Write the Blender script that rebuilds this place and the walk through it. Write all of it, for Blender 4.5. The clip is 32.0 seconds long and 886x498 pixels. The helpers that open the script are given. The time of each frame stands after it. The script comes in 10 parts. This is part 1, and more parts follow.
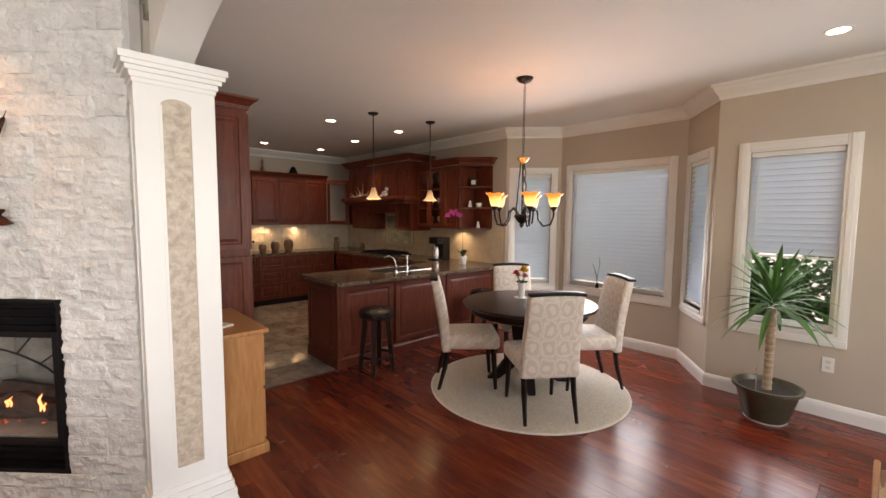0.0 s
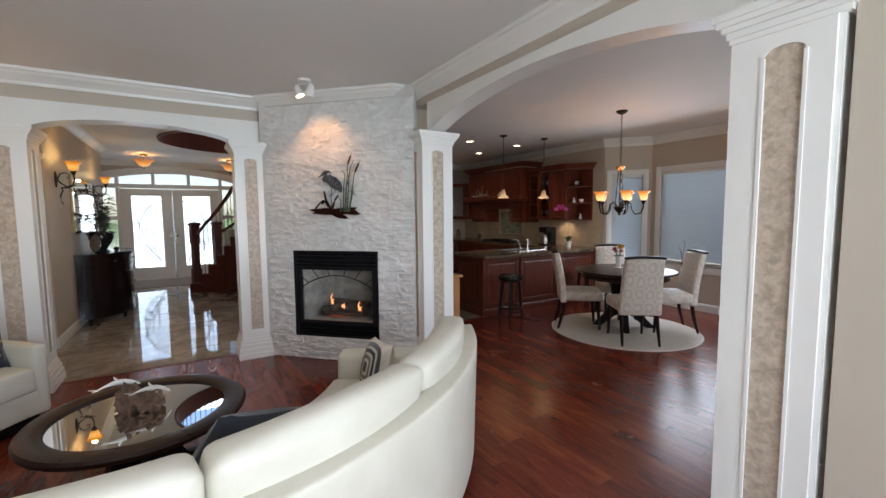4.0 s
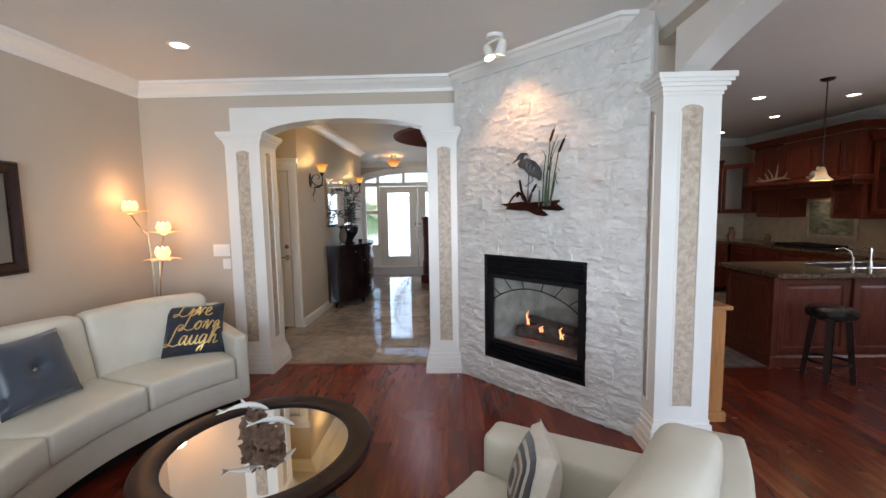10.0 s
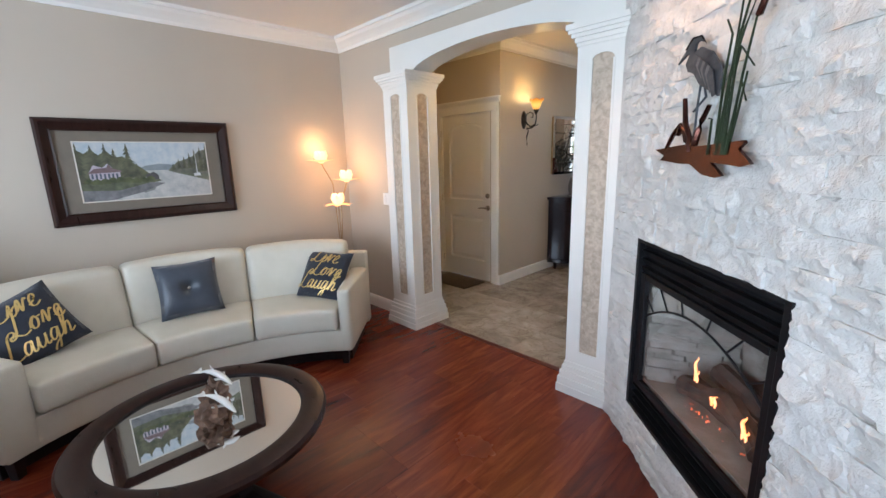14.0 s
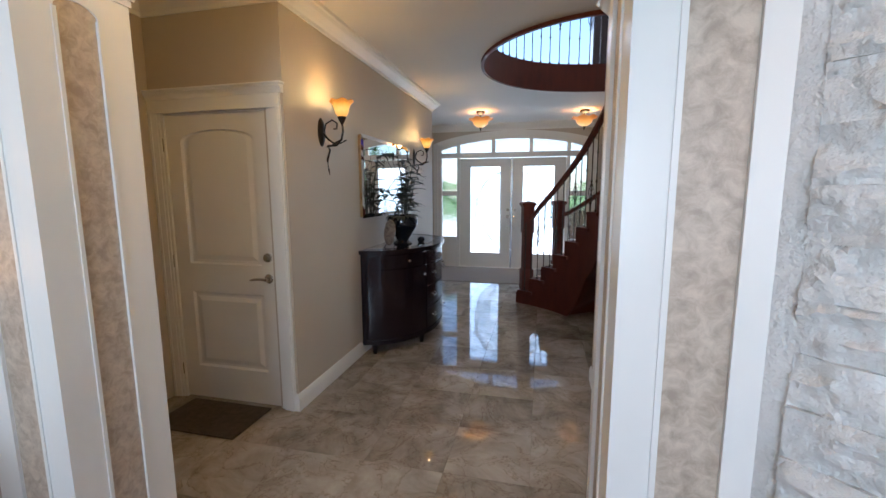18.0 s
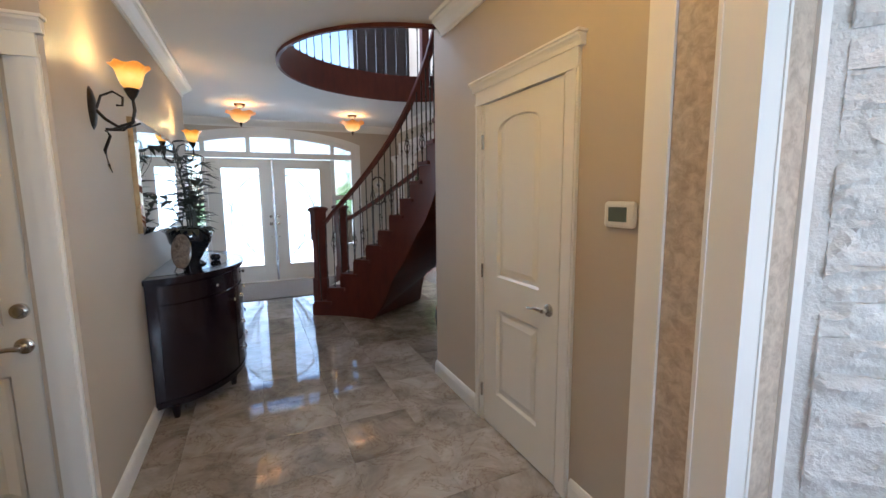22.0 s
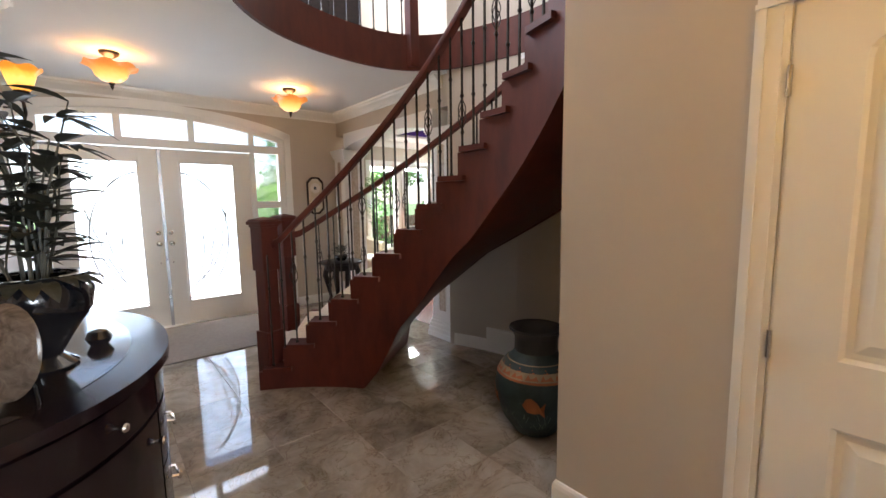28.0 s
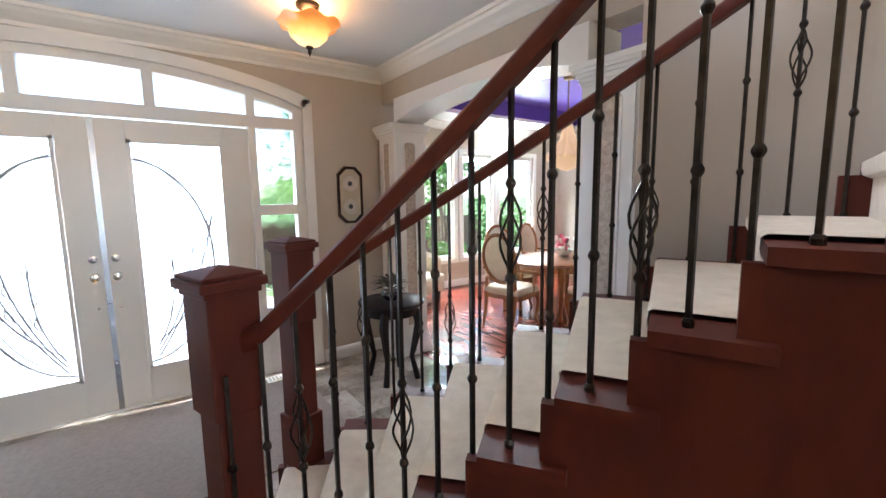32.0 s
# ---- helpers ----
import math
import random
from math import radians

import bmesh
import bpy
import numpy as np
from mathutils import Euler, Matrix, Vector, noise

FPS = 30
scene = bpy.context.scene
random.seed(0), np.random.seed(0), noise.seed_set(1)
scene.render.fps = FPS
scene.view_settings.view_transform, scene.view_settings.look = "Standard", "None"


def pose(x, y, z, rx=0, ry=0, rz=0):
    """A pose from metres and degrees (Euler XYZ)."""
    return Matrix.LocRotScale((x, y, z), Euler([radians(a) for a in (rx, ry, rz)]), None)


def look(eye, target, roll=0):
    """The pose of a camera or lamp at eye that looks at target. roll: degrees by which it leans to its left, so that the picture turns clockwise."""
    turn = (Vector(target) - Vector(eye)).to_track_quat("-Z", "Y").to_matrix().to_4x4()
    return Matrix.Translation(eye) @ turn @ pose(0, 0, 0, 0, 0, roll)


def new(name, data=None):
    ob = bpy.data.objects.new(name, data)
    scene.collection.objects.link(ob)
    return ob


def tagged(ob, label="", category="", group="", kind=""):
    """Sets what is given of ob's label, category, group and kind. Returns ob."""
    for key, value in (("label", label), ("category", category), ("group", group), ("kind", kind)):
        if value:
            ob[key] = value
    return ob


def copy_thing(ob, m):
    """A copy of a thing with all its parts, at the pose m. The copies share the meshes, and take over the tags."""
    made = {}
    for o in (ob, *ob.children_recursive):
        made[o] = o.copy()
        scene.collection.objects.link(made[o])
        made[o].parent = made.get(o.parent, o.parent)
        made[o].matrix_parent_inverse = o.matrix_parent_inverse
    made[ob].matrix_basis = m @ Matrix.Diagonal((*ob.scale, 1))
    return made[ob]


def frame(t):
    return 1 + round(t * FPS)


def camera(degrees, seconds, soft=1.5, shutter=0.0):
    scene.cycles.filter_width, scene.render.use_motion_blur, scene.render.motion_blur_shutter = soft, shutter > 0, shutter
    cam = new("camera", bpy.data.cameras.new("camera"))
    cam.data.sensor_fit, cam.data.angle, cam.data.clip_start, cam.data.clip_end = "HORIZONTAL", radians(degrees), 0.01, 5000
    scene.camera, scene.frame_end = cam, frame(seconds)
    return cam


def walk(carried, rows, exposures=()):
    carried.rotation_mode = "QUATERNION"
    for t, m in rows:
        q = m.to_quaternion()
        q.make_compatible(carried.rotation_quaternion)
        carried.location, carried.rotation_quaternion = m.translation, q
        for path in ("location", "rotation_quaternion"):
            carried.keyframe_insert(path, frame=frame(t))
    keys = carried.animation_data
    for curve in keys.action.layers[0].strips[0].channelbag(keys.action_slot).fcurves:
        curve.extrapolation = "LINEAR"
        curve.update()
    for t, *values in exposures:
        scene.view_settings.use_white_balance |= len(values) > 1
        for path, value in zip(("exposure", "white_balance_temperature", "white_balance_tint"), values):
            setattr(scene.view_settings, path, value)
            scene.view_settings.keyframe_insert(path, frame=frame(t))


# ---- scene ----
cam = camera(93.7, 32.0)
METRES, EYE, TILT, LEAN, TURN = 14.45, 1.555, -0.63, -0.61, -42.8
ROWS = [
    (0.0, 0.0, 0.0, 0.0, -0.01, -3.9, 0.18),
    (0.5, -0.0124, -0.0091, 0.0019, 2.1, -3.99, 0.26),
    (1.0, -0.0249, -0.0186, -0.0002, 3.39, -3.89, 0.26),
    (1.5, -0.0309, -0.0374, 0.0, 4.24, -3.86, 0.36),
    (2.0, -0.0353, -0.0598, -0.0012, 5.41, -3.72, 0.67),
    (2.5, -0.0409, -0.0772, -0.0037, 6.78, -3.81, 0.57),
    (4.5, -0.0224, -0.143, -0.0058, 16.02, -4.01, 1.03),
    (5.0, -0.017, -0.1535, -0.0055, 22.8, -4.02, 0.87),
    (5.5, -0.0145, -0.1594, -0.0066, 28.97, -3.95, 0.84),
    (6.0, -0.0135, -0.1605, -0.0066, 34.21, -4.09, 0.88),
    (6.5, -0.0136, -0.1587, -0.0068, 38.03, -4.08, 0.9),
    (7.0, -0.0188, -0.1517, -0.0058, 39.89, -4.22, 0.88),
    (7.5, -0.0302, -0.14, -0.0046, 40.13, -4.49, 0.78),
    (8.0, -0.0387, -0.1269, -0.0041, 40.19, -4.57, 0.77),
    (8.5, -0.0424, -0.1077, -0.0024, 40.27, -4.62, 1.01),
    (9.0, -0.0441, -0.0887, -0.0029, 41.17, -4.5, 0.97),
    (9.5, -0.0447, -0.0692, -0.0033, 42.13, -4.53, 1.11),
    (10.0, -0.0404, -0.051, -0.0031, 44.33, -4.45, 0.92),
    (10.5, -0.0354, -0.0357, -0.0036, 48.83, -8.83, 0.95),
    (11.0, -0.035, -0.0183, -0.0027, 53.27, -13.68, 0.95),
    (11.5, -0.0355, -0.0026, -0.0021, 60.38, -13.295, 0.755),
    (12.0, -0.0346, 0.0129, -0.0015, 68.55, -12.99, 0.74),
    (12.5, -0.0389, 0.0289, -0.0011, 75.51, -13.235, 0.58),
    (13.0, -0.0442, 0.0461, 0.0004, 81.01, -13.42, 0.64),
    (13.5, -0.0486, 0.0638, 0.0008, 86.012, -13.464, 0.547),
    (15.5, -0.0939, 0.0794, 0.0, 90.22, -7.21, -0.05),
    (16.0, -0.1164, 0.083, 0.0007, 87.29, -7.27, -0.03),
    (16.5, -0.1374, 0.0792, 0.0002, 79.4, -7.1, -0.07),
    (17.0, -0.1576, 0.0749, 0.0004, 71.38, -7.02, -0.2),
    (17.5, -0.1782, 0.0766, -0.0001, 64.16, -7.03, -0.34),
    (18.0, -0.1974, 0.0793, 0.0003, 56.19, -7.0, -0.02),
    (18.5, -0.2191, 0.0806, -0.0008, 47.67, -6.92, -0.29),
    (19.0, -0.236, 0.0809, -0.0003, 39.62, -6.87, -0.09),
    (19.5, -0.2481, 0.0767, 0.001, 33.17, -6.73, -0.07),
    (20.0, -0.2539, 0.0622, 0.0003, 27.14, -6.55, 0.22),
    (20.5, -0.2551, 0.0504, 0.0005, 22.18, -6.51, 0.23),
    (21.0, -0.2566, 0.0475, 0.0007, 20.01, -6.61, 0.38),
    (21.5, -0.2568, 0.0477, 0.0007, 19.06, -6.7, 0.5),
    (22.0, -0.2565, 0.0493, 0.001, 18.45, -6.72, 0.91),
    (22.5, -0.2565, 0.0526, 0.0013, 19.9, -6.72, 0.56),
    (23.0, -0.2563, 0.0623, 0.0024, 20.41, -6.84, 0.64),
    (23.5, -0.2567, 0.0724, 0.0029, 21.6, -6.83, 0.76),
    (24.0, -0.2627, 0.0804, 0.0025, 22.6, -6.78, 0.6),
    (24.5, -0.2727, 0.091, 0.0047, 22.66, -6.89, 0.59),
    (26.5, -0.3294, 0.1363, -0.0006, 17.36, -6.13, 0.96),
    (27.0, -0.3404, 0.1433, -0.001, 11.91, -6.05, 1.21),
    (27.5, -0.3512, 0.1456, 0.0007, 6.72, -6.01, 1.19),
    (28.0, -0.3652, 0.1366, 0.0015, 3.01, -5.95, 1.36),
    (28.5, -0.3714, 0.1312, 0.0017, 0.12, -6.07, 1.51),
    (29.0, -0.3726, 0.1356, 0.0015, -1.3, -6.22, 1.69),
    (29.5, -0.3674, 0.1543, 0.0039, 1.72, -6.28, 1.76),
    (30.0, -0.3639, 0.1762, 0.0067, 5.48, -6.35, 1.71),
    (30.5, -0.3747, 0.204, 0.0071, 6.84, -6.36, 1.57),
    (31.0, -0.388, 0.2324, 0.0062, 6.89, -6.26, 1.53),
    (31.5, -0.403, 0.2605, 0.008, 6.79, -6.35, 1.32),
    (32.0, -0.4231, 0.2866, 0.0092, 6.8, -6.54, 1.3),
]
walk(cam, [(t, pose(0, 0, EYE, TILT, LEAN, TURN) @ pose(METRES * x, METRES * y, METRES * z, 90 + pitch, roll, yaw)) for t, x, y, z, yaw, pitch, roll in ROWS],
     exposures=[(0.0, 1.62, 7350, 18), (2.0, 1.42, 6600, 14), (5.0, 0.93, 6150, 12), (7.0, 1.08, 6200, 12), (9.0, 1.37, 6000, 12), (11.0, 1.38, 5950, 11), (13.0, 1.60, 5650, 10), (15.0, 1.70, 5550, 10), (16.0, 1.62, 5450, 9), (17.0, 1.45, 5450, 10), (20.0, 1.76, 5300, 9), (24.0, 1.82, 5300, 9), (26.8, 2.1, 5750, 11), (28.0, 2.18, 6300, 14), (30.0, 2.42, 5700, 12), (31.0, 2.5, 5700, 12), (32.0, 2.38, 5700, 11)])

# ---- world, sun, exposure ----
world = bpy.data.worlds.new("world")
scene.world = world
world.use_nodes = True
_nt = world.node_tree
_sky = _nt.nodes.new("ShaderNodeTexSky")
_sky.sky_type = "NISHITA"
_sky.sun_disc = False
_sky.sun_elevation = radians(58)
_sky.sun_rotation = radians(-80)
_nt.links.new(_sky.outputs[0], _nt.nodes["Background"].inputs[0])
_nt.nodes["Background"].inputs[1].default_value = 0.14
sun_data = bpy.data.lights.new("sun", "SUN")
sun_data.energy, sun_data.angle, sun_data.color = 4.5, radians(0.5), (1.0, 0.95, 0.88)
sun = new("sun", sun_data)
sun.matrix_world = look((-20, 4, 33), (0, 0, 0))


def area_lamp(name, eye, target, sx, sy, watts, colour=(1, 1, 1)):
    d = bpy.data.lights.new(name, "AREA")
    d.shape, d.size, d.size_y, d.energy, d.color = "RECTANGLE", sx, sy, watts, colour
    o = new(name, d)
    o.matrix_world = look(eye, target)
    return o


def point_lamp(name, at, watts, colour=(1, 0.72, 0.42), radius=0.04):
    d = bpy.data.lights.new(name, "POINT")
    d.energy, d.color, d.shadow_soft_size = watts, colour, radius
    o = new(name, d)
    o.location = at
    return o


def spot_lamp(name, eye, target, watts, colour=(1, 0.8, 0.58), angle=80, radius=0.03):
    d = bpy.data.lights.new(name, "SPOT")
    d.energy, d.color, d.shadow_soft_size, d.spot_size, d.spot_blend = watts, colour, radius, radians(angle), 0.6
    o = new(name, d)
    o.matrix_world = look(eye, target)
    return o


# daylight stand-ins at or near the openings, and two added fills
area_lamp("south_window_light", (-1.2, -3.25, 1.5), (-3.9, 0.3, 2.3), 3.0, 1.9, 88, (0.84, 0.93, 1.0))
# added fill for the dining side, set before an assumed south opening
area_lamp("dining_south_light", (2.4, -2.75, 1.45), (2.4, 0, 0.5), 2.4, 1.9, 25, (0.88, 0.94, 1.0))
area_lamp("bay_light", (4.60, 2.28, 1.45), (2.9, 2.28, 0.75), 1.2, 1.2, 13, (0.86, 0.92, 1.0))
area_lamp("side_window_light", (4.26, 0.5, 1.2), (0, 0.5, 1.0), 0.5, 1.2, 4, (0.85, 0.92, 1.0))
area_lamp("front_door_light", (-1.9, 12.9, 4.3), (-1.9, 9.6, 0.4), 3.4, 1.6, 36, (0.86, 0.93, 1.0))
area_lamp("entry_glass_light", (-1.91, 11.4, 1.15), (-1.91, 9.0, 1.0), 1.9, 1.8, 10, (0.70, 0.85, 1.0))
area_lamp("formal_window_light", (3.3, 13.3, 2.6), (0.6, 8.4, 0.5), 2.6, 0.8, 250, (0.9, 1.0, 0.95))
# added fill high in the upper hall, in no window; brightens stair and hall
area_lamp("upper_window_light", (-1.5, 9.7, 5.3), (-1.0, 6.6, 1.6), 2.4, 1.2, 54, (0.97, 0.97, 1.0))


# ---- materials ----
def nodes_of(m):
    m.use_nodes = True
    return m.node_tree, m.node_tree.nodes["Principled BSDF"]


def ramp(nt, stops):
    r = nt.nodes.new("ShaderNodeValToRGB")
    r.color_ramp.elements[0].position, r.color_ramp.elements[0].color = stops[0][0], (*stops[0][1], 1)
    r.color_ramp.elements[1].position, r.color_ramp.elements[1].color = stops[-1][0], (*stops[-1][1], 1)
    for p, c in stops[1:-1]:
        e = r.color_ramp.elements.new(p)
        e.color = (*c, 1)
    return r


def coords(nt, scale=(1, 1, 1), rot=(0, 0, 0), space="Object"):
    tc = nt.nodes.new("ShaderNodeTexCoord")
    mp = nt.nodes.new("ShaderNodeMapping")
    mp.inputs["Scale"].default_value = scale
    mp.inputs["Rotation"].default_value = rot
    if space == "World":
        g = nt.nodes.new("ShaderNodeNewGeometry")
        nt.links.new(g.outputs["Position"], mp.inputs["Vector"])
    else:
        nt.links.new(tc.outputs[space], mp.inputs["Vector"])
    return mp


def noise_tex(nt, vec, scale, detail=4, rough=0.6, distort=0.0):
    n = nt.nodes.new("ShaderNodeTexNoise")
    n.inputs["Scale"].default_value, n.inputs["Detail"].default_value = scale, detail
    n.inputs["Roughness"].default_value, n.inputs["Distortion"].default_value = rough, distort
    nt.links.new(vec.outputs[0], n.inputs["Vector"])
    return n


def bump(nt, bsdf, socket, strength, dist=0.01):
    b = nt.nodes.new("ShaderNodeBump")
    b.inputs["Strength"].default_value, b.inputs["Distance"].default_value = strength, dist
    nt.links.new(socket, b.inputs["Height"])
    nt.links.new(b.outputs[0], bsdf.inputs["Normal"])
    return b


def surface(name, dark, light, scale=6.0, rough=0.5, metal=0.0, stretch=(1, 1, 1), grain=60.0, relief=0.1, rvar=0.08,
            coat=0.0, sheen=0.0, per_object=0.0, space="World", distort=0.0, spec=0.5, depth=0.004, tight=0.22):
    """A surface with colour between two tones at one scale, fine relief at another."""
    m = bpy.data.materials.new(name)
    nt, b = nodes_of(m)
    v = coords(nt, stretch, space=space)
    n = noise_tex(nt, v, scale, 6, 0.6, distort)
    r = ramp(nt, [(0.5 - tight, dark), (0.5 + tight, light)])
    nt.links.new(n.outputs[0], r.inputs[0])
    out = r.outputs[0]
    if per_object:
        oi = nt.nodes.new("ShaderNodeObjectInfo")
        mr = nt.nodes.new("ShaderNodeMapRange")
        mr.inputs[3].default_value, mr.inputs[4].default_value = 1 - per_object, 1 + per_object
        nt.links.new(oi.outputs["Random"], mr.inputs[0])
        mx = nt.nodes.new("ShaderNodeVectorMath")
        mx.operation = "SCALE"
        nt.links.new(out, mx.inputs[0])
        nt.links.new(mr.outputs[0], mx.inputs["Scale"])
        out = mx.outputs[0]
    nt.links.new(out, b.inputs["Base Color"])
    g = noise_tex(nt, v, grain, 3, 0.6)
    if relief:
        bump(nt, b, g.outputs[0], relief, depth)
    mr2 = nt.nodes.new("ShaderNodeMapRange")
    mr2.inputs[3].default_value, mr2.inputs[4].default_value = max(0.02, rough - rvar), min(1, rough + rvar)
    nt.links.new(n.outputs[0], mr2.inputs[0])
    nt.links.new(mr2.outputs[0], b.inputs["Roughness"])
    b.inputs["Metallic"].default_value = metal
    b.inputs["Coat Weight"].default_value = coat
    b.inputs["Coat Roughness"].default_value = 0.08
    b.inputs["Sheen Weight"].default_value = sheen
    b.inputs["Specular IOR Level"].default_value = spec
    return m


def glow(name, colour, strength, base=(0.8, 0.7, 0.5)):
    m = bpy.data.materials.new(name)
    nt, b = nodes_of(m)
    b.inputs["Base Color"].default_value = (*base, 1)
    b.inputs["Emission Color"].default_value = (*colour, 1)
    b.inputs["Emission Strength"].default_value = strength
    b.inputs["Roughness"].default_value = 0.35
    return m


def glass_mat(name, tint=(1, 1, 1), rough=0.0):
    m = bpy.data.materials.new(name)
    nt, b = nodes_of(m)
    b.inputs["Base Color"].default_value = (*tint, 1)
    b.inputs["Transmission Weight"].default_value = 1.0
    b.inputs["Roughness"].default_value = rough
    b.inputs["IOR"].default_value = 1.45
    return m


M_WALL = surface("beige_paint", (0.50, 0.435, 0.36), (0.53, 0.465, 0.385), 1.5, 0.55, grain=240, relief=0.05)
M_CEIL = surface("ceiling_paint", (0.74, 0.73, 0.71), (0.78, 0.77, 0.75), 1.2, 0.7, grain=200, relief=0.05)
M_TRIM = surface("white_trim_paint", (0.79, 0.78, 0.75), (0.83, 0.82, 0.79), 2.5, 0.32, grain=90, relief=0.02, rvar=0.02)
M_DOOR = surface("white_door_paint", (0.77, 0.75, 0.70), (0.80, 0.78, 0.73), 2.0, 0.30, grain=90, relief=0.02, rvar=0.02)
M_PANEL = surface("beige_stone_panel", (0.38, 0.305, 0.235), (0.60, 0.51, 0.41), 30, 0.4, grain=75, relief=0.25, distort=0.5, tight=0.16)
M_STONE = surface("white_split_stone", (0.62, 0.61, 0.59), (0.78, 0.77, 0.755), 9, 0.75, grain=42, relief=0.8, depth=0.014, per_object=0.05)
M_CHERRY = surface("cherry_cabinet_wood", (0.072, 0.014, 0.008), (0.165, 0.038, 0.017), 5, 0.42, stretch=(6, 6, 1), grain=40, relief=0.05, coat=0.05, spec=0.32)
M_STAIR = surface("dark_cherry_stair_wood", (0.066, 0.013, 0.009), (0.120, 0.025, 0.015), 3, 0.52, stretch=(3, 3, 1), grain=40, relief=0.04, spec=0.3)
M_ESPRESSO = surface("espresso_wood", (0.006, 0.004, 0.005), (0.016, 0.009, 0.009), 5, 0.46, stretch=(2, 2, 6), grain=40, relief=0.03, spec=0.25)
M_TABLEWOOD = surface("dark_brown_table_wood", (0.016, 0.007, 0.006), (0.036, 0.015, 0.011), 6, 0.30, stretch=(2, 5, 1), grain=50, relief=0.04, coat=0.0, spec=0.22)
M_OAK = surface("honey_oak_wood", (0.33, 0.14, 0.045), (0.50, 0.24, 0.085), 5, 0.4, stretch=(8, 8, 1), grain=60, relief=0.06)
M_LEATHER = surface("cream_leather", (0.585, 0.55, 0.46), (0.685, 0.65, 0.56), 3, 0.44, grain=130, relief=0.22, rvar=0.05)
M_BLACK = surface("black_metal", (0.006, 0.006, 0.007), (0.014, 0.014, 0.016), 6, 0.45, grain=80, relief=0.05, spec=0.2)
M_IRON = surface("dark_bronze_iron", (0.016, 0.013, 0.012), (0.060, 0.049, 0.040), 20, 0.36, metal=0.8, grain=120, relief=0.15)
M_CHROME = surface("brushed_nickel", (0.55, 0.53, 0.50), (0.68, 0.66, 0.62), 10, 0.22, metal=1.0, grain=150, relief=0.02)
M_GRANITE = surface("brown_granite", (0.008, 0.006, 0.005), (0.25, 0.17, 0.115), 30, 0.14, grain=160, relief=0.0, distort=2.2, tight=0.11)
M_GLASS = glass_mat("clear_glass")
M_CARPET = surface("cream_carpet", (0.60, 0.50, 0.38), (0.74, 0.64, 0.51), 14, 0.95, grain=350, relief=0.8, sheen=0.3)
M_MIRROR = bpy.data.materials.new("mirror_glass")
_t, _b = nodes_of(M_MIRROR)
_b.inputs["Base Color"].default_value = (0.86, 0.86, 0.85, 1)
_b.inputs["Metallic"].default_value, _b.inputs["Roughness"].default_value = 1.0, 0.02


# ---- mesh helpers ----
def link_mesh(name, bm, material=None, smooth=False):
    me = bpy.data.meshes.new(name)
    bmesh.ops.recalc_face_normals(bm, faces=bm.faces)
    bm.to_mesh(me)
    bm.free()
    if material:
        me.materials.append(material)
    if smooth:
        for p in me.polygons:
            p.use_smooth = True
        me.set_sharp_from_angle(angle=radians(38))
    return new(name, me)


def thing(name, bm, material, label, category, group="", smooth=False):
    return tagged(link_mesh(name, bm, material, smooth), label, category, group)


def structure(name, bm, material, label="", smooth=False):
    return tagged(link_mesh(name, bm, material, smooth), label, kind="structure")


def holder(name, at, label, category, group="", rz=0):
    e = new(name)
    e.empty_display_size = 0.1
    e.matrix_world = pose(*at, 0, 0, rz)
    return tagged(e, label, category, group)


def part(name, bm, material, parent, label="", smooth=False):
    """One mesh under a thing or a part; the mesh is in the parent's own frame."""
    o = link_mesh(name, bm, material, smooth)
    o.parent = parent
    if label:
        o["label"] = label
    return o


def sub(name, bm, material, parent, label="", smooth=False):
    return part(name, bm, material, parent, label, smooth)


def box(bm, x0, y0, z0, x1, y1, z1, bev=0.0):
    x0, x1 = min(x0, x1), max(x0, x1)
    y0, y1 = min(y0, y1), max(y0, y1)
    z0, z1 = min(z0, z1), max(z0, z1)
    vs = [bm.verts.new(p) for p in ((x0, y0, z0), (x1, y0, z0), (x1, y1, z0), (x0, y1, z0), (x0, y0, z1), (x1, y0, z1), (x1, y1, z1), (x0, y1, z1))]
    fs = [bm.faces.new([vs[i] for i in q]) for q in ((0, 3, 2, 1), (4, 5, 6, 7), (0, 1, 5, 4), (1, 2, 6, 5), (2, 3, 7, 6), (3, 0, 4, 7))]
    if bev:
        es = {e for f in fs for e in f.edges}
        bmesh.ops.bevel(bm, geom=list(es), offset=bev, segments=2, affect="EDGES", profile=0.5)
    return bm


def B(*a, bev=0.0):
    return box(bmesh.new(), *a, bev=bev)


def prism(bm, pts, z0, z1):
    """A polygon in plan, raised from z0 to z1."""
    lo = [bm.verts.new((x, y, z0)) for x, y in pts]
    hi = [bm.verts.new((x, y, z1)) for x, y in pts]
    n = len(pts)
    bm.faces.new(lo[::-1])
    bm.faces.new(hi)
    for i in range(n):
        bm.faces.new((lo[i], lo[(i + 1) % n], hi[(i + 1) % n], hi[i]))
    return bm


def slab(bm, pts, frame_m, depth):
    """A polygon in the frame's x-z plane, given depth along the frame's y."""
    a = [bm.verts.new(frame_m @ Vector((x, 0, z))) for x, z in pts]
    b = [bm.verts.new(frame_m @ Vector((x, depth, z))) for x, z in pts]
    n = len(pts)
    bm.faces.new(a)
    bm.faces.new(b[::-1])
    for i in range(n):
        bm.faces.new((a[i], b[i], b[(i + 1) % n], a[(i + 1) % n]))
    return bm


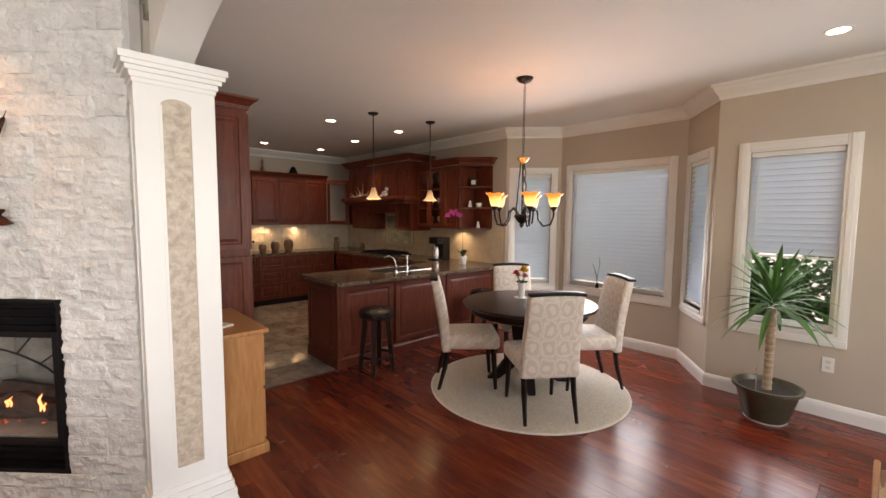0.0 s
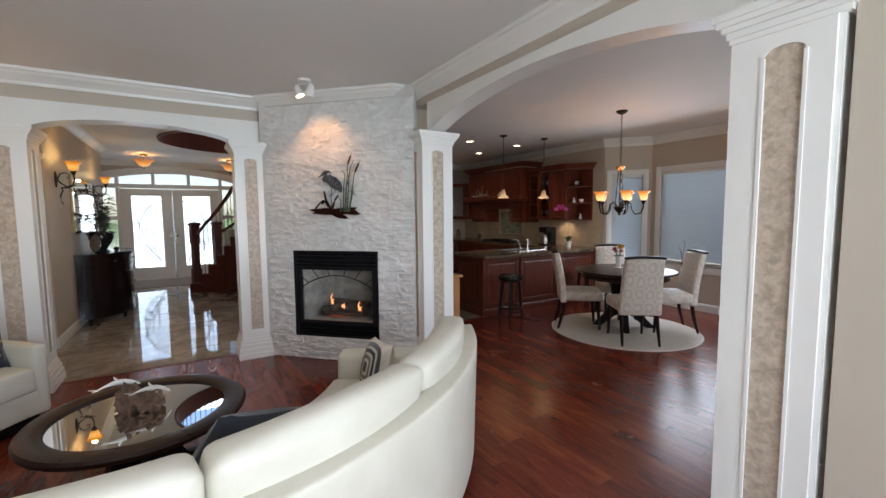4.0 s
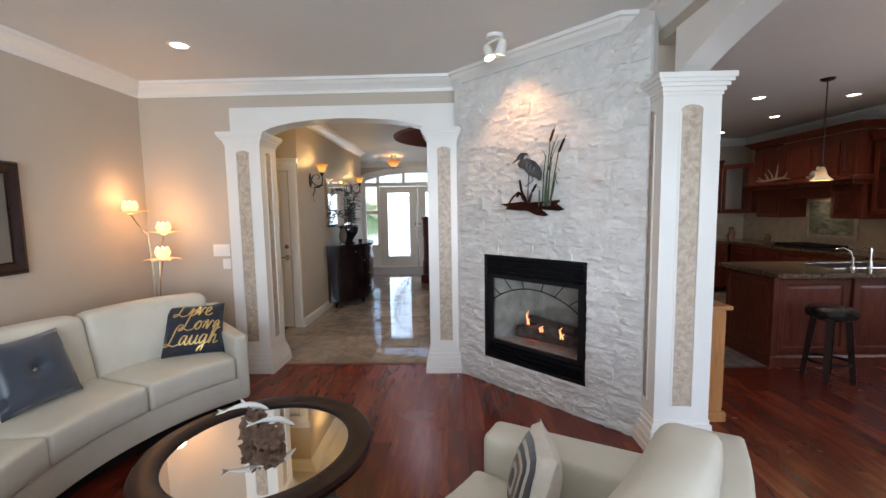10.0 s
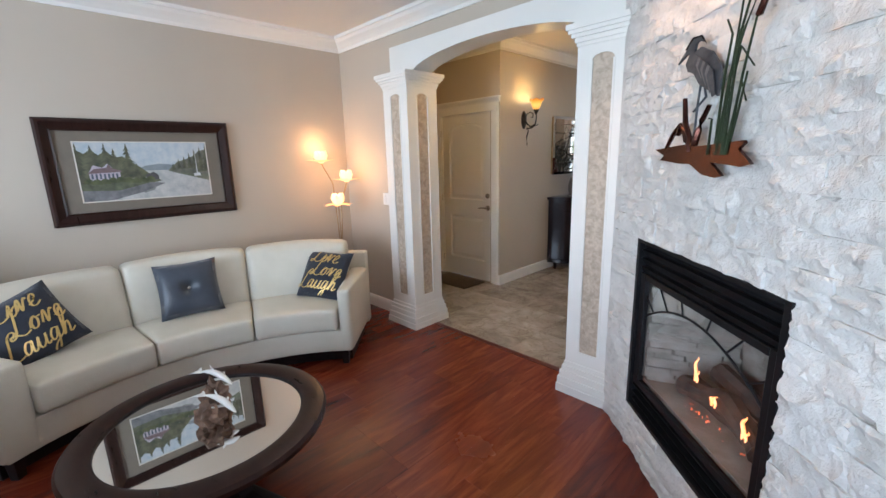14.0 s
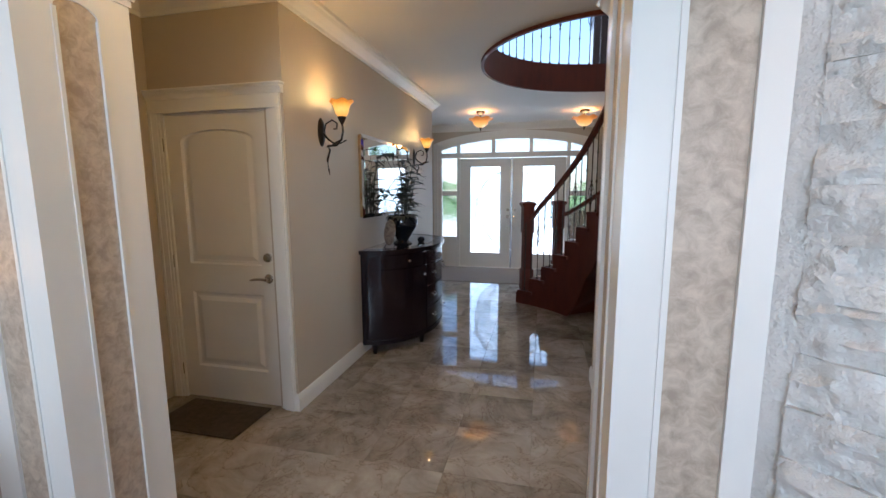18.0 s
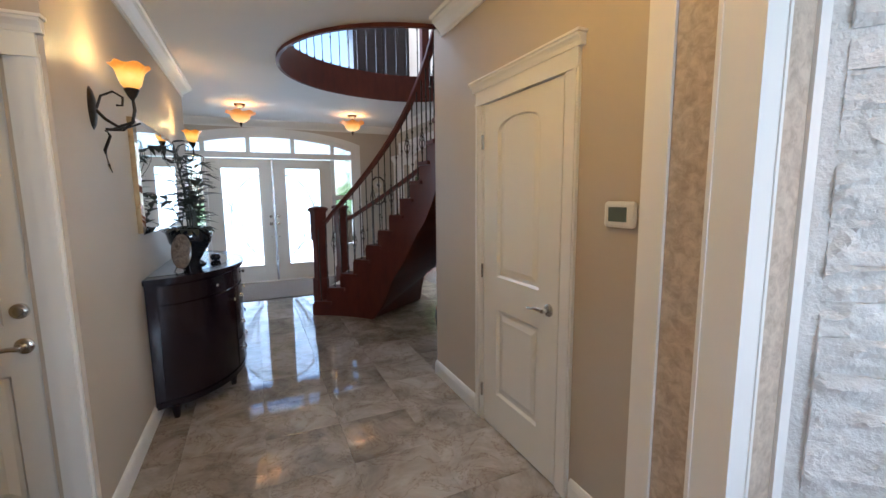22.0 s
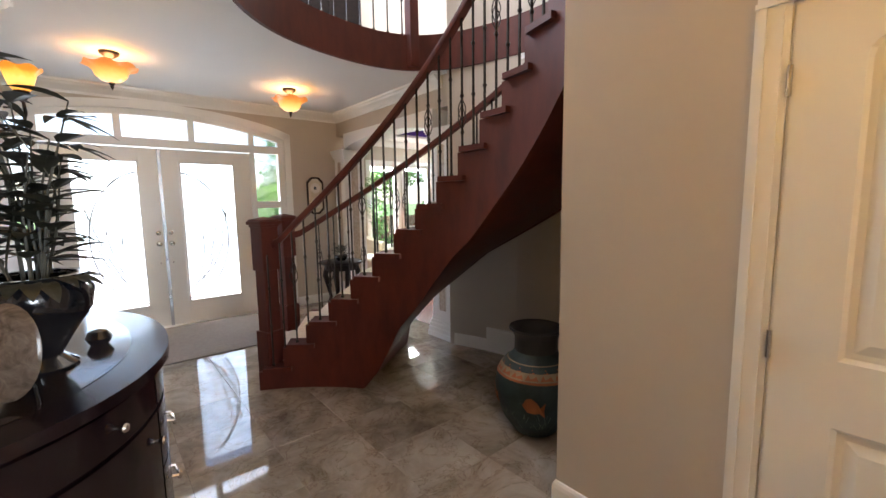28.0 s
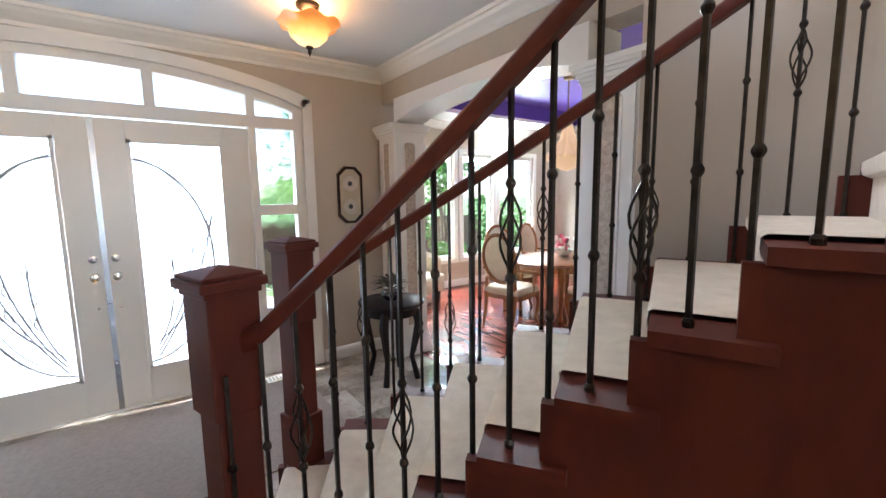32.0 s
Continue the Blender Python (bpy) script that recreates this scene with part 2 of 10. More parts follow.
def lathe(bm, prof, at=(0, 0, 0), seg=24, wave=None):
    """A turned shape: (radius, height) pairs round a vertical line."""
    rows = []
    for j, (r, z) in enumerate(prof):
        ring = []
        for i in range(seg):
            a = 2 * math.pi * i / seg
            rr, zz = (wave(r, z, a) if wave else (r, z))
            ring.append(bm.verts.new((at[0] + rr * math.cos(a), at[1] + rr * math.sin(a), at[2] + zz)))
        rows.append(ring)
    for j in range(len(rows) - 1):
        for i in range(seg):
            k = (i + 1) % seg
            bm.faces.new((rows[j][i], rows[j][k], rows[j + 1][k], rows[j + 1][i]))
    if prof[0] == prof[-1]:
        return bm
    if prof[0][0] > 1e-4:
        bm.faces.new(rows[0][::-1])
    if prof[-1][0] > 1e-4:
        bm.faces.new(rows[-1])
    return bm


def tube(bm, pts, rad, seg=8, closed=False):
    """A rod along points; rad may be a list."""
    pts = [Vector(p) for p in pts]
    n = len(pts)
    rs = rad if isinstance(rad, (list, tuple)) else [rad] * n
    rings = []
    up = Vector((0, 0, 1))
    for i, p in enumerate(pts):
        a = pts[(i - 1) % n] if closed else pts[max(0, i - 1)]
        b = pts[(i + 1) % n] if closed else pts[min(n - 1, i + 1)]
        d = (b - a).normalized() if (b - a).length > 1e-9 else Vector((0, 0, 1))
        u = up if abs(d.dot(up)) < 0.95 else Vector((1, 0, 0))
        s = d.cross(u).normalized()
        w = s.cross(d).normalized()
        up = w if abs(d.z) < 0.95 else up
        rings.append([bm.verts.new(p + (s * math.cos(2 * math.pi * k / seg) + w * math.sin(2 * math.pi * k / seg)) * rs[i]) for k in range(seg)])
    m = n if closed else n - 1
    for i in range(m):
        q = rings[(i + 1) % n]
        for k in range(seg):
            l = (k + 1) % seg
            bm.faces.new((rings[i][k], rings[i][l], q[l], q[k]))
    if not closed:
        bm.faces.new(rings[0][::-1])
        bm.faces.new(rings[-1])
    return bm


def sweep(bm, path, prof, closed=False):
    """A moulding: profile (out, up) carried along a level path (x, y, z); out lies to the left of the way."""
    n = len(path)
    P = [Vector(p) for p in path]
    rings = []
    for i in range(n):
        d1 = (P[i] - P[i - 1]) if (closed or i > 0) else (P[1] - P[0])
        d2 = (P[(i + 1) % n] - P[i]) if (closed or i < n - 1) else (P[-1] - P[-2])
        d1, d2 = Vector((d1.x, d1.y, 0)).normalized(), Vector((d2.x, d2.y, 0)).normalized()
        n1, n2 = Vector((-d1.y, d1.x, 0)), Vector((-d2.y, d2.x, 0))
        k = (n1 + n2) / max(0.3, 1 + n1.dot(n2))
        rings.append([bm.verts.new(P[i] + k * o + Vector((0, 0, u))) for o, u in prof])
    m = n if closed else n - 1
    q = len(prof)
    for i in range(m):
        a, b = rings[i], rings[(i + 1) % n]
        for j in range(q):
            l = (j + 1) % q
            bm.faces.new((a[j], a[l], b[l], b[j]))
    if not closed:
        bm.faces.new(rings[0])
        bm.faces.new(rings[-1][::-1])
    return bm


def arc(cx, cy, r, a0, a1, n):
    return [(cx + r * math.cos(radians(a0 + (a1 - a0) * i / n)), cy + r * math.sin(radians(a0 + (a1 - a0) * i / n))) for i in range(n + 1)]


CROWN = [(0, 0), (0, -0.125), (0.012, -0.125), (0.016, -0.10), (0.04, -0.075), (0.07, -0.05), (0.085, -0.028), (0.10, -0.024), (0.104, 0)]
BASEB = [(0, 0), (0.016, 0), (0.016, 0.085), (0.012, 0.105), (0.006, 0.118), (0, 0.122)]

# ---- the large structure ----
HL, HF, TOP = 2.72, 2.80, 5.6


def wall(name, *boxes, mat=None, label="beige painted plaster wall"):
    bm = bmesh.new()
    for b in boxes:
        box(bm, *b)
    return structure(name, bm, mat or M_WALL, label)


def holed(bm, axis, at, thick, a0, a1, z0, z1, holes):
    """A wall along y (axis 'x') or along x (axis 'y') with rectangular openings (a, b, lo, hi)."""
    def put(p, q, lo, hi):
        if q - p > 1e-4 and hi - lo > 1e-4:
            if axis == "x":
                box(bm, at, p, lo, at + thick, q, hi)
            else:
                box(bm, p, at, lo, q, at + thick, hi)
    p = a0
    for a, b, lo, hi in sorted(holes):
        put(p, a, z0, z1)
        put(a, b, z0, lo)
        put(a, b, hi, z1)
        p = b
    put(p, a1, z0, z1)
    return bm


wall("wall_living_west", (-4.0, -3.5, 0, -3.86, 3.94, HL))
structure("wall_living_south", holed(bmesh.new(), "y", -3.55, 0.14, -4.0, 0.56, 0, HL, [(-3.4, 0.1, 0.45, 2.35)]), M_WALL, "beige wall with a wide window")
# unseen wall; its opening is assumed, to go with the dining fill lamp
structure("wall_dining_south", holed(bmesh.new(), "y", -3.04, 0.14, 0.56, 4.5, 0, HL, [(1.2, 3.6, 0.45, 2.3)]), M_WALL, "unseen beige wall with an added window opening")
structure("wall_dining_east", holed(bmesh.new(), "x", 4.36, 0.14, -3.04, 1.1, 0, HL, [(0.26, 0.85, 0.67, 2.11)]), M_WALL, "beige wall with a blinded window")
wall("wall_kitchen_east", (4.46, 3.56, 0, 4.60, 7.89, HL))
wall("wall_kitchen_north", (0.5, 7.75, 0, 4.46, 7.89, HL))
wall("wall_kitchen_west", (0.44, 2.72, 0, 0.58, 7.75, HL))


def bay_wall(name, p, q, hole, label):
    """A wall from p to q in plan, seen from its left side, with one opening (a, b, lo, hi) along it."""
    d = Vector((q[0] - p[0], q[1] - p[1], 0))
    L = d.length
    m = Matrix.Translation((p[0], p[1], 0)) @ Matrix.Rotation(math.atan2(d.y, d.x), 4, "Z")
    bm = bmesh.new()
    holed(bm, "y", -0.14, 0.14, 0, L, 0, HL, [hole])
    bm.transform(m)
    structure(name, bm, M_WALL, label)
    return m, L


BAY = [(4.36, 1.1), (4.95, 1.52), (4.95, 3.03), (4.46, 3.56)]
mC, lC = bay_wall("wall_bay_south", BAY[0], BAY[1], (0.14, 0.60, 0.66, 2.12), "beige bay wall with a narrow blinded window")
mB, lB = bay_wall("wall_bay_middle", BAY[1], BAY[2], (0.17, 1.34, 0.67, 2.14), "beige bay wall with a wide blinded window")
mA, lA = bay_wall("wall_bay_north", BAY[2], BAY[3], (0.13, 0.60, 0.66, 2.12), "beige bay wall with a narrow blinded window")


# arched beams and square columns
def arched_beam(name, p, q, thick, z_spring, z_apex, z_top, label, bend=0.72, inset=0.03):
    d = Vector((q[0] - p[0], q[1] - p[1], 0))
    L = d.length
    m = Matrix.Translation((p[0], p[1], 0)) @ Matrix.Rotation(math.atan2(d.y, d.x), 4, "Z")
    bm = bmesh.new()
    n = 28
    low = []
    for i in range(n + 1):
        a = L * i / n
        low.append((a, z_spring + (z_apex - z_spring) * max(0.0, 1 - ((a - L / 2) / (L / 2 - inset)) ** 2) ** bend))
    rows = [[bm.verts.new(m @ Vector((a, y, z))) for a, z in low] for y in (0, thick)]
    tops = [[bm.verts.new(m @ Vector((a, y, z_top))) for a, z in low] for y in (0, thick)]
    for i in range(n):
        bm.faces.new((rows[0][i], rows[0][i + 1], tops[0][i + 1], tops[0][i]))
        bm.faces.new((rows[1][i], tops[1][i], tops[1][i + 1], rows[1][i + 1]))
        bm.faces.new((rows[0][i], rows[1][i], rows[1][i + 1], rows[0][i + 1]))
        bm.faces.new((tops[0][i], tops[0][i + 1], tops[1][i + 1], tops[1][i]))
    for i in (0, n):
        bm.faces.new((rows[0][i], rows[1][i], tops[1][i], tops[0][i]))
    return structure(name, bm, M_TRIM, label)


def stepped(bm, x0, y0, x1, y1, rows):
    """Square mouldings: (grow, z0, z1) each."""
    for g, a, b in rows:
        box(bm, x0 - g, y0 - g, a, x1 + g, y1 + g, b)
    return bm


def column(x0, y0, x1, y1, z1, faces, label="white square column with beige stone panels"):
    """A boxed column with a recessed stone panel in each face named n, s, e or w."""
    h = holder("square_column", ((x0 + x1) / 2, (y0 + y1) / 2, 0), label, "column", "white square columns")
    h["kind"] = "structure"
    cx, cy = (x0 + x1) / 2, (y0 + y1) / 2
    hx, hy = (x1 - x0) / 2, (y1 - y0) / 2
    part("shaft", B(-hx + 0.012, -hy + 0.012, 0.2, hx - 0.012, hy - 0.012, z1 - 0.06), M_TRIM, h)
    bm = stepped(bmesh.new(), -hx, -hy, hx, hy, [(0.042, 0, 0.055), (0.036, 0.055, 0.105), (0.026, 0.105, 0.15), (0.016, 0.15, 0.185), (0.006, 0.185, 0.215)])
    part("base_moulding", bm, M_TRIM, h)
    bm = stepped(bmesh.new(), -hx, -hy, hx, hy, [(0.006, z1 - 0.115, z1 - 0.095), (0.014, z1 - 0.095, z1 - 0.07), (0.028, z1 - 0.07, z1 - 0.05), (0.042, z1 - 0.05, z1 - 0.03), (0.052, z1 - 0.03, z1)])
    part("capital", bm, M_TRIM, h)
    for f in faces:
        w = hx if f in "ns" else hy - 0.03
        out = {"s": 0, "e": 90, "n": 180, "w": 270}[f]
        d = hy if f in "ns" else hx
        m = Matrix.Rotation(radians(out), 4, "Z") @ Matrix.Translation((0, -d, 0))
        iw = 0.064
        lo, hi = 0.30, z1 - 0.20
        top = [(iw * math.cos(t), hi + 0.035 * math.sin(t)) for t in [math.pi * k / 10 for k in range(11)]]
        bm = slab(bmesh.new(), [(iw, lo)] + top + [(-iw, lo)], m @ Matrix.Translation((0, 0.006, 0)), 0.02)
        part("stone_panel", bm, M_PANEL, h, "mottled beige stone inlay")
        bm = bmesh.new()
        for s in (-1, 1):
            pts = [(s * iw, lo), (s * w, lo), (s * w, hi), (s * iw, hi)]
            slab(bm, pts if s > 0 else pts[::-1], m, 0.03)
        slab(bm, [(-w, 0.2), (w, 0.2), (w, lo), (-w, lo)], m, 0.03)
        for k in range(10):
            a, b = top[k], top[k + 1]
            slab(bm, [(a[0], a[1]), (a[0], z1 - 0.1), (b[0], z1 - 0.1), (b[0], b[1])], m, 0.03)
        slab(bm, [(iw, hi), (w, hi), (w, z1 - 0.1), (iw, z1 - 0.1)], m, 0.03)
        slab(bm, [(-w, hi), (-iw, hi), (-iw, z1 - 0.1), (-w, z1 - 0.1)], m, 0.03)
        part("face_frame", bm, M_TRIM, h)
        bm = bmesh.new()
        for s in (-1, 1):
            slab(bm, [(s * iw - 0.006, lo), (s * iw + 0.006, lo), (s * iw + 0.006, hi), (s * iw - 0.006, hi)], m @ Matrix.Translation((0, -0.004, 0)), 0.01)
        part("bead", bm, M_TRIM, h)
    return h


# arch from the living room to the foyer
wall("wall_living_north", (-3.86, 3.76, 0, -3.0, 3.94, HF), (-3.0, 3.76, 2.478, -0.80, 3.94, HF))
column(-3.005, 3.645, -2.685, 3.985, 2.245, "snew")
column(-1.165, 3.64, -0.865, 3.975, 2.245, "sw")
arched_beam("trim_foyer_arch", (-2.985, 3.72), (-0.87, 3.72), 0.22, 2.246, 2.365, 2.478, "white arched beam over the foyer opening", 0.62, 0.29)
# arch from the living room to the dining area
column(0.272, 2.32, 0.60, 2.64, 2.255, "swe")
column(0.272, -0.57, 0.60, -0.225, 2.255, "nwe")
arched_beam("trim_dining_arch", (0.515, -0.26), (0.515, 2.36), 0.165, 2.256, 2.455, 2.525, "white arched beam over the dining opening", 0.85)
wall("wall_dining_arch", (0.365, -0.60, 2.525, 0.54, 2.62, HL))
wall("wall_living_east", (0.29, -3.5, 0, 0.53, -0.58, HL))

# fireplace wall, set across the corner
FPA = Vector((-0.868, 3.615, 0))
FPM = Matrix.Translation(FPA) @ Matrix.Rotation(radians(-45), 4, "Z")   # x along the wall, -y out into the room
FPL = 1.61
bm = bmesh.new()
FPS = 0.022
holed(bm, "y", 0.03, 0.07, 0, FPL, 0, HL, [(0.262 + FPS, 1.202 + FPS, 0.24, 1.135)])
bm.transform(FPM)
structure("wall_fireplace", bm, surface("mortar", (0.5, 0.48, 0.45), (0.62, 0.6, 0.56), 8, 0.9), "white split-face stone fireplace wall")
bm = box(bmesh.new(), -0.06, -0.005, 0, 0.0, 0.09, HL)
bm.transform(FPM)
structure("trim_fireplace_edge", bm, M_STONE, "plain white stone strip beside the column")
wall("wall_chase_back", (0.24, 2.62, 0, 0.44, 2.72, HL), (-0.8, 3.62, 0, -0.75, 3.9, HL))

# foyer
wall("wall_hall_west", (-3.07, 5.2, 0, -2.93, 8.88, HF))
structure("wall_garage_entry", holed(bmesh.new(), "y", 5.2, 0.14, -4.1, -3.07, 0, HF, [(-3.885, -3.07, 0, 2.05)]), M_WALL, "beige wall round the garage door")
wall("wall_alcove_west", (-4.1, 3.94, 0, -3.97, 5.2, HF))
structure("wall_closet", holed(bmesh.new(), "x", -0.89, 0.12, 3.9, 6.155, 0, TOP, [(4.615, 5.365, 0, 2.068)]), M_WALL, "beige wall round the closet door")
wall("wall_closet_north", (-0.77, 6.035, 0, 0.5, 6.155, TOP))
wall("wall_foyer_west", (-3.70, 8.88, 0, -3.56, 11.0, HF), (-3.56, 8.74, 0, -3.07, 8.88, HF))
FD0, FD1, FDM = -3.39, -0.43, -1.91
FRONT = 11.0


def front_arch(x, z0, z1):
    u = (x - FDM) / ((FD1 - FD0) / 2)
    return z0 + (z1 - z0) * max(0.0, 1 - u * u) ** 0.8


bm = bmesh.new()
box(bm, -3.70, FRONT, 0, FD0, FRONT + 0.16, TOP)
box(bm, FD1, FRONT, 0, 0.5, FRONT + 0.16, TOP)
n = 30
for i in range(n):
    a, b = FD0 + (FD1 - FD0) * i / n, FD0 + (FD1 - FD0) * (i + 1) / n
    slab(bm, [(a, front_arch(a, 2.36, 2.60)), (b, front_arch(b, 2.36, 2.60)), (b, 3.5), (a, 3.5)], Matrix.Translation((0, FRONT, 0)), 0.16)
box(bm, FD0, FRONT, 3.5, -3.0, FRONT + 0.16, TOP)
box(bm, -0.2 + FD1 + 0.2, FRONT, 3.5, FD1, FRONT + 0.16, TOP)
box(bm, -3.0, FRONT, 3.5, FD1, FRONT + 0.16, 3.7)
box(bm, -3.0, FRONT, 5.2, FD1, FRONT + 0.16, TOP)
structure("wall_front", bm, M_WALL, "beige front wall round the arched entry doors")
wall("wall_foyer_east", (0.36, 8.30, 2.478, 0.56, 11.0, HF), (0.36, 8.30, HF, 0.56, 11.0, TOP))
column(0.295, 8.29, 0.625, 8.62, 2.255, "nwe")
column(0.295, 10.66, 0.625, 10.99, 2.255, "swe")
arched_beam("trim_formal_arch", (0.61, 8.6), (0.61, 10.68), 0.30, 2.256, 2.37, 2.478, "white arched beam over the formal dining opening")
SC = (-2.65, 7.1)      # the middle of the curved stair
bm = bmesh.new()
prism(bm, arc(*SC, 3.12, -30, 22, 26) + arc(*SC, 3.22, 22, -30, 26), 0, TOP)
structure("wall_stair_curved", bm, M_WALL, "curved beige wall behind the stair", smooth=True)

# floors
M_BED = surface("grout", (0.22, 0.18, 0.14), (0.28, 0.23, 0.18), 6, 0.8)
wall("floor_under_wood", (-4.0, -3.6, -0.2, 0.58, 3.85, -0.0142), (0.58, -3.6, -0.2, 5.1, 3.70, -0.0142), mat=M_ESPRESSO, label="dark red cherry plank floor")
wall("floor_under_tile", (-4.2, 3.85, -0.2, 0.5, 11.16, -0.0142), mat=M_BED, label="polished beige travertine tile floor")
wall("floor_under_kitchen", (0.58, 3.70, -0.2, 5.1, 7.9, -0.0142), mat=M_BED, label="polished beige travertine tile floor")
wall("floor_under_formal", (0.5, 8.0, -0.2, 5.6, 13.04, -0.0142), mat=M_ESPRESSO, label="dark red cherry plank floor")

# ceilings
wall("ceiling_living", (-4.0, -3.6, HL, 5.15, 3.94, HL + 0.2), mat=M_CEIL, label="white painted ceiling")
wall("ceiling_kitchen", (0.44, 3.94, HL, 5.15, 7.95, HL + 0.2), mat=M_CEIL, label="white painted ceiling")
WC = Vector((-0.75, 7.32, 0))


def well_r(deg):
    d = (deg - 58 + 180) % 360 - 180
    return 1.22 + 0.16 * math.exp(-(d / 28) ** 2)


def well_pt(deg, extra=0.0):
    r = well_r(deg) + extra
    return (WC.x + r * math.cos(radians(deg)), WC.y + r * math.sin(radians(deg)))


bm = bmesh.new()
RX0, RX1, RY0, RY1 = -4.2, 0.5, 3.94, 11.16
angs = sorted(set([i * 5.0 for i in range(72)] + [math.degrees(math.atan2(y - WC.y, x - WC.x)) % 360 for x in (RX0, RX1) for y in (RY0, RY1)]))
outer, innr = [], []
for a in angs:
    c, s = math.cos(radians(a)), math.sin(radians(a))
    k = min([(RX1 - WC.x) / c if c > 1e-6 else 1e9, (RX0 - WC.x) / c if c < -1e-6 else 1e9, (RY1 - WC.y) / s if s > 1e-6 else 1e9, (RY0 - WC.y) / s if s < -1e-6 else 1e9])
    r = min(well_r(a), k - 0.02)
    outer.append((WC.x + k * c, WC.y + k * s))
    innr.append((WC.x + r * c, WC.y + r * s))
for i in range(len(angs)):
    j = (i + 1) % len(angs)
    for z in (HF, 3.08):
        bm.faces.new([bm.verts.new((*p, z)) for p in (innr[i], outer[i], outer[j], innr[j])])
structure("ceiling_foyer", bm, M_CEIL, "white foyer ceiling with a round stair opening")
bm = bmesh.new()
n = 72
prism(bm, [well_pt(a) for a in range(-8, 309, 4)] + [well_pt(a, -0.03) for a in range(308, -9, -4)], HF - 0.03, 3.10)
structure("trim_well_fascia", bm, M_STAIR, "dark cherry fascia round the stair opening", smooth=True)
wall("ceiling_upper", (-4.3, 3.8, TOP, 2.0, 11.3, TOP + 0.1), mat=M_CEIL, label="white upper ceiling")
wall("wall_upper_west", (-4.3, 3.8, HF + 0.3, -4.16, 11.16, TOP))
wall("wall_upper_south", (-4.3, 3.66, HF + 0.3, 2.0, 3.8, TOP))
wall("wall_upper_east", (1.2, 3.8, HF + 0.3, 1.34, 11.16, TOP))

# formal dining room beyond the second arch
FW = [(2.0, 2.7), (2.9, 3.6), (3.78, 4.68)]
structure("wall_formal_front", holed(bmesh.new(), "y", 12.9, 0.14, 0.56, 5.46, 0, HF + 0.3, [(FW[0][0], FW[0][1], 0.5, 2.3), (FW[1][0], FW[1][1], 0.5, 2.3), (FW[2][0], FW[2][1], 0.5, 2.3)]), M_WALL, "beige wall with tall windows")
wall("wall_formal_side", (0.42, 11.16, 0, 0.56, 13.04, HF + 0.3))
wall("wall_formal_east", (5.46, 8.0, 0, 5.6, 13.04, HF + 0.3))
wall("wall_formal_south", (0.62, 8.1, 0, 5.6, 8.24, HF + 0.3))
M_PURPLE = surface("violet_paint", (0.10, 0.05, 0.34), (0.13, 0.07, 0.40), 2, 0.6)
wall("ceiling_formal", (0.5, 8.0, HF, 1.1, 13.0, HF + 0.05), (5.0, 8.0, HF, 5.6, 13.0, HF + 0.05), (1.1, 8.0, HF, 5.0, 8.7, HF + 0.05), (1.1, 12.2, HF, 5.0, 13.0, HF + 0.05), mat=M_CEIL, label="white tray ceiling")
wall("ceiling_formal_tray", (1.0, 8.6, HF + 0.28, 5.1, 12.3, HF + 0.33), (1.1, 8.66, HF + 0.05, 5.0, 8.7, HF + 0.28), (1.1, 12.2, HF + 0.05, 5.0, 12.24, HF + 0.28), (1.06, 8.66, HF + 0.05, 1.1, 12.24, HF + 0.28), (5.0, 8.66, HF + 0.05, 5.04, 12.24, HF + 0.28), mat=M_PURPLE, label="violet painted tray recess")

# mouldings
def crown(name, path, z, closed=False):
    structure(name, sweep(bmesh.new(), [(x, y, z) for x, y in path], CROWN, closed), M_TRIM, "white crown moulding")


crown("trim_crown_living", [(0.29, -3.41), (0.29, -0.58), (0.365, -0.58), (0.365, 2.665), (0.155, 2.665), (-0.86, 3.68), (-0.86, 3.76), (-3.86, 3.76), (-3.86, -3.41)], HL)
crown("trim_crown_dining", [(4.46, 7.75), (4.46, 3.56), (4.95, 3.03), (4.95, 1.52), (4.36, 1.1), (4.36, -2.9), (0.54, -2.9), (0.54, 2.6)][::-1], HL)
crown("trim_crown_kitchen", [(4.46, 7.75), (0.58, 7.75), (0.58, 2.72)], HL)
crown("trim_crown_hall", [(-3.56, 11.0), (-3.56, 8.88), (-2.93, 8.88), (-2.93, 5.2), (-3.97, 5.2), (-3.97, 3.94), (-0.89, 3.94), (-0.89, 6.0)], HF)
crown("trim_crown_front", [(0.36, 8.5), (0.36, 11.0), (-3.56, 11.0)], HF)


def baseboard(name, path):
    structure(name, sweep(bmesh.new(), [(x, y, 0) for x, y in path], BASEB), M_TRIM, "white baseboard")


baseboard("baseboard_living_west", [(-3.04, 3.76), (-3.86, 3.76), (-3.86, -3.41)])
baseboard("baseboard_dining", [(4.46, 3.7), (4.46, 3.56), (4.95, 3.03), (4.95, 1.52), (4.36, 1.1), (4.36, -2.9)][::-1])
baseboard("baseboard_hall_west", [(-3.56, 11.0), (-3.56, 8.88), (-2.93, 8.88), (-2.93, 5.2), (-2.96, 5.2)])
baseboard("baseboard_closet_far", [(-0.89, 5.47), (-0.89, 6.155), (0.2, 6.155)])
baseboard("baseboard_closet_near", [(-0.89, 4.0), (-0.89, 4.51)])
baseboard("baseboard_stair_wall", [(x, y) for x, y in arc(*SC, 3.12, -16, 21, 18)])
baseboard("baseboard_front", [(0.3, 11.0), (-0.34, 11.0)])

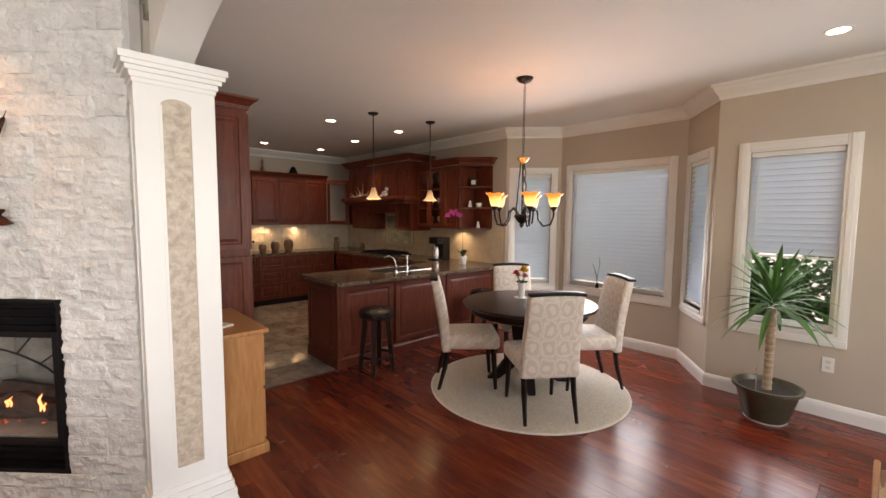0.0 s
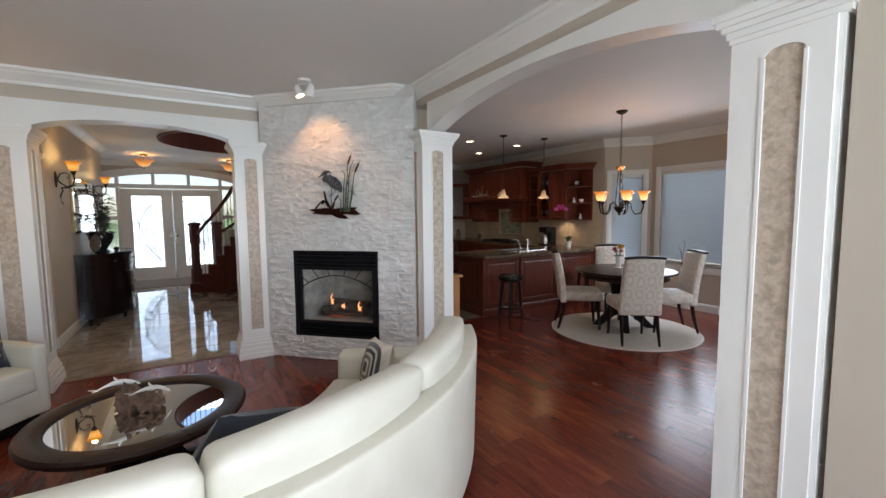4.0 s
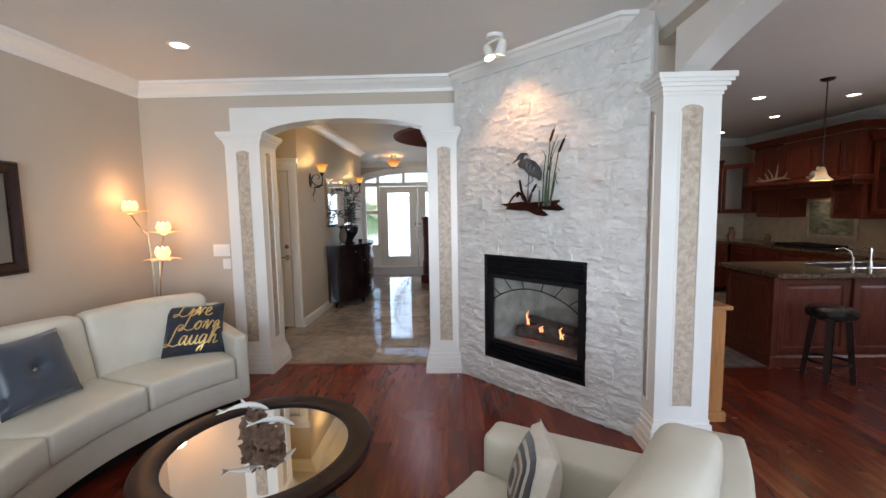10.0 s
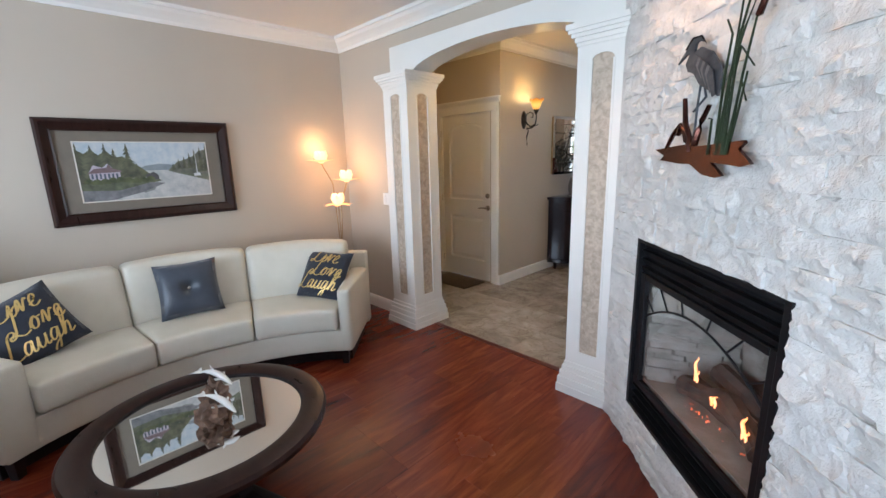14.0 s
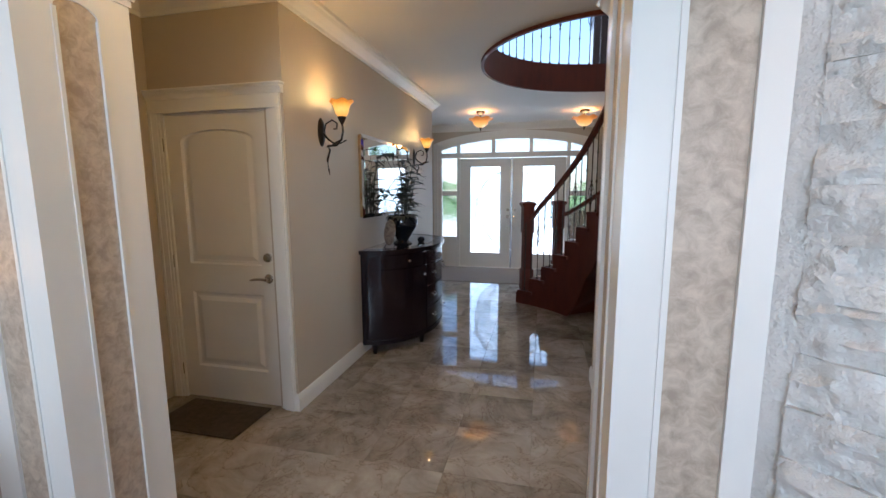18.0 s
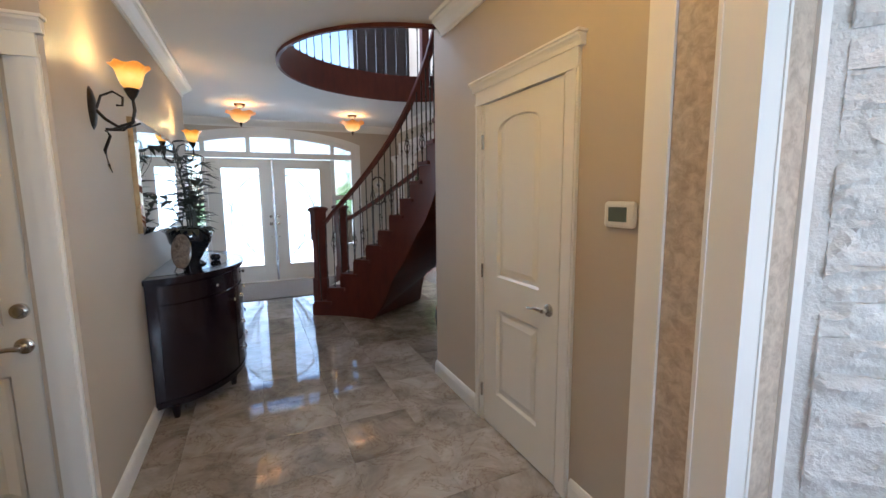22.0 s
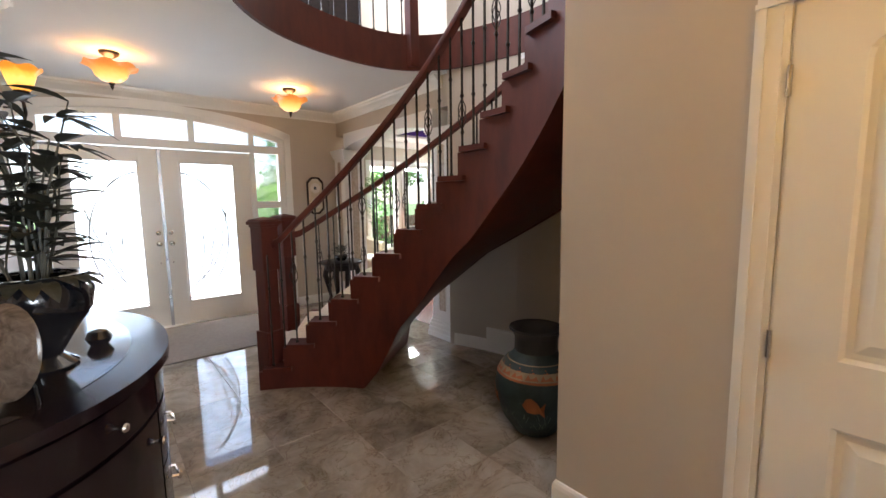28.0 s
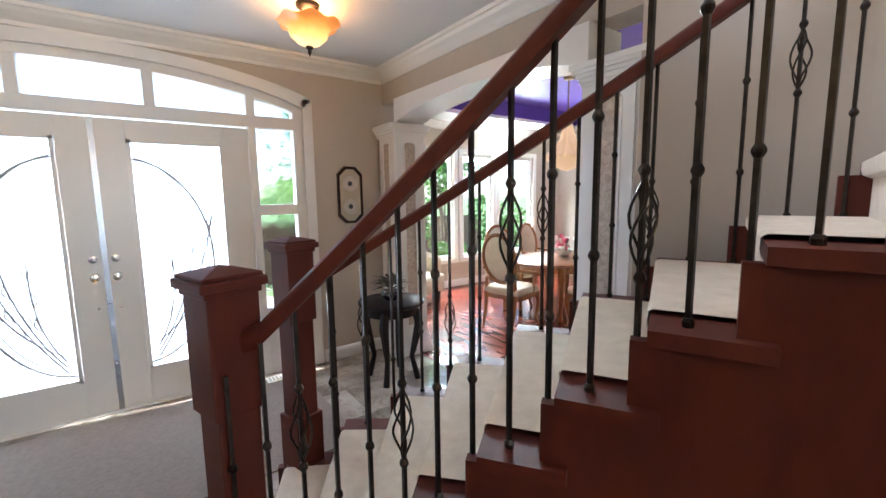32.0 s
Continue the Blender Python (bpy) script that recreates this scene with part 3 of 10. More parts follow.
# ---- outdoors ----
def foliage(name, dark, light):
    m = bpy.data.materials.new(name)
    nt, b = nodes_of(m)
    v = coords(nt, space="World")
    n = noise_tex(nt, v, 3.0, 4)
    g = nt.nodes.new("ShaderNodeNewGeometry")
    ad = nt.nodes.new("ShaderNodeMath")
    ad.operation = "MULTIPLY_ADD"
    ad.inputs[1].default_value, ad.inputs[2].default_value = 0.5, -0.1
    nt.links.new(g.outputs["Random Per Island"], ad.inputs[0])
    su = nt.nodes.new("ShaderNodeMath")
    nt.links.new(ad.outputs[0], su.inputs[0])
    nt.links.new(n.outputs[0], su.inputs[1])
    r = ramp(nt, [(0.25, dark), (0.85, light)])
    nt.links.new(su.outputs[0], r.inputs[0])
    nt.links.new(r.outputs[0], b.inputs["Base Color"])
    b.inputs["Roughness"].default_value = 0.55
    tr = nt.nodes.new("ShaderNodeBsdfTranslucent")
    nt.links.new(r.outputs[0], tr.inputs["Color"])
    mx = nt.nodes.new("ShaderNodeMixShader")
    mx.inputs[0].default_value = 0.35
    nt.links.new(b.outputs[0], mx.inputs[1])
    nt.links.new(tr.outputs[0], mx.inputs[2])
    nt.links.new(mx.outputs[0], nt.nodes["Material Output"].inputs["Surface"])
    return m


M_FOLIAGE = foliage("garden_leaves", (0.02, 0.055, 0.015), (0.10, 0.22, 0.045))
M_PALM = foliage("palm_fronds", (0.03, 0.08, 0.02), (0.14, 0.27, 0.06))
M_BARK = surface("bark", (0.05, 0.035, 0.025), (0.15, 0.11, 0.08), 12, 0.9, stretch=(1, 1, 0.3), grain=60, relief=0.8)
M_LAWN = surface("lawn", (0.05, 0.10, 0.025), (0.10, 0.17, 0.05), 2.5, 0.9, grain=90, relief=0.8)
M_CONCRETE = surface("pale_concrete", (0.42, 0.40, 0.37), (0.52, 0.50, 0.46), 2.0, 0.85, grain=120, relief=0.2)
M_FENCE = surface("brown_fence_wood", (0.06, 0.03, 0.018), (0.13, 0.07, 0.04), 5, 0.7, stretch=(4, 4, 1), grain=60, relief=0.2)


def leaves_mesh(name, pts, rng, size, mat):
    """Many small bent leaves, one at each point."""
    vs, fs = [], []
    for p in pts:
        d = Vector((rng.gauss(0, 1), rng.gauss(0, 1), rng.gauss(0.1, 0.7))).normalized()
        s = d.cross(Vector((rng.gauss(0, 1), rng.gauss(0, 1), rng.gauss(0, 1)))).normalized()
        u = d.cross(s)
        L = size * rng.uniform(0.6, 1.3)
        b = len(vs)
        vs += [p, p + d * L * 0.5 + s * L * 0.28 + u * L * 0.06, p + d * L - u * L * 0.1, p + d * L * 0.5 - s * L * 0.28 + u * L * 0.06]
        fs += [(b, b + 1, b + 2), (b, b + 2, b + 3)]
    me = bpy.data.meshes.new(name)
    me.from_pydata([tuple(v) for v in vs], [], fs)
    me.materials.append(mat)
    return me


def shrub(name, at, rx, ry, h, n, seed, label, size=0.11, trunk=0.0, mat=None):
    rng = random.Random(seed)
    t = holder(name, at, label, "tree" if trunk else "shrub", "garden planting")
    lobes = [(Vector((rng.uniform(-0.6, 0.6) * rx, rng.uniform(-0.6, 0.6) * ry, trunk + h * rng.uniform(0.25, 0.8))), rng.uniform(0.35, 0.6)) for _ in range(9)]
    pts = []
    while len(pts) < n:
        c, k = rng.choice(lobes)
        d = Vector((rng.gauss(0, 1), rng.gauss(0, 1), rng.gauss(0, 1))).normalized() * rng.uniform(0.55, 1.0) ** 0.5
        p = c + Vector((d.x * rx * k, d.y * ry * k, d.z * h * 0.5 * k))
        if p.z > 0.02:
            pts.append(p)
    o = new("crown", leaves_mesh("crown", pts, rng, size, mat or M_FOLIAGE))
    o.parent = t
    for c, k in lobes[:5]:
        part("limb" if trunk else "stem", tube(bmesh.new(), [(0, 0, 0 if not trunk else trunk * 0.8), (c.x * 0.3, c.y * 0.3, c.z * 0.5 + trunk * 0.4), tuple(c)], [0.03, 0.02, 0.008], 6), M_BARK, t)
    if trunk:
        part("trunk", tube(bmesh.new(), [(0, 0, 0), (0.03, 0.02, trunk * 0.5), (0, 0, trunk)], [0.10, 0.075, 0.06], 10), M_BARK, t, smooth=True)
    return t


def palm(at, h, nf, length, seed):
    rng = random.Random(seed)
    t = holder("fan_palm", at, "green palm with drooping fronds beside the porch", "palm tree", "garden planting")
    part("trunk", tube(bmesh.new(), [(0, 0, 0), (0.02, 0, h * 0.5), (0, 0, h)], [0.13, 0.11, 0.09], 10), M_BARK, t, smooth=True)
    for k in range(nf):
        a, el = 2 * math.pi * k / nf * 2.4, rng.uniform(-0.15, 0.9)
        d = Vector((math.cos(a), math.sin(a), 0))
        spine = [Vector((0, 0, h)) + d * length * u * math.cos(el * (1 - 0.3 * u)) + Vector((0, 0, length * (math.sin(el) * u - 0.55 * u * u))) for u in [i / 12 for i in range(13)]]
        vs, fs = [], []
        side = Vector((-d.y, d.x, 0))
        for i in range(2, 13):
            for q in (0.0, 0.5):
                p = spine[i - 1].lerp(spine[i], q)
                w = length * 0.42 * math.sin(math.pi * min(1, (i + q) / 13.5) ** 0.8) + 0.08
                for s in (-1, 1):
                    b = len(vs)
                    e = p + side * s * w + d * w * 0.55 - Vector((0, 0, w * rng.uniform(0.25, 0.5)))
                    m = p.lerp(e, 0.5) + Vector((0, 0, 0.03))
                    vs += [p - d * 0.012, p + d * 0.012, m + d * 0.016, m - d * 0.016, e]
                    fs += [(b, b + 1, b + 2, b + 3), (b + 3, b + 2, b + 4)]
        me = bpy.data.meshes.new("frond")
        me.from_pydata([tuple(v) for v in vs], [], fs)
        me.materials.append(M_PALM)
        o = new("frond", me)
        o.parent = t
        sub("stalk", tube(bmesh.new(), spine, [0.016 - 0.001 * i for i in range(13)], 5), M_PALM, o)
    return t


structure("ground", B(-300, -300, -0.50, 300, 300, -0.32), M_LAWN, "green lawn round the house")
wall("pavement_porch", (-4.6, 11.16, -0.30, 0.42, 14.2, -0.03), mat=M_CONCRETE, label="pale concrete entry porch")
wall("pavement_drive", (-9.0, 14.2, -0.36, 0.2, 30.0, -0.30), mat=M_CONCRETE, label="pale concrete driveway")
fence = holder("porch_railing", (0, 0, -0.03), "dark wooden railing along the porch edge", "railing")
part("rail", B(0.20, 11.3, 0.86, 0.28, 14.1, 0.92, bev=0.01), M_FENCE, fence)
part("rail", B(0.22, 11.3, 0.10, 0.26, 14.1, 0.15), M_FENCE, fence)
for k in range(23):
    part("picket", B(0.225, 11.36 + 0.12 * k, 0.15, 0.255, 11.39 + 0.12 * k, 0.86), M_FENCE, fence)
for y in (11.3, 14.05):
    part("post", B(0.19, y, -0.0, 0.29, y + 0.1, 1.0, bev=0.008), M_FENCE, fence)
gf = holder("garden_fence", (0, 0, -0.32), "brown wooden board fence behind the garden", "fence")
for k in range(46):
    part("board", B(-0.5 + 0.152 * k, 16.6, 0.02, -0.5 + 0.152 * k + 0.145, 16.62, 1.35 + 0.01 * (k % 3)), M_FENCE, gf)
for z in (0.3, 1.15):
    part("rail", B(-0.5, 16.62, z, 6.5, 16.66, z + 0.09), M_FENCE, gf)
palm((0.75, 13.1, -0.32), 2.1, 15, 1.5, 3)
palm((-4.9, 14.6, -0.32), 1.9, 13, 1.4, 8)
for k, (x, y, rx, ry, h, tr, sz) in enumerate(((1.7, 14.0, 0.6, 0.5, 1.1, 0, 0.10), (2.6, 14.4, 0.9, 0.6, 2.0, 1.0, 0.12), (3.6, 14.2, 0.5, 0.5, 0.9, 0, 0.10), (4.3, 15.4, 1.2, 0.9, 2.4, 1.3, 0.13), (1.2, 15.3, 1.1, 0.9, 2.6, 1.2, 0.13), (5.5, 14.6, 0.9, 0.8, 2.0, 0, 0.12), (2.9, 15.9, 1.2, 0.7, 1.3, 0, 0.11), (-4.9, 12.6, 0.5, 0.9, 1.3, 0, 0.10))):
    shrub("garden_tree" if tr else "garden_shrub", (x, y, -0.32), rx, ry, h, 1500, 20 + k, "leafy green garden tree by the house" if tr else "rounded green garden shrub by the house", sz, tr)
# by the dining window, and a hedge behind the house
for k, (x, y, rx, ry, h) in enumerate(((5.5, 0.75, 0.45, 0.8, 1.75), (6.2, -0.3, 0.6, 0.8, 1.8), (6.0, 1.7, 0.5, 0.8, 1.7))):
    shrub("garden_shrub", (x, y, -0.32), rx, ry, h, 2600, 50 + k, "glossy green shrub under the dining window", 0.11)
wall("backdrop_house_wall", (9.0, -4.0, -0.32, 9.2, 8.0, 3.0), mat=M_CONCRETE, label="pale neighbouring garden wall")

# ---- helpers for soft and grown things ----
def rounded(bm, hx, hy, hz, r, n=10, bulge=(0, 0, 0), fn=None):
    """A soft block about the origin; fn bends each point."""
    def line(h, k):
        inner = max(1e-4, h - r)
        return [-h, -h + r * 0.3, -h + r] + [-inner + 2 * inner * i / k for i in range(1, k)] + [h - r, h - r * 0.3, h]
    ax = [line(h, n if h == max(hx, hy, hz) else max(3, int(n * h / max(hx, hy, hz)))) for h in (hx, hy, hz)]
    H = (hx, hy, hz)
    cache = {}

    def vert(p):
        key = tuple(round(c, 5) for c in p)
        if key not in cache:
            q = [max(-h + r, min(h - r, c)) for c, h in zip(p, H)]
            d = Vector([c - e for c, e in zip(p, q)])
            v = Vector(q) + (d.normalized() * r if d.length > 1e-9 else Vector())
            u = [c / h for c, h in zip(p, H)]
            v.x += bulge[0] * u[0] * (1 - u[1] ** 2) * (1 - u[2] ** 2)
            v.y += bulge[1] * u[1] * (1 - u[0] ** 2) * (1 - u[2] ** 2)
            v.z += bulge[2] * u[2] * (1 - u[0] ** 2) * (1 - u[1] ** 2)
            cache[key] = bm.verts.new(fn(v) if fn else v)
        return cache[key]
    for a in range(3):
        b, c = (a + 1) % 3, (a + 2) % 3
        for s in (-1, 1):
            for i in range(len(ax[b]) - 1):
                for j in range(len(ax[c]) - 1):
                    quad = []
                    for di, dj in ((0, 0), (1, 0), (1, 1), (0, 1)):
                        p = [0, 0, 0]
                        p[a], p[b], p[c] = s * H[a], ax[b][i + di], ax[c][j + dj]
                        quad.append(vert(p))
                    if len(set(quad)) == 4:
                        try:
                            bm.faces.new(quad)
                        except ValueError:
                            pass
    return bm


def polar(cx, cy, r_mid, a_mid, z_mid, lean=0.0):
    """Bends x into the arc, y into the radius, z upwards."""
    def f(v):
        r = r_mid + v.y + lean * v.z
        a = a_mid + v.x / r_mid
        return Vector((cx + r * math.cos(a), cy + r * math.sin(a), z_mid + v.z))
    return f


def leaf(bm, base, way, length, width, droop=0.3, fold=0.15, seg=5, tip=1.0):
    """A leaf blade: starts at base, goes along way, droops to its tip."""
    way = Vector(way).normalized()
    side = way.cross(Vector((0, 0, 1)))
    side = side.normalized() if side.length > 1e-3 else Vector((1, 0, 0))
    up = side.cross(way)
    mid, le, ri = [], [], []
    for i in range(seg + 1):
        t = i / seg
        w = width * 0.5 * (math.sin(math.pi * min(1, t ** 0.8 * 0.93 + 0.05)) ** 0.9) * (1 if i < seg else 0.05)
        c = Vector(base) + way * (length * t * (1 - 0.25 * droop * t)) - Vector((0, 0, 1)) * (droop * length * t * t)
        mid.append(bm.verts.new(c))
        le.append(bm.verts.new(c + side * w + up * fold * w))
        ri.append(bm.verts.new(c - side * w + up * fold * w))
    for i in range(seg):
        bm.faces.new((mid[i], mid[i + 1], le[i + 1], le[i]))
        bm.faces.new((mid[i], ri[i], ri[i + 1], mid[i + 1]))
    return bm


# ---- the living room ----
# fireplace insert, in the frame of the stone wall
M_FIREBOX = surface("sooty_firebrick", (0.17, 0.165, 0.145), (0.42, 0.40, 0.36), 9, 0.9, grain=60, relief=0.5)
M_FLAME = glow("gas_flame", (1.0, 0.24, 0.035), 0.9)
M_EMBER = glow("glowing_ember", (1.0, 0.14, 0.03), 0.6, (0.1, 0.03, 0.02))
M_LOG = surface("charred_log", (0.02, 0.018, 0.016), (0.11, 0.09, 0.075), 14, 0.9, grain=60, relief=0.6)
fp = holder("gas_fireplace", (0, 0, 0), "black metal gas fireplace insert with burning logs", "fireplace")
fp.matrix_world = FPM @ Matrix.Translation((FPS, 0, 0))
X0, X1, Z0, Z1 = 0.262, 1.202, 0.24, 1.135
for k in range(4):
    z = Z1 - 0.012 - k * 0.042
    bm = slab(bmesh.new(), [(0, 0), (0.022, -0.034), (0.03, -0.034), (0.03, 0)], Matrix.Translation((X0 + 0.02, 0, z)) @ Matrix.Rotation(radians(90), 4, "Z") @ Matrix.Rotation(0, 4, "X"), -(X1 - X0 - 0.04))
    part("louvre", bm, M_BLACK, fp)
for k in range(3):
    z = Z0 + 0.125 - k * 0.04
    bm = slab(bmesh.new(), [(0, 0), (0.022, -0.032), (0.03, -0.032), (0.03, 0)], Matrix.Translation((X0 + 0.02, 0, z)) @ Matrix.Rotation(radians(90), 4, "Z"), -(X1 - X0 - 0.04))
    part("louvre", bm, M_BLACK, fp)
gz0, gz1, gx0, gx1 = Z0 + 0.165, Z1 - 0.20, X0 + 0.075, X1 - 0.075
for nm, q in (("side_flange", (X0, -0.012, Z0, X0 + 0.028, 0.10, Z1)), ("side_flange", (X1 - 0.028, -0.012, Z0, X1, 0.10, Z1)),
              ("bottom_flange", (X0 + 0.028, -0.012, Z0, X1 - 0.028, 0.10, Z0 + 0.02)), ("top_flange", (X0 + 0.028, -0.012, Z1 - 0.02, X1 - 0.028, 0.10, Z1)),
              ("lower_backplate", (X0 + 0.028, 0.03, Z0 + 0.02, X1 - 0.028, 0.05, Z0 + 0.14)), ("upper_backplate", (X0 + 0.028, 0.03, Z1 - 0.175, X1 - 0.028, 0.05, Z1 - 0.02)),
              ("door_stile", (X0 + 0.028, 0.005, gz0 - 0.03, gx0, 0.03, gz1 + 0.03)), ("door_stile", (gx1, 0.005, gz0 - 0.03, X1 - 0.028, 0.03, gz1 + 0.03)),
              ("door_rail", (gx0, 0.005, gz1, gx1, 0.03, gz1 + 0.03)), ("door_rail", (gx0, 0.005, gz0 - 0.03, gx1, 0.03, gz0))):
    part(nm, B(*q, bev=0.003), M_BLACK, fp)
bm = bmesh.new()
xm, ap = (gx0 + gx1) / 2, gz1 - 0.05
arcp = [(gx0 + (gx1 - gx0) * i / 20, 0.018, gz1 - 0.19 + 0.135 * math.sin(math.pi * i / 20) ** 0.8) for i in range(21)]
tube(bm, arcp, 0.005, 6)
for i in (2, 5, 8, 12, 15, 18):
    p = Vector(arcp[i])
    d = Vector((p.x - xm, 0, 0.22)).normalized()
    k = min((gz1 - p.z) / max(d.z, 0.05), (gx1 - p.x) / d.x if d.x > 0.01 else 9, (gx0 - p.x) / d.x if d.x < -0.01 else 9)
    tube(bm, [p, p + d * k], 0.004, 6)
part("arched_grille", bm, M_BLACK, fp)
bm = bmesh.new()
bk, sd = 0.42, 0.15
for q in (((gx0, 0.06), (gx0 + sd, bk)), ((gx0 + sd, bk), (gx1 - sd, bk)), ((gx1 - sd, bk), (gx1, 0.06))):
    (a, b), (c, d) = q
    for r in range(22):
        z = gz0 + r * 0.026
        cuts = [0.0] + sorted(random.uniform(0.08, 0.92) for _ in range(3)) + [1.0]
        for t0, t1 in zip(cuts, cuts[1:]):
            if t1 - t0 < 0.02:
                continue
            t1 -= 0.004
            j = random.uniform(0, 0.018)
            pts = [(a + (c - a) * t0, b + (d - b) * t0), (a + (c - a) * t1, b + (d - b) * t1)]
            v = [bm.verts.new((x, y - j, zz)) for x, y in pts for zz in (z, z + 0.0245)]
            bm.faces.new((v[0], v[2], v[3], v[1]))
box(bm, gx0 - 0.03, 0.05, gz0 - 0.02, gx1 + 0.03, bk + 0.04, gz0)
box(bm, gx0 - 0.03, 0.05, gz1 + 0.05, gx1 + 0.03, bk + 0.04, gz1 + 0.07)
box(bm, gx0 - 0.03, bk + 0.02, gz0, gx1 + 0.03, bk + 0.04, gz1 + 0.06)
box(bm, gx0 - 0.05, 0.05, gz0, gx0 - 0.035, bk + 0.04, gz1 + 0.06)
box(bm, gx1 + 0.035, 0.05, gz0, gx1 + 0.05, bk + 0.04, gz1 + 0.06)
part("firebox", bm, M_FIREBOX, fp, "grey firebrick lining")
pane = part("glass_pane", B(gx0, 0.020, gz0, gx1, 0.023, gz1), M_GLASS, fp)
pane.visible_shadow = False
for i, (x, y, l, a, z) in enumerate(((xm - 0.02, 0.22, 0.5, 4, 0.05), (xm - 0.1, 0.16, 0.26, 28, 0.10), (xm + 0.13, 0.17, 0.28, -24, 0.10), (xm + 0.02, 0.28, 0.44, -6, 0.13))):
    bm = bmesh.new()
    d = Vector((math.cos(radians(a)), 0.15 * math.sin(radians(a * 3)), math.sin(radians(a)) * 0.4))
    tube(bm, [Vector((x, y, gz0 + z)) + d * l * (t / 6 - 0.5) for t in range(7)], [0.045 + random.uniform(-0.008, 0.008) for _ in range(7)], 9)
    part("fire_log", bm, M_LOG, fp, smooth=True)
for x, h, r, z in ((xm - 0.12, 0.12, 0.009, 0.15), (xm - 0.105, 0.06, 0.008, 0.15), (xm + 0.005, 0.04, 0.010, 0.11), (xm + 0.025, 0.06, 0.007, 0.11), (xm + 0.19, 0.10, 0.011, 0.09), (xm + 0.21, 0.055, 0.009, 0.085)):
    bm = bmesh.new()
    tube(bm, [(x + 0.012 * math.sin(9 * t + 40 * x) * t, 0.125, gz0 + z + h * t) for t in [i / 10 for i in range(11)]], [r * (0.35 + 1.6 * t) * max(0.02, 1 - t) ** 0.9 + 0.0006 for t in [i / 10 for i in range(11)]], 7)
    part("flame", bm, M_FLAME, fp, smooth=True)
bm = bmesh.new()
for i in range(24):
    x, y = xm + random.uniform(-0.18, 0.2), 0.12 + random.uniform(-0.02, 0.03)
    s = random.uniform(0.002, 0.005)
    box(bm, x, y, gz0 + 0.02, x + s, y + s, gz0 + 0.02 + s * random.uniform(0.5, 3))
part("embers", bm, M_EMBER, fp)

# heron wall art
M_RUST = surface("burnished_copper", (0.022, 0.009, 0.009), (0.085, 0.028, 0.017), 12, 0.24, metal=0.85, grain=60, relief=0.1)
M_HERON = surface("blue_grey_painted_metal", (0.035, 0.045, 0.06), (0.14, 0.15, 0.17), 16, 0.4, metal=0.5, space="Object")
M_REED = surface("green_patina_metal", (0.008, 0.014, 0.007), (0.035, 0.055, 0.022), 14, 0.4, metal=0.5)
art = holder("heron_wall_art", (0, 0, 0), "metal heron with cattails hung on the stone wall", "wall art")
art.matrix_world = FPM @ Matrix.Translation((0.797, -0.06, 1.515)) @ Matrix.Diagonal((1, 1, 0.74, 1))


def plate(outline, th=0.006):
    return slab(bmesh.new(), outline, Matrix.Identity(4), -th)


part("log_base", plate([(-0.284, 0.050), (-0.18, 0.062), (-0.08, 0.071), (-0.01, 0.060), (0.12, 0.068), (0.235, 0.077), (0.241, 0.066), (0.218, 0.042), (0.28, -0.016), (0.236, -0.028), (0.15, -0.018), (0.09, -0.012), (0.154, -0.069), (0.12, -0.079), (0.05, -0.069), (-0.03, -0.022), (-0.10, -0.022), (-0.243, -0.005), (-0.214, 0.018)], 0.012), M_RUST, art, "burnished copper log")
part("heron_body", plate([(-0.177, 0.469), (-0.118, 0.525), (-0.086, 0.5625), (-0.05, 0.560), (-0.021, 0.525), (-0.050, 0.540), (-0.066, 0.531), (-0.073, 0.494), (-0.034, 0.508), (0.031, 0.469), (0.077, 0.406), (0.096, 0.344), (0.083, 0.271), (0.057, 0.294), (0.018, 0.3125), (-0.027, 0.344), (-0.067, 0.40), (-0.106, 0.419), (-0.122, 0.456), (-0.099, 0.50), (-0.109, 0.503)], 0.008), M_HERON, art)
bm = bmesh.new()
tube(bm, [(-0.020, -0.004, 0.35), (-0.027, -0.004, 0.256), (-0.030, -0.004, 0.131), (-0.034, -0.004, 0.03)], 0.0045, 6)
tube(bm, [(0.005, -0.004, 0.32), (0.018, -0.004, 0.281), (-0.049, -0.004, 0.2225)], 0.0045, 6)
part("leg", bm, M_HERON, art)
M_WING = surface("light_grey_painted_metal", (0.10, 0.11, 0.13), (0.26, 0.27, 0.29), 22, 0.4, metal=0.4, space="Object")
for k in range(7):
    x, z = -0.052 + 0.016 * k, 0.475 - 0.013 * k
    part("feather", slab(bmesh.new(), [(x - 0.012, z - 0.03), (x, z + 0.004), (x + 0.018, z - 0.012), (x + 0.042, z - 0.085 - 0.006 * k), (x + 0.026, z - 0.09 - 0.006 * k)], Matrix.Translation((0, -0.009 - 0.001 * k, 0)), -0.003), M_WING if k % 2 else M_HERON, art)
part("crest", tube(bmesh.new(), [(-0.13, -0.006, 0.525), (-0.088, -0.006, 0.562), (-0.04, -0.006, 0.557), (-0.008, -0.006, 0.515)], [0.004, 0.006, 0.004, 0.001], 6), M_BLACK, art)
for pts in (((-0.045, 0.035), (-0.05, 0.095), (-0.085, 0.175), (-0.103, 0.293)), ((-0.02, 0.065), (0.0, 0.135), (0.014, 0.175), (0.049, 0.240)), ((-0.06, 0.085), (-0.08, 0.135), (-0.115, 0.170), (-0.16, 0.129), (-0.208, 0.053)), ((-0.105, 0.165), (-0.13, 0.120))):
    part("driftwood_branch", tube(bmesh.new(), [(x, -0.008, z) for x, z in pts], [0.014 - 0.008 * i / len(pts) for i in range(len(pts))], 7), M_RUST, art, smooth=True)
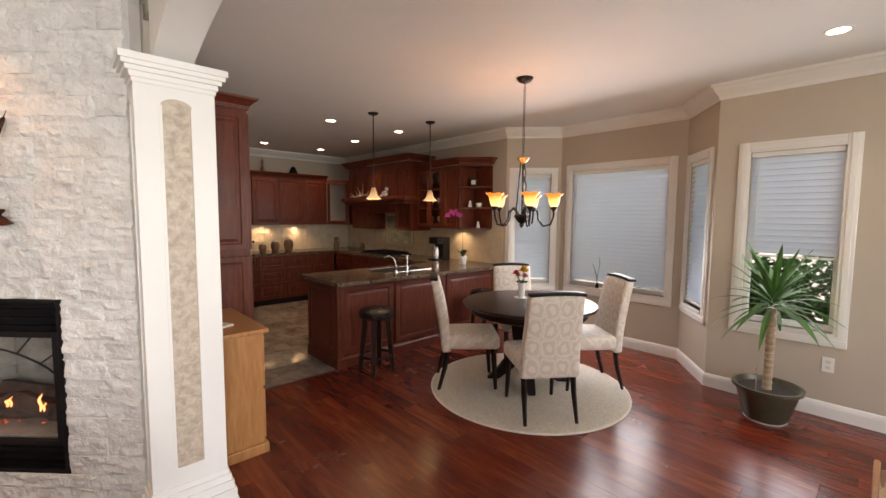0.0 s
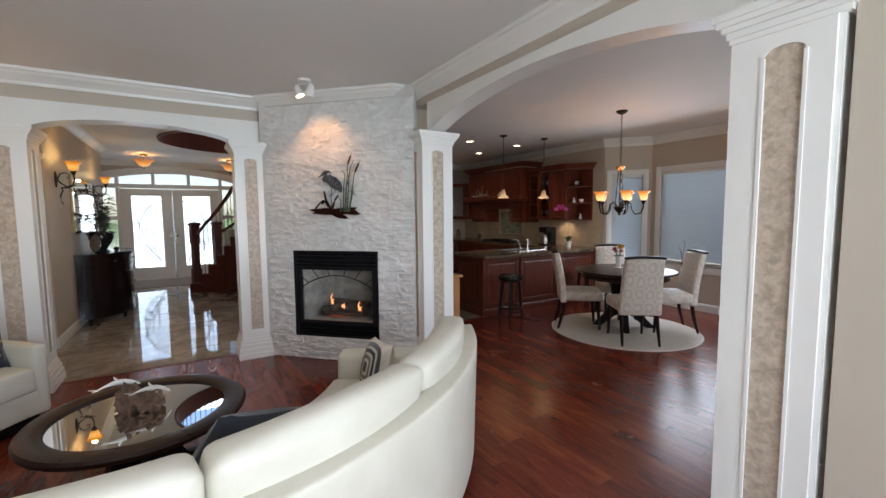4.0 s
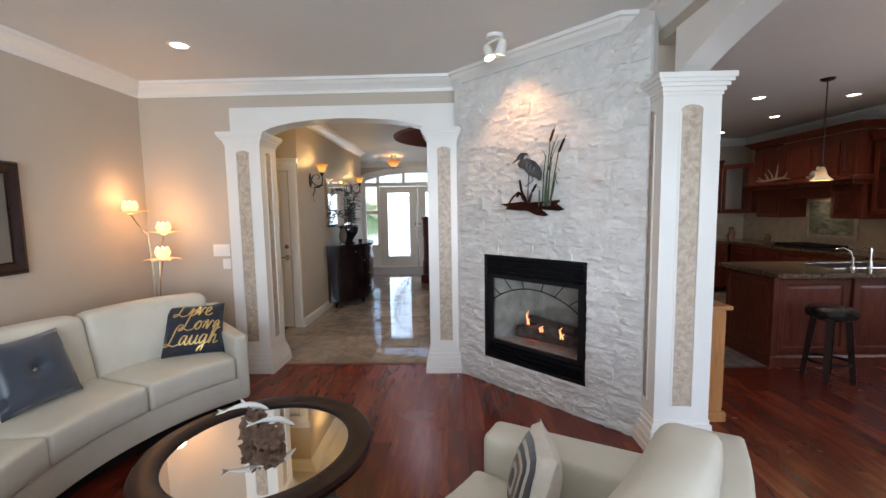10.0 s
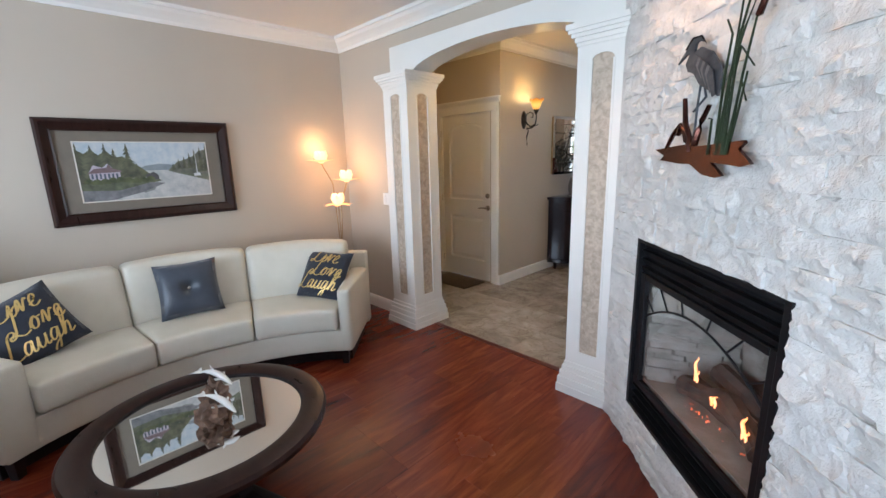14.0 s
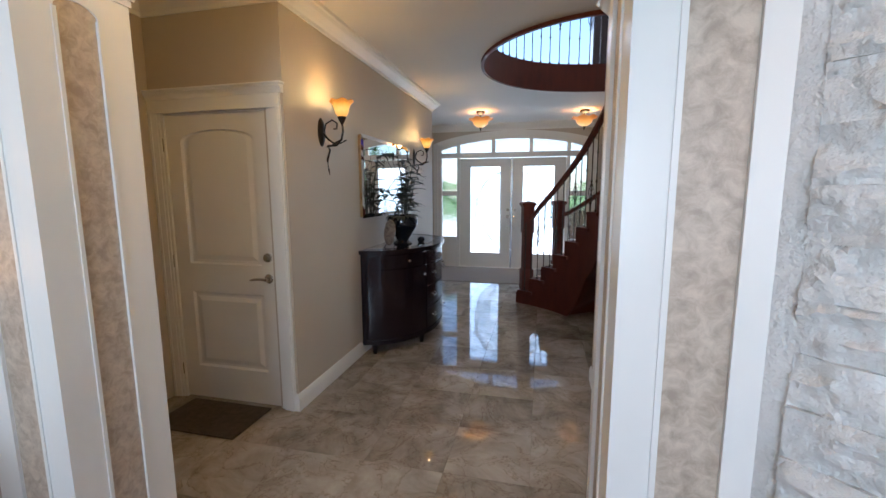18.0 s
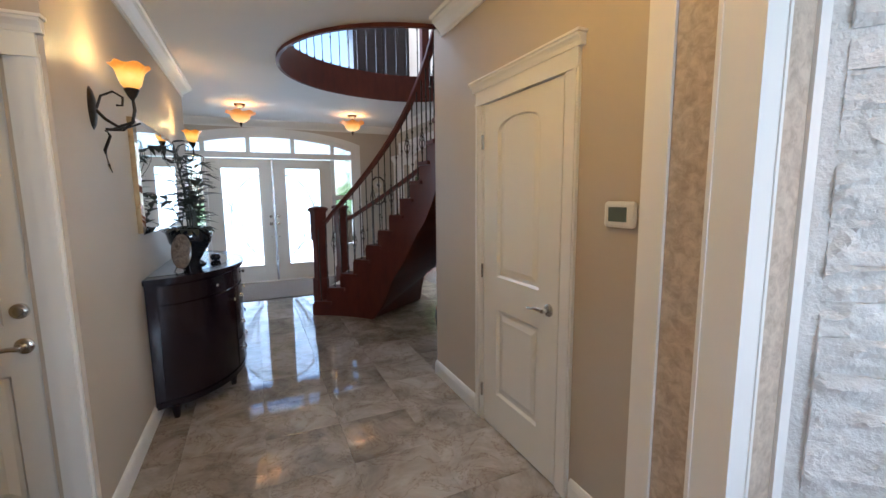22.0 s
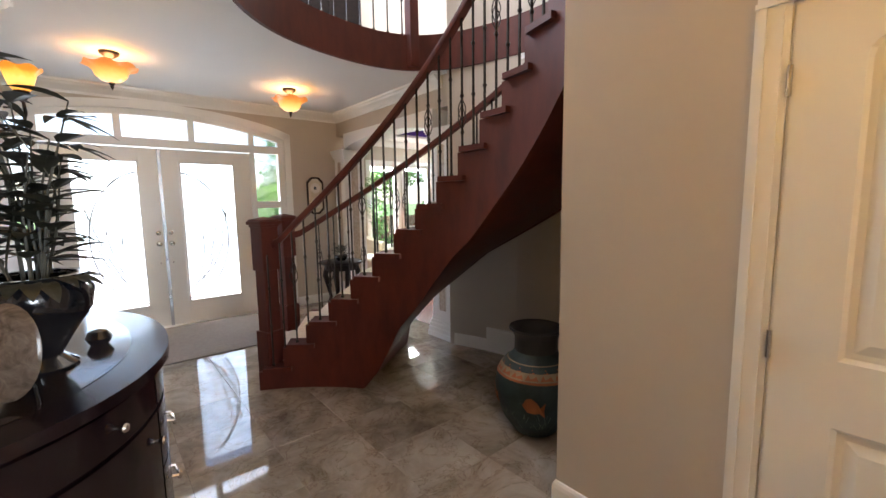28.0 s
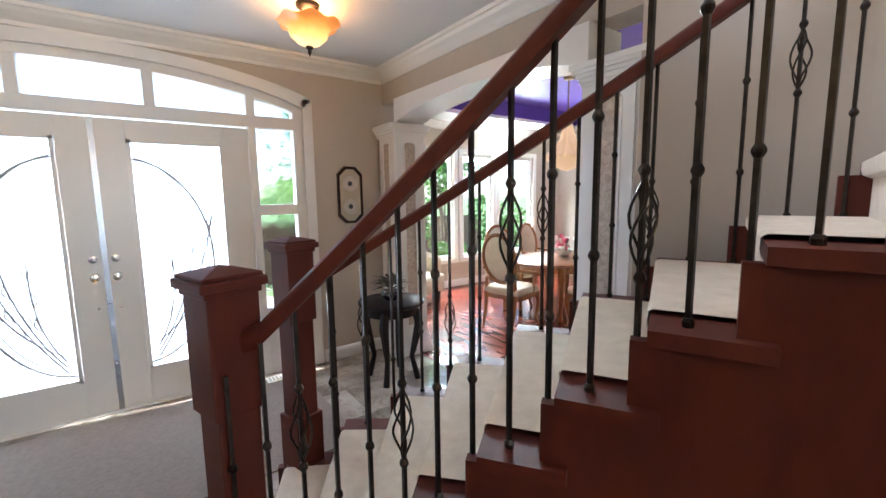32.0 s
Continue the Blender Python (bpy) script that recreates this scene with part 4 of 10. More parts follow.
REEDS = (((0.127, 0.020), (0.141, 0.352), (0.161, 0.640)), ((0.148, 0.020), (0.167, 0.493), (0.193, 0.607), (0.226, 0.686)), ((0.167, 0.020), (0.204, 0.341), (0.233, 0.528)), ((0.100, 0.020), (0.110, 0.341), (0.127, 0.505), (0.095, 0.572)),
         ((0.140, 0.020), (0.155, 0.264), (0.178, 0.444), (0.244, 0.352)), ((0.157, 0.020), (0.201, 0.308), (0.231, 0.227)), ((0.167, 0.050), (0.193, 0.194), (0.213, 0.341)), ((0.113, 0.020), (0.140, 0.341), (0.185, 0.510), (0.230, 0.625)), ((0.075, 0.020), (0.079, 0.176), (0.063, 0.180)), ((0.118, 0.020), (0.130, 0.220), (0.148, 0.396)))
for i, pts in enumerate(REEDS):
    part("reed", tube(bmesh.new(), [(x, -0.008 - 0.003 * (i % 3), z) for x, z in pts], [0.0052 - 0.003 * k / len(pts) for k in range(len(pts))], 6), M_REED, art)
for (x0, z0), (x1, z1) in (((0.161, 0.640), (0.193, 0.748)), ((0.233, 0.528), (0.276, 0.647))):
    p, q = Vector((x0, -0.01, z0)), Vector((x1, -0.01, z1))
    part("cattail", tube(bmesh.new(), [p, p.lerp(q, 0.04), p.lerp(q, 0.94), q, q + (q - p) * 0.35], [0.003, 0.010, 0.009, 0.003, 0.001], 8), M_RUST, art, "rust-brown cattail head", smooth=True)


# curved sofas
def sofa(name, c, r0, r1, a0, a1, s0, s1, label, seats, flare=0.0):
    """Ends at a0 and a1; the seats run from s0 to s1; flare: how far the back's far end leans past its foot."""
    s = holder(name, (c[0], c[1], 0), label, "sofa", "cream curved sofas")
    A0, A1, B0, B1 = radians(a0), radians(a1), radians(s0), radians(s1)
    am, half = (A0 + A1) / 2, (A1 - A0) / 2
    rm = (r0 + r1) / 2
    rk = r1 - 0.105

    def back(v):
        k = max(0.0, v.x / (rk * half))
        return polar(0, 0, rk, am, 0.425, 0.03)(Vector((v.x + flare * k * (v.z / 0.325 - 1), v.y, v.z)))

    part("base", rounded(bmesh.new(), (rm - 0.05) * half - 0.02, (r1 - r0) / 2 - 0.07, 0.085, 0.012, 26, fn=polar(0, 0, rm - 0.05, am, 0.215)), M_LEATHER, s, smooth=True)
    # dark block fills the gap under the base, its colour standing for shadow
    part("plinth", rounded(bmesh.new(), rm * half - 0.05, (r1 - r0) / 2 - 0.14, 0.062, 0.005, 24, fn=polar(0, 0, rm, am, 0.068)), M_ESPRESSO, s, "dark fill for the shadow gap under the sofa")
    part("backrest", rounded(bmesh.new(), rk * half - 0.005, 0.055, 0.325, 0.018, 30, fn=back), M_LEATHER, s, smooth=True)
    for sgn, e, f in ((-1, A0, B0), (1, A1, B1)):
        w = abs(e - f) * rm / 2
        part("armrest", rounded(bmesh.new(), w - 0.003, (r1 - r0) / 2 - 0.065, 0.242, 0.03, 12, (0.004, 0.006, 0), fn=polar(0, 0, rm - 0.045, (e + f) / 2, 0.373)), M_LEATHER, s, smooth=True)
        for rr in (r0 + 0.10, r1 - 0.12):
            al = am + sgn * (half - 0.10 / rm)
            x, y = rr * math.cos(al), rr * math.sin(al)
            part("leg", lathe(bmesh.new(), [(0.030, 0), (0.042, 0.131)], (x, y, 0), 4), M_ESPRESSO, s)
    aw = (B1 - B0) / seats
    for i in range(seats):
        ac = B0 + aw * (i + 0.5)
        hd = (r1 - r0) / 2 - 0.09
        rs = r0 - 0.008 + hd
        part("seat_cushion", rounded(bmesh.new(), rs * aw / 2 - 0.004, hd, 0.085, 0.028, 14, (0.004, 0.0, 0.014), fn=polar(0, 0, rs, ac, 0.385)), M_LEATHER, s, smooth=True)
        rb = r1 - 0.245
        part("back_cushion", rounded(bmesh.new(), rb * aw / 2 - 0.004, 0.085, 0.225, 0.045, 16, (0.006, 0.032, 0.020), fn=polar(0, 0, rb, ac, 0.645, 0.22)), M_LEATHER, s, smooth=True)
        # seam lines along the cushion edges
        for z, r in ((0.45, r0 + 0.004), (0.325, r0 + 0.002)):
            part("piping", tube(bmesh.new(), [((r + 0.004) * math.cos(ac + aw * t), (r + 0.004) * math.sin(ac + aw * t), z) for t in [-0.47 + 0.94 * i / 12 for i in range(13)]], 0.0035, 5), M_LEATHER, s, smooth=True)
    return s


sofa("curved_sofa", (-1.47, 1.82), 1.42, 2.24, 134.5, 215, 138.5, 208, "cream leather curved sofa along the wall under the picture", 3)
sofa("curved_sofa", (-1.95, 2.15), 1.30, 2.235, 252, 334.5, 256.5, 328, "cream leather curved sofa turned towards the fireplace", 3, 0.05)

M_NAVY = surface("navy_cushion_cloth", (0.008, 0.011, 0.022), (0.022, 0.028, 0.045), 20, 0.8, grain=300, relief=0.4, sheen=0.3, space="Object")
M_SATIN = surface("slate_blue_satin", (0.025, 0.032, 0.048), (0.045, 0.055, 0.077), 8, 0.38, grain=250, relief=0.1, sheen=0.4, space="Object")
M_GOLD = surface("gold_print", (0.62, 0.42, 0.14), (0.80, 0.60, 0.25), 20, 0.3, metal=0.7)
M_TAUPE = surface("taupe_print", (0.20, 0.16, 0.115), (0.29, 0.24, 0.18), 20, 0.9, grain=300, relief=0.3)
M_LINEN = surface("ivory_linen", (0.62, 0.58, 0.52), (0.74, 0.70, 0.63), 20, 0.9, grain=300, relief=0.4)


def pillow_t(u, v, puff):
    k = max(0.0, (1 - u * u)) * max(0.0, (1 - v * v))
    return puff * k ** 0.42


SCRIPT = {
    "L": (0.55, [(0.42, 0.78), (0.50, 0.92), (0.40, 1.0), (0.27, 0.85), (0.22, 0.5), (0.15, 0.12), (0.02, 0.02), (-0.02, 0.12), (0.10, 0.14), (0.35, 0.0), (0.55, 0.06)]),
    "i": (0.26, [(0, 0.06), (0.12, 0.42), (0.10, 0.10), (0.16, 0.0), (0.26, 0.08)]),
    "v": (0.36, [(0, 0.08), (0.08, 0.42), (0.13, 0.40), (0.16, 0.02), (0.28, 0.40), (0.36, 0.36)]),
    "e": (0.34, [(0, 0.1), (0.16, 0.2), (0.22, 0.36), (0.14, 0.43), (0.06, 0.28), (0.08, 0.06), (0.2, 0.0), (0.34, 0.10)]),
    "o": (0.36, [(0, 0.1), (0.05, 0.3), (0.16, 0.43), (0.06, 0.22), (0.10, 0.03), (0.22, 0.08), (0.25, 0.3), (0.16, 0.43), (0.24, 0.36), (0.36, 0.38)]),
    "a": (0.40, [(0.26, 0.40), (0.12, 0.42), (0.03, 0.2), (0.08, 0.02), (0.20, 0.12), (0.28, 0.42), (0.26, 0.10), (0.32, 0.0), (0.40, 0.08)]),
    "u": (0.42, [(0, 0.1), (0.08, 0.42), (0.06, 0.12), (0.14, 0.0), (0.26, 0.14), (0.31, 0.42), (0.29, 0.1), (0.34, 0.0), (0.42, 0.08)]),
    "g": (0.40, [(0.26, 0.40), (0.12, 0.42), (0.03, 0.2), (0.08, 0.02), (0.20, 0.12), (0.28, 0.42), (0.24, -0.1), (0.14, -0.4), (0.02, -0.36), (0.12, -0.12), (0.40, 0.08)]),
    "h": (0.42, [(0, 0.08), (0.14, 0.5), (0.22, 0.9), (0.15, 0.98), (0.08, 0.7), (0.04, 0.0), (0.14, 0.34), (0.24, 0.40), (0.26, 0.2), (0.24, 0.04), (0.30, 0.0), (0.42, 0.1)]),
}


def script(word, x0, y0, size, half, puff):
    """A word in joined handwriting, drawn with a broad pen on a cushion; x0, y0: the start of its base line."""
    bm = bmesh.new()
    x = x0

    def lay_on(p):
        u, w = p.x / half, p.y / half
        return (p.x, p.y, pillow_t(u, w, puff) + 0.0065)
    for c in word:
        adv, ctl = SCRIPT[c]
        q = [Vector((px + 0.28 * py, py)) * size + Vector((x, y0)) for px, py in ctl]
        q = [2 * q[0] - q[1]] + q + [2 * q[-1] - q[-2]]
        line = []
        for i in range(1, len(q) - 2):
            for k in range(5):
                t = k / 5
                line.append(0.5 * (2 * q[i] + (q[i + 1] - q[i - 1]) * t + (2 * q[i - 1] - 5 * q[i] + 4 * q[i + 1] - q[i + 2]) * t * t + (3 * q[i] - q[i - 1] - 3 * q[i + 1] + q[i + 2]) * t ** 3))
        line.append(q[-2])
        prev = None
        for i, p in enumerate(line):
            d = (line[min(i + 1, len(line) - 1)] - line[max(i - 1, 0)]).normalized()
            wd = size * (0.019 + 0.015 * abs(d.y))
            nrm = Vector((-d.y, d.x)) * wd
            if max(abs(p.x), abs(p.y)) > half * 0.93:
                prev = None
                continue
            cur = (bm.verts.new(lay_on(p + nrm)), bm.verts.new(lay_on(p - nrm)))
            if prev:
                bm.faces.new((prev[0], prev[1], cur[1], cur[0]))
            prev = cur
        x += adv * size
    return bm


def pillow(name, m, half, puff, mat, label, words=(), button=False, geo=False):
    p = holder(name, (0, 0, 0), label, "cushion", "sofa cushions")
    p.matrix_world = m
    bm = bmesh.new()
    n = 16

    def at(i, j, s):
        u, v = 2 * i / n - 1, 2 * j / n - 1
        pinch = 1 - 0.07 * (1 - u * u) * abs(v)
        pin2 = 1 - 0.07 * (1 - v * v) * abs(u)
        t = pillow_t(u, v, puff)
        if button:
            t *= 1 - 0.75 * math.exp(-(u * u + v * v) * 22)
        return (u * half * pin2, v * half * pinch, s * t + 0.004 * s)
    for s in (-1, 1):
        g = [[bm.verts.new(at(i, j, s)) for j in range(n + 1)] for i in range(n + 1)]
        for i in range(n):
            for j in range(n):
                bm.faces.new((g[i][j], g[i + 1][j], g[i + 1][j + 1], g[i][j + 1]))
    bmesh.ops.remove_doubles(bm, verts=bm.verts, dist=0.009)
    part("cover", bm, mat, p, smooth=True)
    for body, x, y, size in words:
        part("gold_lettering", script(body, x, y, size, half, puff), M_GOLD, p)
    if button:
        part("button", lathe(bmesh.new(), [(0.016, 0), (0.014, 0.008), (0.004, 0.012)], (0, 0, puff * 0.25 + 0.004), 12), M_CHROME, p, smooth=True)
    if geo:
        for k, (r0, r1, sd) in enumerate(((0.0, 0.20, 1), (0.32, 0.46, 1), (0.56, 0.70, 1), (0.80, 0.96, 1))):
            bm = bmesh.new()
            m2 = 28
            rows = []
            for i in range(m2 + 1):
                a = 2 * math.pi * i / m2
                rr = []
                for r in (r0, (r0 + r1) / 2, r1):
                    q = max(abs(math.cos(a)), abs(math.sin(a))) ** 0.6
                    u, w = r * math.cos(a) / q * 0.96, r * math.sin(a) / q * 0.96
                    u, w = max(-0.97, min(0.97, u)), max(-0.97, min(0.97, w))
                    rr.append(bm.verts.new((u * half * 0.95, w * half * 0.95, sd * (pillow_t(u, w, puff) + 0.008))))
                rows.append(rr)
            for i in range(m2):
                for j in range(2):
                    bm.faces.new((rows[i][j], rows[i + 1][j], rows[i + 1][j + 1], rows[i][j + 1]))
            part("printed_band", bm, (M_NAVY, M_TAUPE, M_NAVY, M_SATIN)[k], p)
    return p


def on_sofa(c, r, deg, z, tilt, roll=0, face=0):
    """A cushion standing on a seat, leaning back, facing the middle of the arc."""
    x, y = c[0] + r * math.cos(radians(deg)), c[1] + r * math.sin(radians(deg))
    return Matrix.Translation((x, y, z)) @ Matrix.Rotation(radians(deg - 90 + face), 4, "Z") @ Matrix.Rotation(radians(90 - tilt), 4, "X") @ Matrix.Rotation(radians(roll), 4, "Z")


S1, S2 = (-1.47, 1.82), (-1.95, 2.15)


def cushion_at(c, across, up):
    x = Vector(across).normalized()
    z = x.cross(Vector(up)).normalized()
    y = z.cross(x)
    m = Matrix((x, y, z)).transposed().to_4x4()
    m.translation = c
    return m


LLL = (("Live", -0.13, 0.085, 0.165), ("Love", -0.095, -0.03, 0.165), ("Laugh", -0.185, -0.135, 0.155))
pillow("throw_pillow", cushion_at((-2.915, 2.893, 0.640), (0.705, 0.37, -0.03), (-0.17, 0.43, 0.66)), 0.205, 0.065, M_NAVY, "navy cushion with gold lettering leaning on the sofa", LLL)
pillow("throw_pillow", cushion_at((-3.262, 2.005, 0.668), (0.133, 0.775, 0.019), (-0.269, 0.039, 0.687)), 0.20, 0.075, M_SATIN, "slate blue satin cushion with a crystal button", button=True)
pillow("throw_pillow", on_sofa(S1, 1.83, 201, 0.65, 22, 22, -14), 0.205, 0.07, M_NAVY, "navy cushion with gold lettering by the sofa arm", LLL)
pillow("throw_pillow", on_sofa(S2, 1.60, 323.0, 0.585, 16, 6, 32), 0.165, 0.07, M_LINEN, "ivory cushion with blue and brown square bands", geo=True)
pillow("throw_pillow", on_sofa(S2, 1.58, 260.5, 0.585, 24, 10, -28), 0.18, 0.07, M_LINEN, "ivory cushion with blue and brown square bands", geo=True)
pillow("throw_pillow", on_sofa(S2, 1.60, 288, 0.60, 30, 20, 0), 0.20, 0.06, M_NAVY, "plain navy cushion lying on the sofa seat")

# coffee table
TC = (-1.855, 1.70)
ct = holder("coffee_table", (TC[0], TC[1], 0), "round dark wood coffee table with mirrored top", "coffee table", rz=20)
rr = 0.515
part("rim", lathe(bmesh.new(), [(rr - 0.108, 0.425), (rr - 0.108, 0.392), (rr - 0.02, 0.385), (rr, 0.395), (rr + 0.003, 0.415), (rr - 0.008, 0.43), (rr - 0.03, 0.434), (rr - 0.09, 0.434), (rr - 0.108, 0.425)], seg=64), M_TABLEWOOD, ct, smooth=True)
part("inner_bead", lathe(bmesh.new(), [(rr - 0.114, 0.415), (rr - 0.112, 0.422), (rr - 0.107, 0.426), (rr - 0.103, 0.422), (rr - 0.109, 0.413), (rr - 0.114, 0.415)], seg=64), M_ESPRESSO, ct)
part("mirror_top", lathe(bmesh.new(), [(0.0001, 0.414), (rr - 0.111, 0.414), (rr - 0.111, 0.405), (0.0001, 0.405)], seg=64), M_MIRROR, ct, "round mirror glass")
part("under_top", lathe(bmesh.new(), [(0.0001, 0.40), (rr - 0.05, 0.40), (rr - 0.06, 0.385), (0.0001, 0.385)], seg=48), M_ESPRESSO, ct)
for a in (0, 90, 180, 270):
    bm = bmesh.new()
    slab(bm, [(0.0, 0.02), (0.33, 0.02), (0.36, 0.05), (0.20, 0.10), (0.13, 0.25), (0.17, 0.385), (0.0, 0.385)], Matrix.Rotation(radians(a), 4, "Z") @ Matrix.Translation((0.0, -0.03, 0)), 0.06)
    part("pedestal_leg", bm, M_ESPRESSO, ct)
part("pedestal_block", B(-0.34, -0.1, 0.0, 0.34, 0.1, 0.05, bev=0.01), M_ESPRESSO, ct)
M_DRIFT = surface("driftwood", (0.07, 0.04, 0.028), (0.26, 0.16, 0.11), 14, 0.85, grain=70, relief=0.9)
M_DOLPHIN = surface("white_ceramic", (0.72, 0.72, 0.70), (0.82, 0.82, 0.80), 6, 0.2)
sc = holder("dolphin_sculpture", (TC[0] - 0.02, TC[1] + 0.03, 0.414), "driftwood sculpture with white dolphins on the mirror", "sculpture")
bm = bmesh.new()
bmesh.ops.create_icosphere(bm, subdivisions=4, radius=1)
for v in bm.verts:
    p = v.co.copy()
    k = 1 + 0.55 * noise.noise(p * 2.1) + 0.34 * noise.noise(p * 5.3) + 0.2 * noise.noise(p * 11)
    v.co = Vector((-0.045 + p.x * 0.055 * k, 0.035 + p.y * 0.05 * k, 0.062 + p.z * 0.078 * k))
    v.co.z = max(0.0, v.co.z)
part("driftwood_root", bm, M_DRIFT, sc, smooth=True)
bm = bmesh.new()
bmesh.ops.create_icosphere(bm, subdivisions=3, radius=1)
for v in bm.verts:
    p = v.co.copy()
    k = 1 + 0.5 * noise.noise(p * 2.7 + Vector((5, 1, 2))) + 0.34 * noise.noise(p * 7)
    v.co = Vector((0.055 + p.x * 0.07 * k, -0.02 + p.y * 0.06 * k, max(0, 0.045 + p.z * 0.052 * k)))
part("driftwood_knob", bm, M_DRIFT, sc, smooth=True)


def dolphin(at, rz, ry, s=1.0):
    bm = bmesh.new()
    pts, rad = [], []
    for i in range(13):
        t = i / 12
        pts.append((0.11 * (t - 0.5) * 2, 0, 0.03 * math.sin(math.pi * t) - 0.01))
        rad.append(0.003 + 0.018 * math.sin(math.pi * min(1, t * 1.05)) ** 0.8 * (1 - 0.55 * t))
    tube(bm, pts, rad, 10)
    slab(bm, [(0.0, 0.03), (0.03, 0.038), (0.035, 0.06)], Matrix.Identity(4), 0.003)
    bm2 = [(0.095, 0.0), (0.14, 0.035), (0.128, 0.0), (0.14, -0.035)]
    prism(bm, bm2, -0.012, -0.008)
    prism(bm, [(-0.045, 0.012), (-0.01, 0.05), (0.0, 0.05), (-0.02, 0.01)], 0.0, 0.003)
    prism(bm, [(-0.045, -0.012), (-0.02, -0.01), (0.0, -0.05), (-0.01, -0.05)], 0.0, 0.003)
    bm.transform(Matrix.Translation(at) @ Matrix.Rotation(radians(rz), 4, "Z") @ Matrix.Rotation(radians(ry), 4, "Y") @ Matrix.Scale(s, 4))
    part("dolphin", bm, M_DOLPHIN, sc, "white dolphin", smooth=True)


dolphin((-0.085, 0.055, 0.145), 205, -8, 0.92)
dolphin((0.065, 0.02, 0.092), 205, -14, 0.88)

# floor lamp with three blossoms
M_PETAL = glow("lit_glass_petal", (1.0, 0.42, 0.13), 0.32, (0.9, 0.55, 0.28))
M_GLOBE = glow("lit_frosted_globe", (1.0, 0.50, 0.16), 0.62, (0.9, 0.7, 0.45))
M_BULB = glow("lit_bulb", (1.0, 0.74, 0.42), 8.0)
M_BRASS = surface("antique_brass", (0.30, 0.20, 0.10), (0.46, 0.32, 0.17), 14, 0.3, metal=0.9)
fl = holder("floor_lamp", (-3.58, 3.46, 0), "brass floor lamp with three lit glass blossoms", "floor lamp")
part("base", lathe(bmesh.new(), [(0.13, 0), (0.13, 0.015), (0.05, 0.03), (0.012, 0.05)], seg=24), M_BRASS, fl, smooth=True)
for dx, dy, hz in ((-0.148, -0.072, 1.578), (0.011, 0.10, 1.389), (0.105, -0.066, 1.176)):
    part("stem", tube(bmesh.new(), [(dx * 0.08, dy * 0.08, 0.03), (dx * 0.1, dy * 0.1, 0.75), (dx * 0.3, dy * 0.3, hz - 0.25), (dx * 0.8, dy * 0.8, hz - 0.12), (dx, dy, hz - 0.055)], 0.005, 6), M_BRASS, fl)
    bl = part("blossom", lathe(bmesh.new(), [(0.012, -0.06), (0.045, -0.03), (0.06, 0.01), (0.05, 0.045), (0.04, 0.05), (0.05, 0.01), (0.036, -0.02), (0.01, -0.045)], (dx, dy, hz), 24, wave=lambda r, z, a: (r * (1 + 0.12 * math.sin(a * 6)), z + 0.012 * math.cos(a * 6) * (z > 0))), M_GLOBE, fl, "lit amber glass blossom", smooth=True)
    bm = bmesh.new()
    for k in range(7):
        a = 2 * math.pi * k / 7 + hz
        leaf(bm, (dx + 0.02 * math.cos(a), dy + 0.02 * math.sin(a), hz - 0.05), (math.cos(a), math.sin(a), 0.30 if hz > 1.3 else 0.10), 0.135, 0.075, 0.12)
    part("petals", bm, M_PETAL, bl)
    part("bulb", lathe(bmesh.new(), [(0.004, -0.02), (0.018, 0.0), (0.014, 0.022), (0.002, 0.03)], (dx, dy, hz), 10), M_BULB, bl, smooth=True)
    point_lamp("blossom_light", (-3.58 + dx, 3.46 + dy, hz + 0.09), 0.85, (1.0, 0.52, 0.20), 0.05)

# framed landscape print
pic = holder("framed_print", (-3.858, 1.985, 1.505), "framed lake landscape print in a wide dark frame", "picture")
HW, HH = 0.605, 0.372
def frame_ring(bm, w0, h0, w1, h1, x0, x1):
    for (ya, za), (yb, zb) in (((-w0, -h0), (w0, -h0)), ((w0, -h0), (w0, h0)), ((w0, h0), (-w0, h0)), ((-w0, h0), (-w0, -h0))):
        k, l = w1 / w0, h1 / h0
        q = [(x0, ya, za), (x0, yb, zb), (x1, yb * k, zb * l), (x1, ya * k, za * l)]
        bm.faces.new([bm.verts.new(p) for p in q])
bm = bmesh.new()
frame_ring(bm, HW, HH, HW, HH, 0.0, 0.022)
frame_ring(bm, HW, HH, HW - 0.015, HH - 0.015, 0.022, 0.040)
frame_ring(bm, HW - 0.015, HH - 0.015, HW - 0.03, HH - 0.03, 0.040, 0.042)
frame_ring(bm, HW - 0.03, HH - 0.03, HW - 0.075, HH - 0.075, 0.042, 0.018)
frame_ring(bm, HW - 0.075, HH - 0.075, HW - 0.085, HH - 0.085, 0.018, 0.022)
frame_ring(bm, HW - 0.085, HH - 0.085, HW - 0.085, HH - 0.085 + 1e-4, 0.022, 0.004)
bmesh.ops.remove_doubles(bm, verts=bm.verts, dist=1e-5)
part("frame", bm, M_TABLEWOOD, pic)
part("backing", B(0.0, -HW + 0.02, -HH + 0.02, 0.003, HW - 0.02, HH - 0.02), M_ESPRESSO, pic)
M_MAT = surface("taupe_mat_board", (0.17, 0.145, 0.115), (0.20, 0.17, 0.135), 12, 0.8)
iw, ih = HW - 0.085, HH - 0.085
pw, ph = iw - 0.095, ih - 0.07
bm = bmesh.new()
for b in ((-iw, -ih, iw, -ph), (-iw, ph, iw, ih), (-iw, -ph, -pw, ph), (pw, -ph, iw, ph)):
    box(bm, 0.003, b[0], b[1], 0.008, b[2], b[3])
part("mat_board", bm, M_MAT, pic)
bm = bmesh.new()
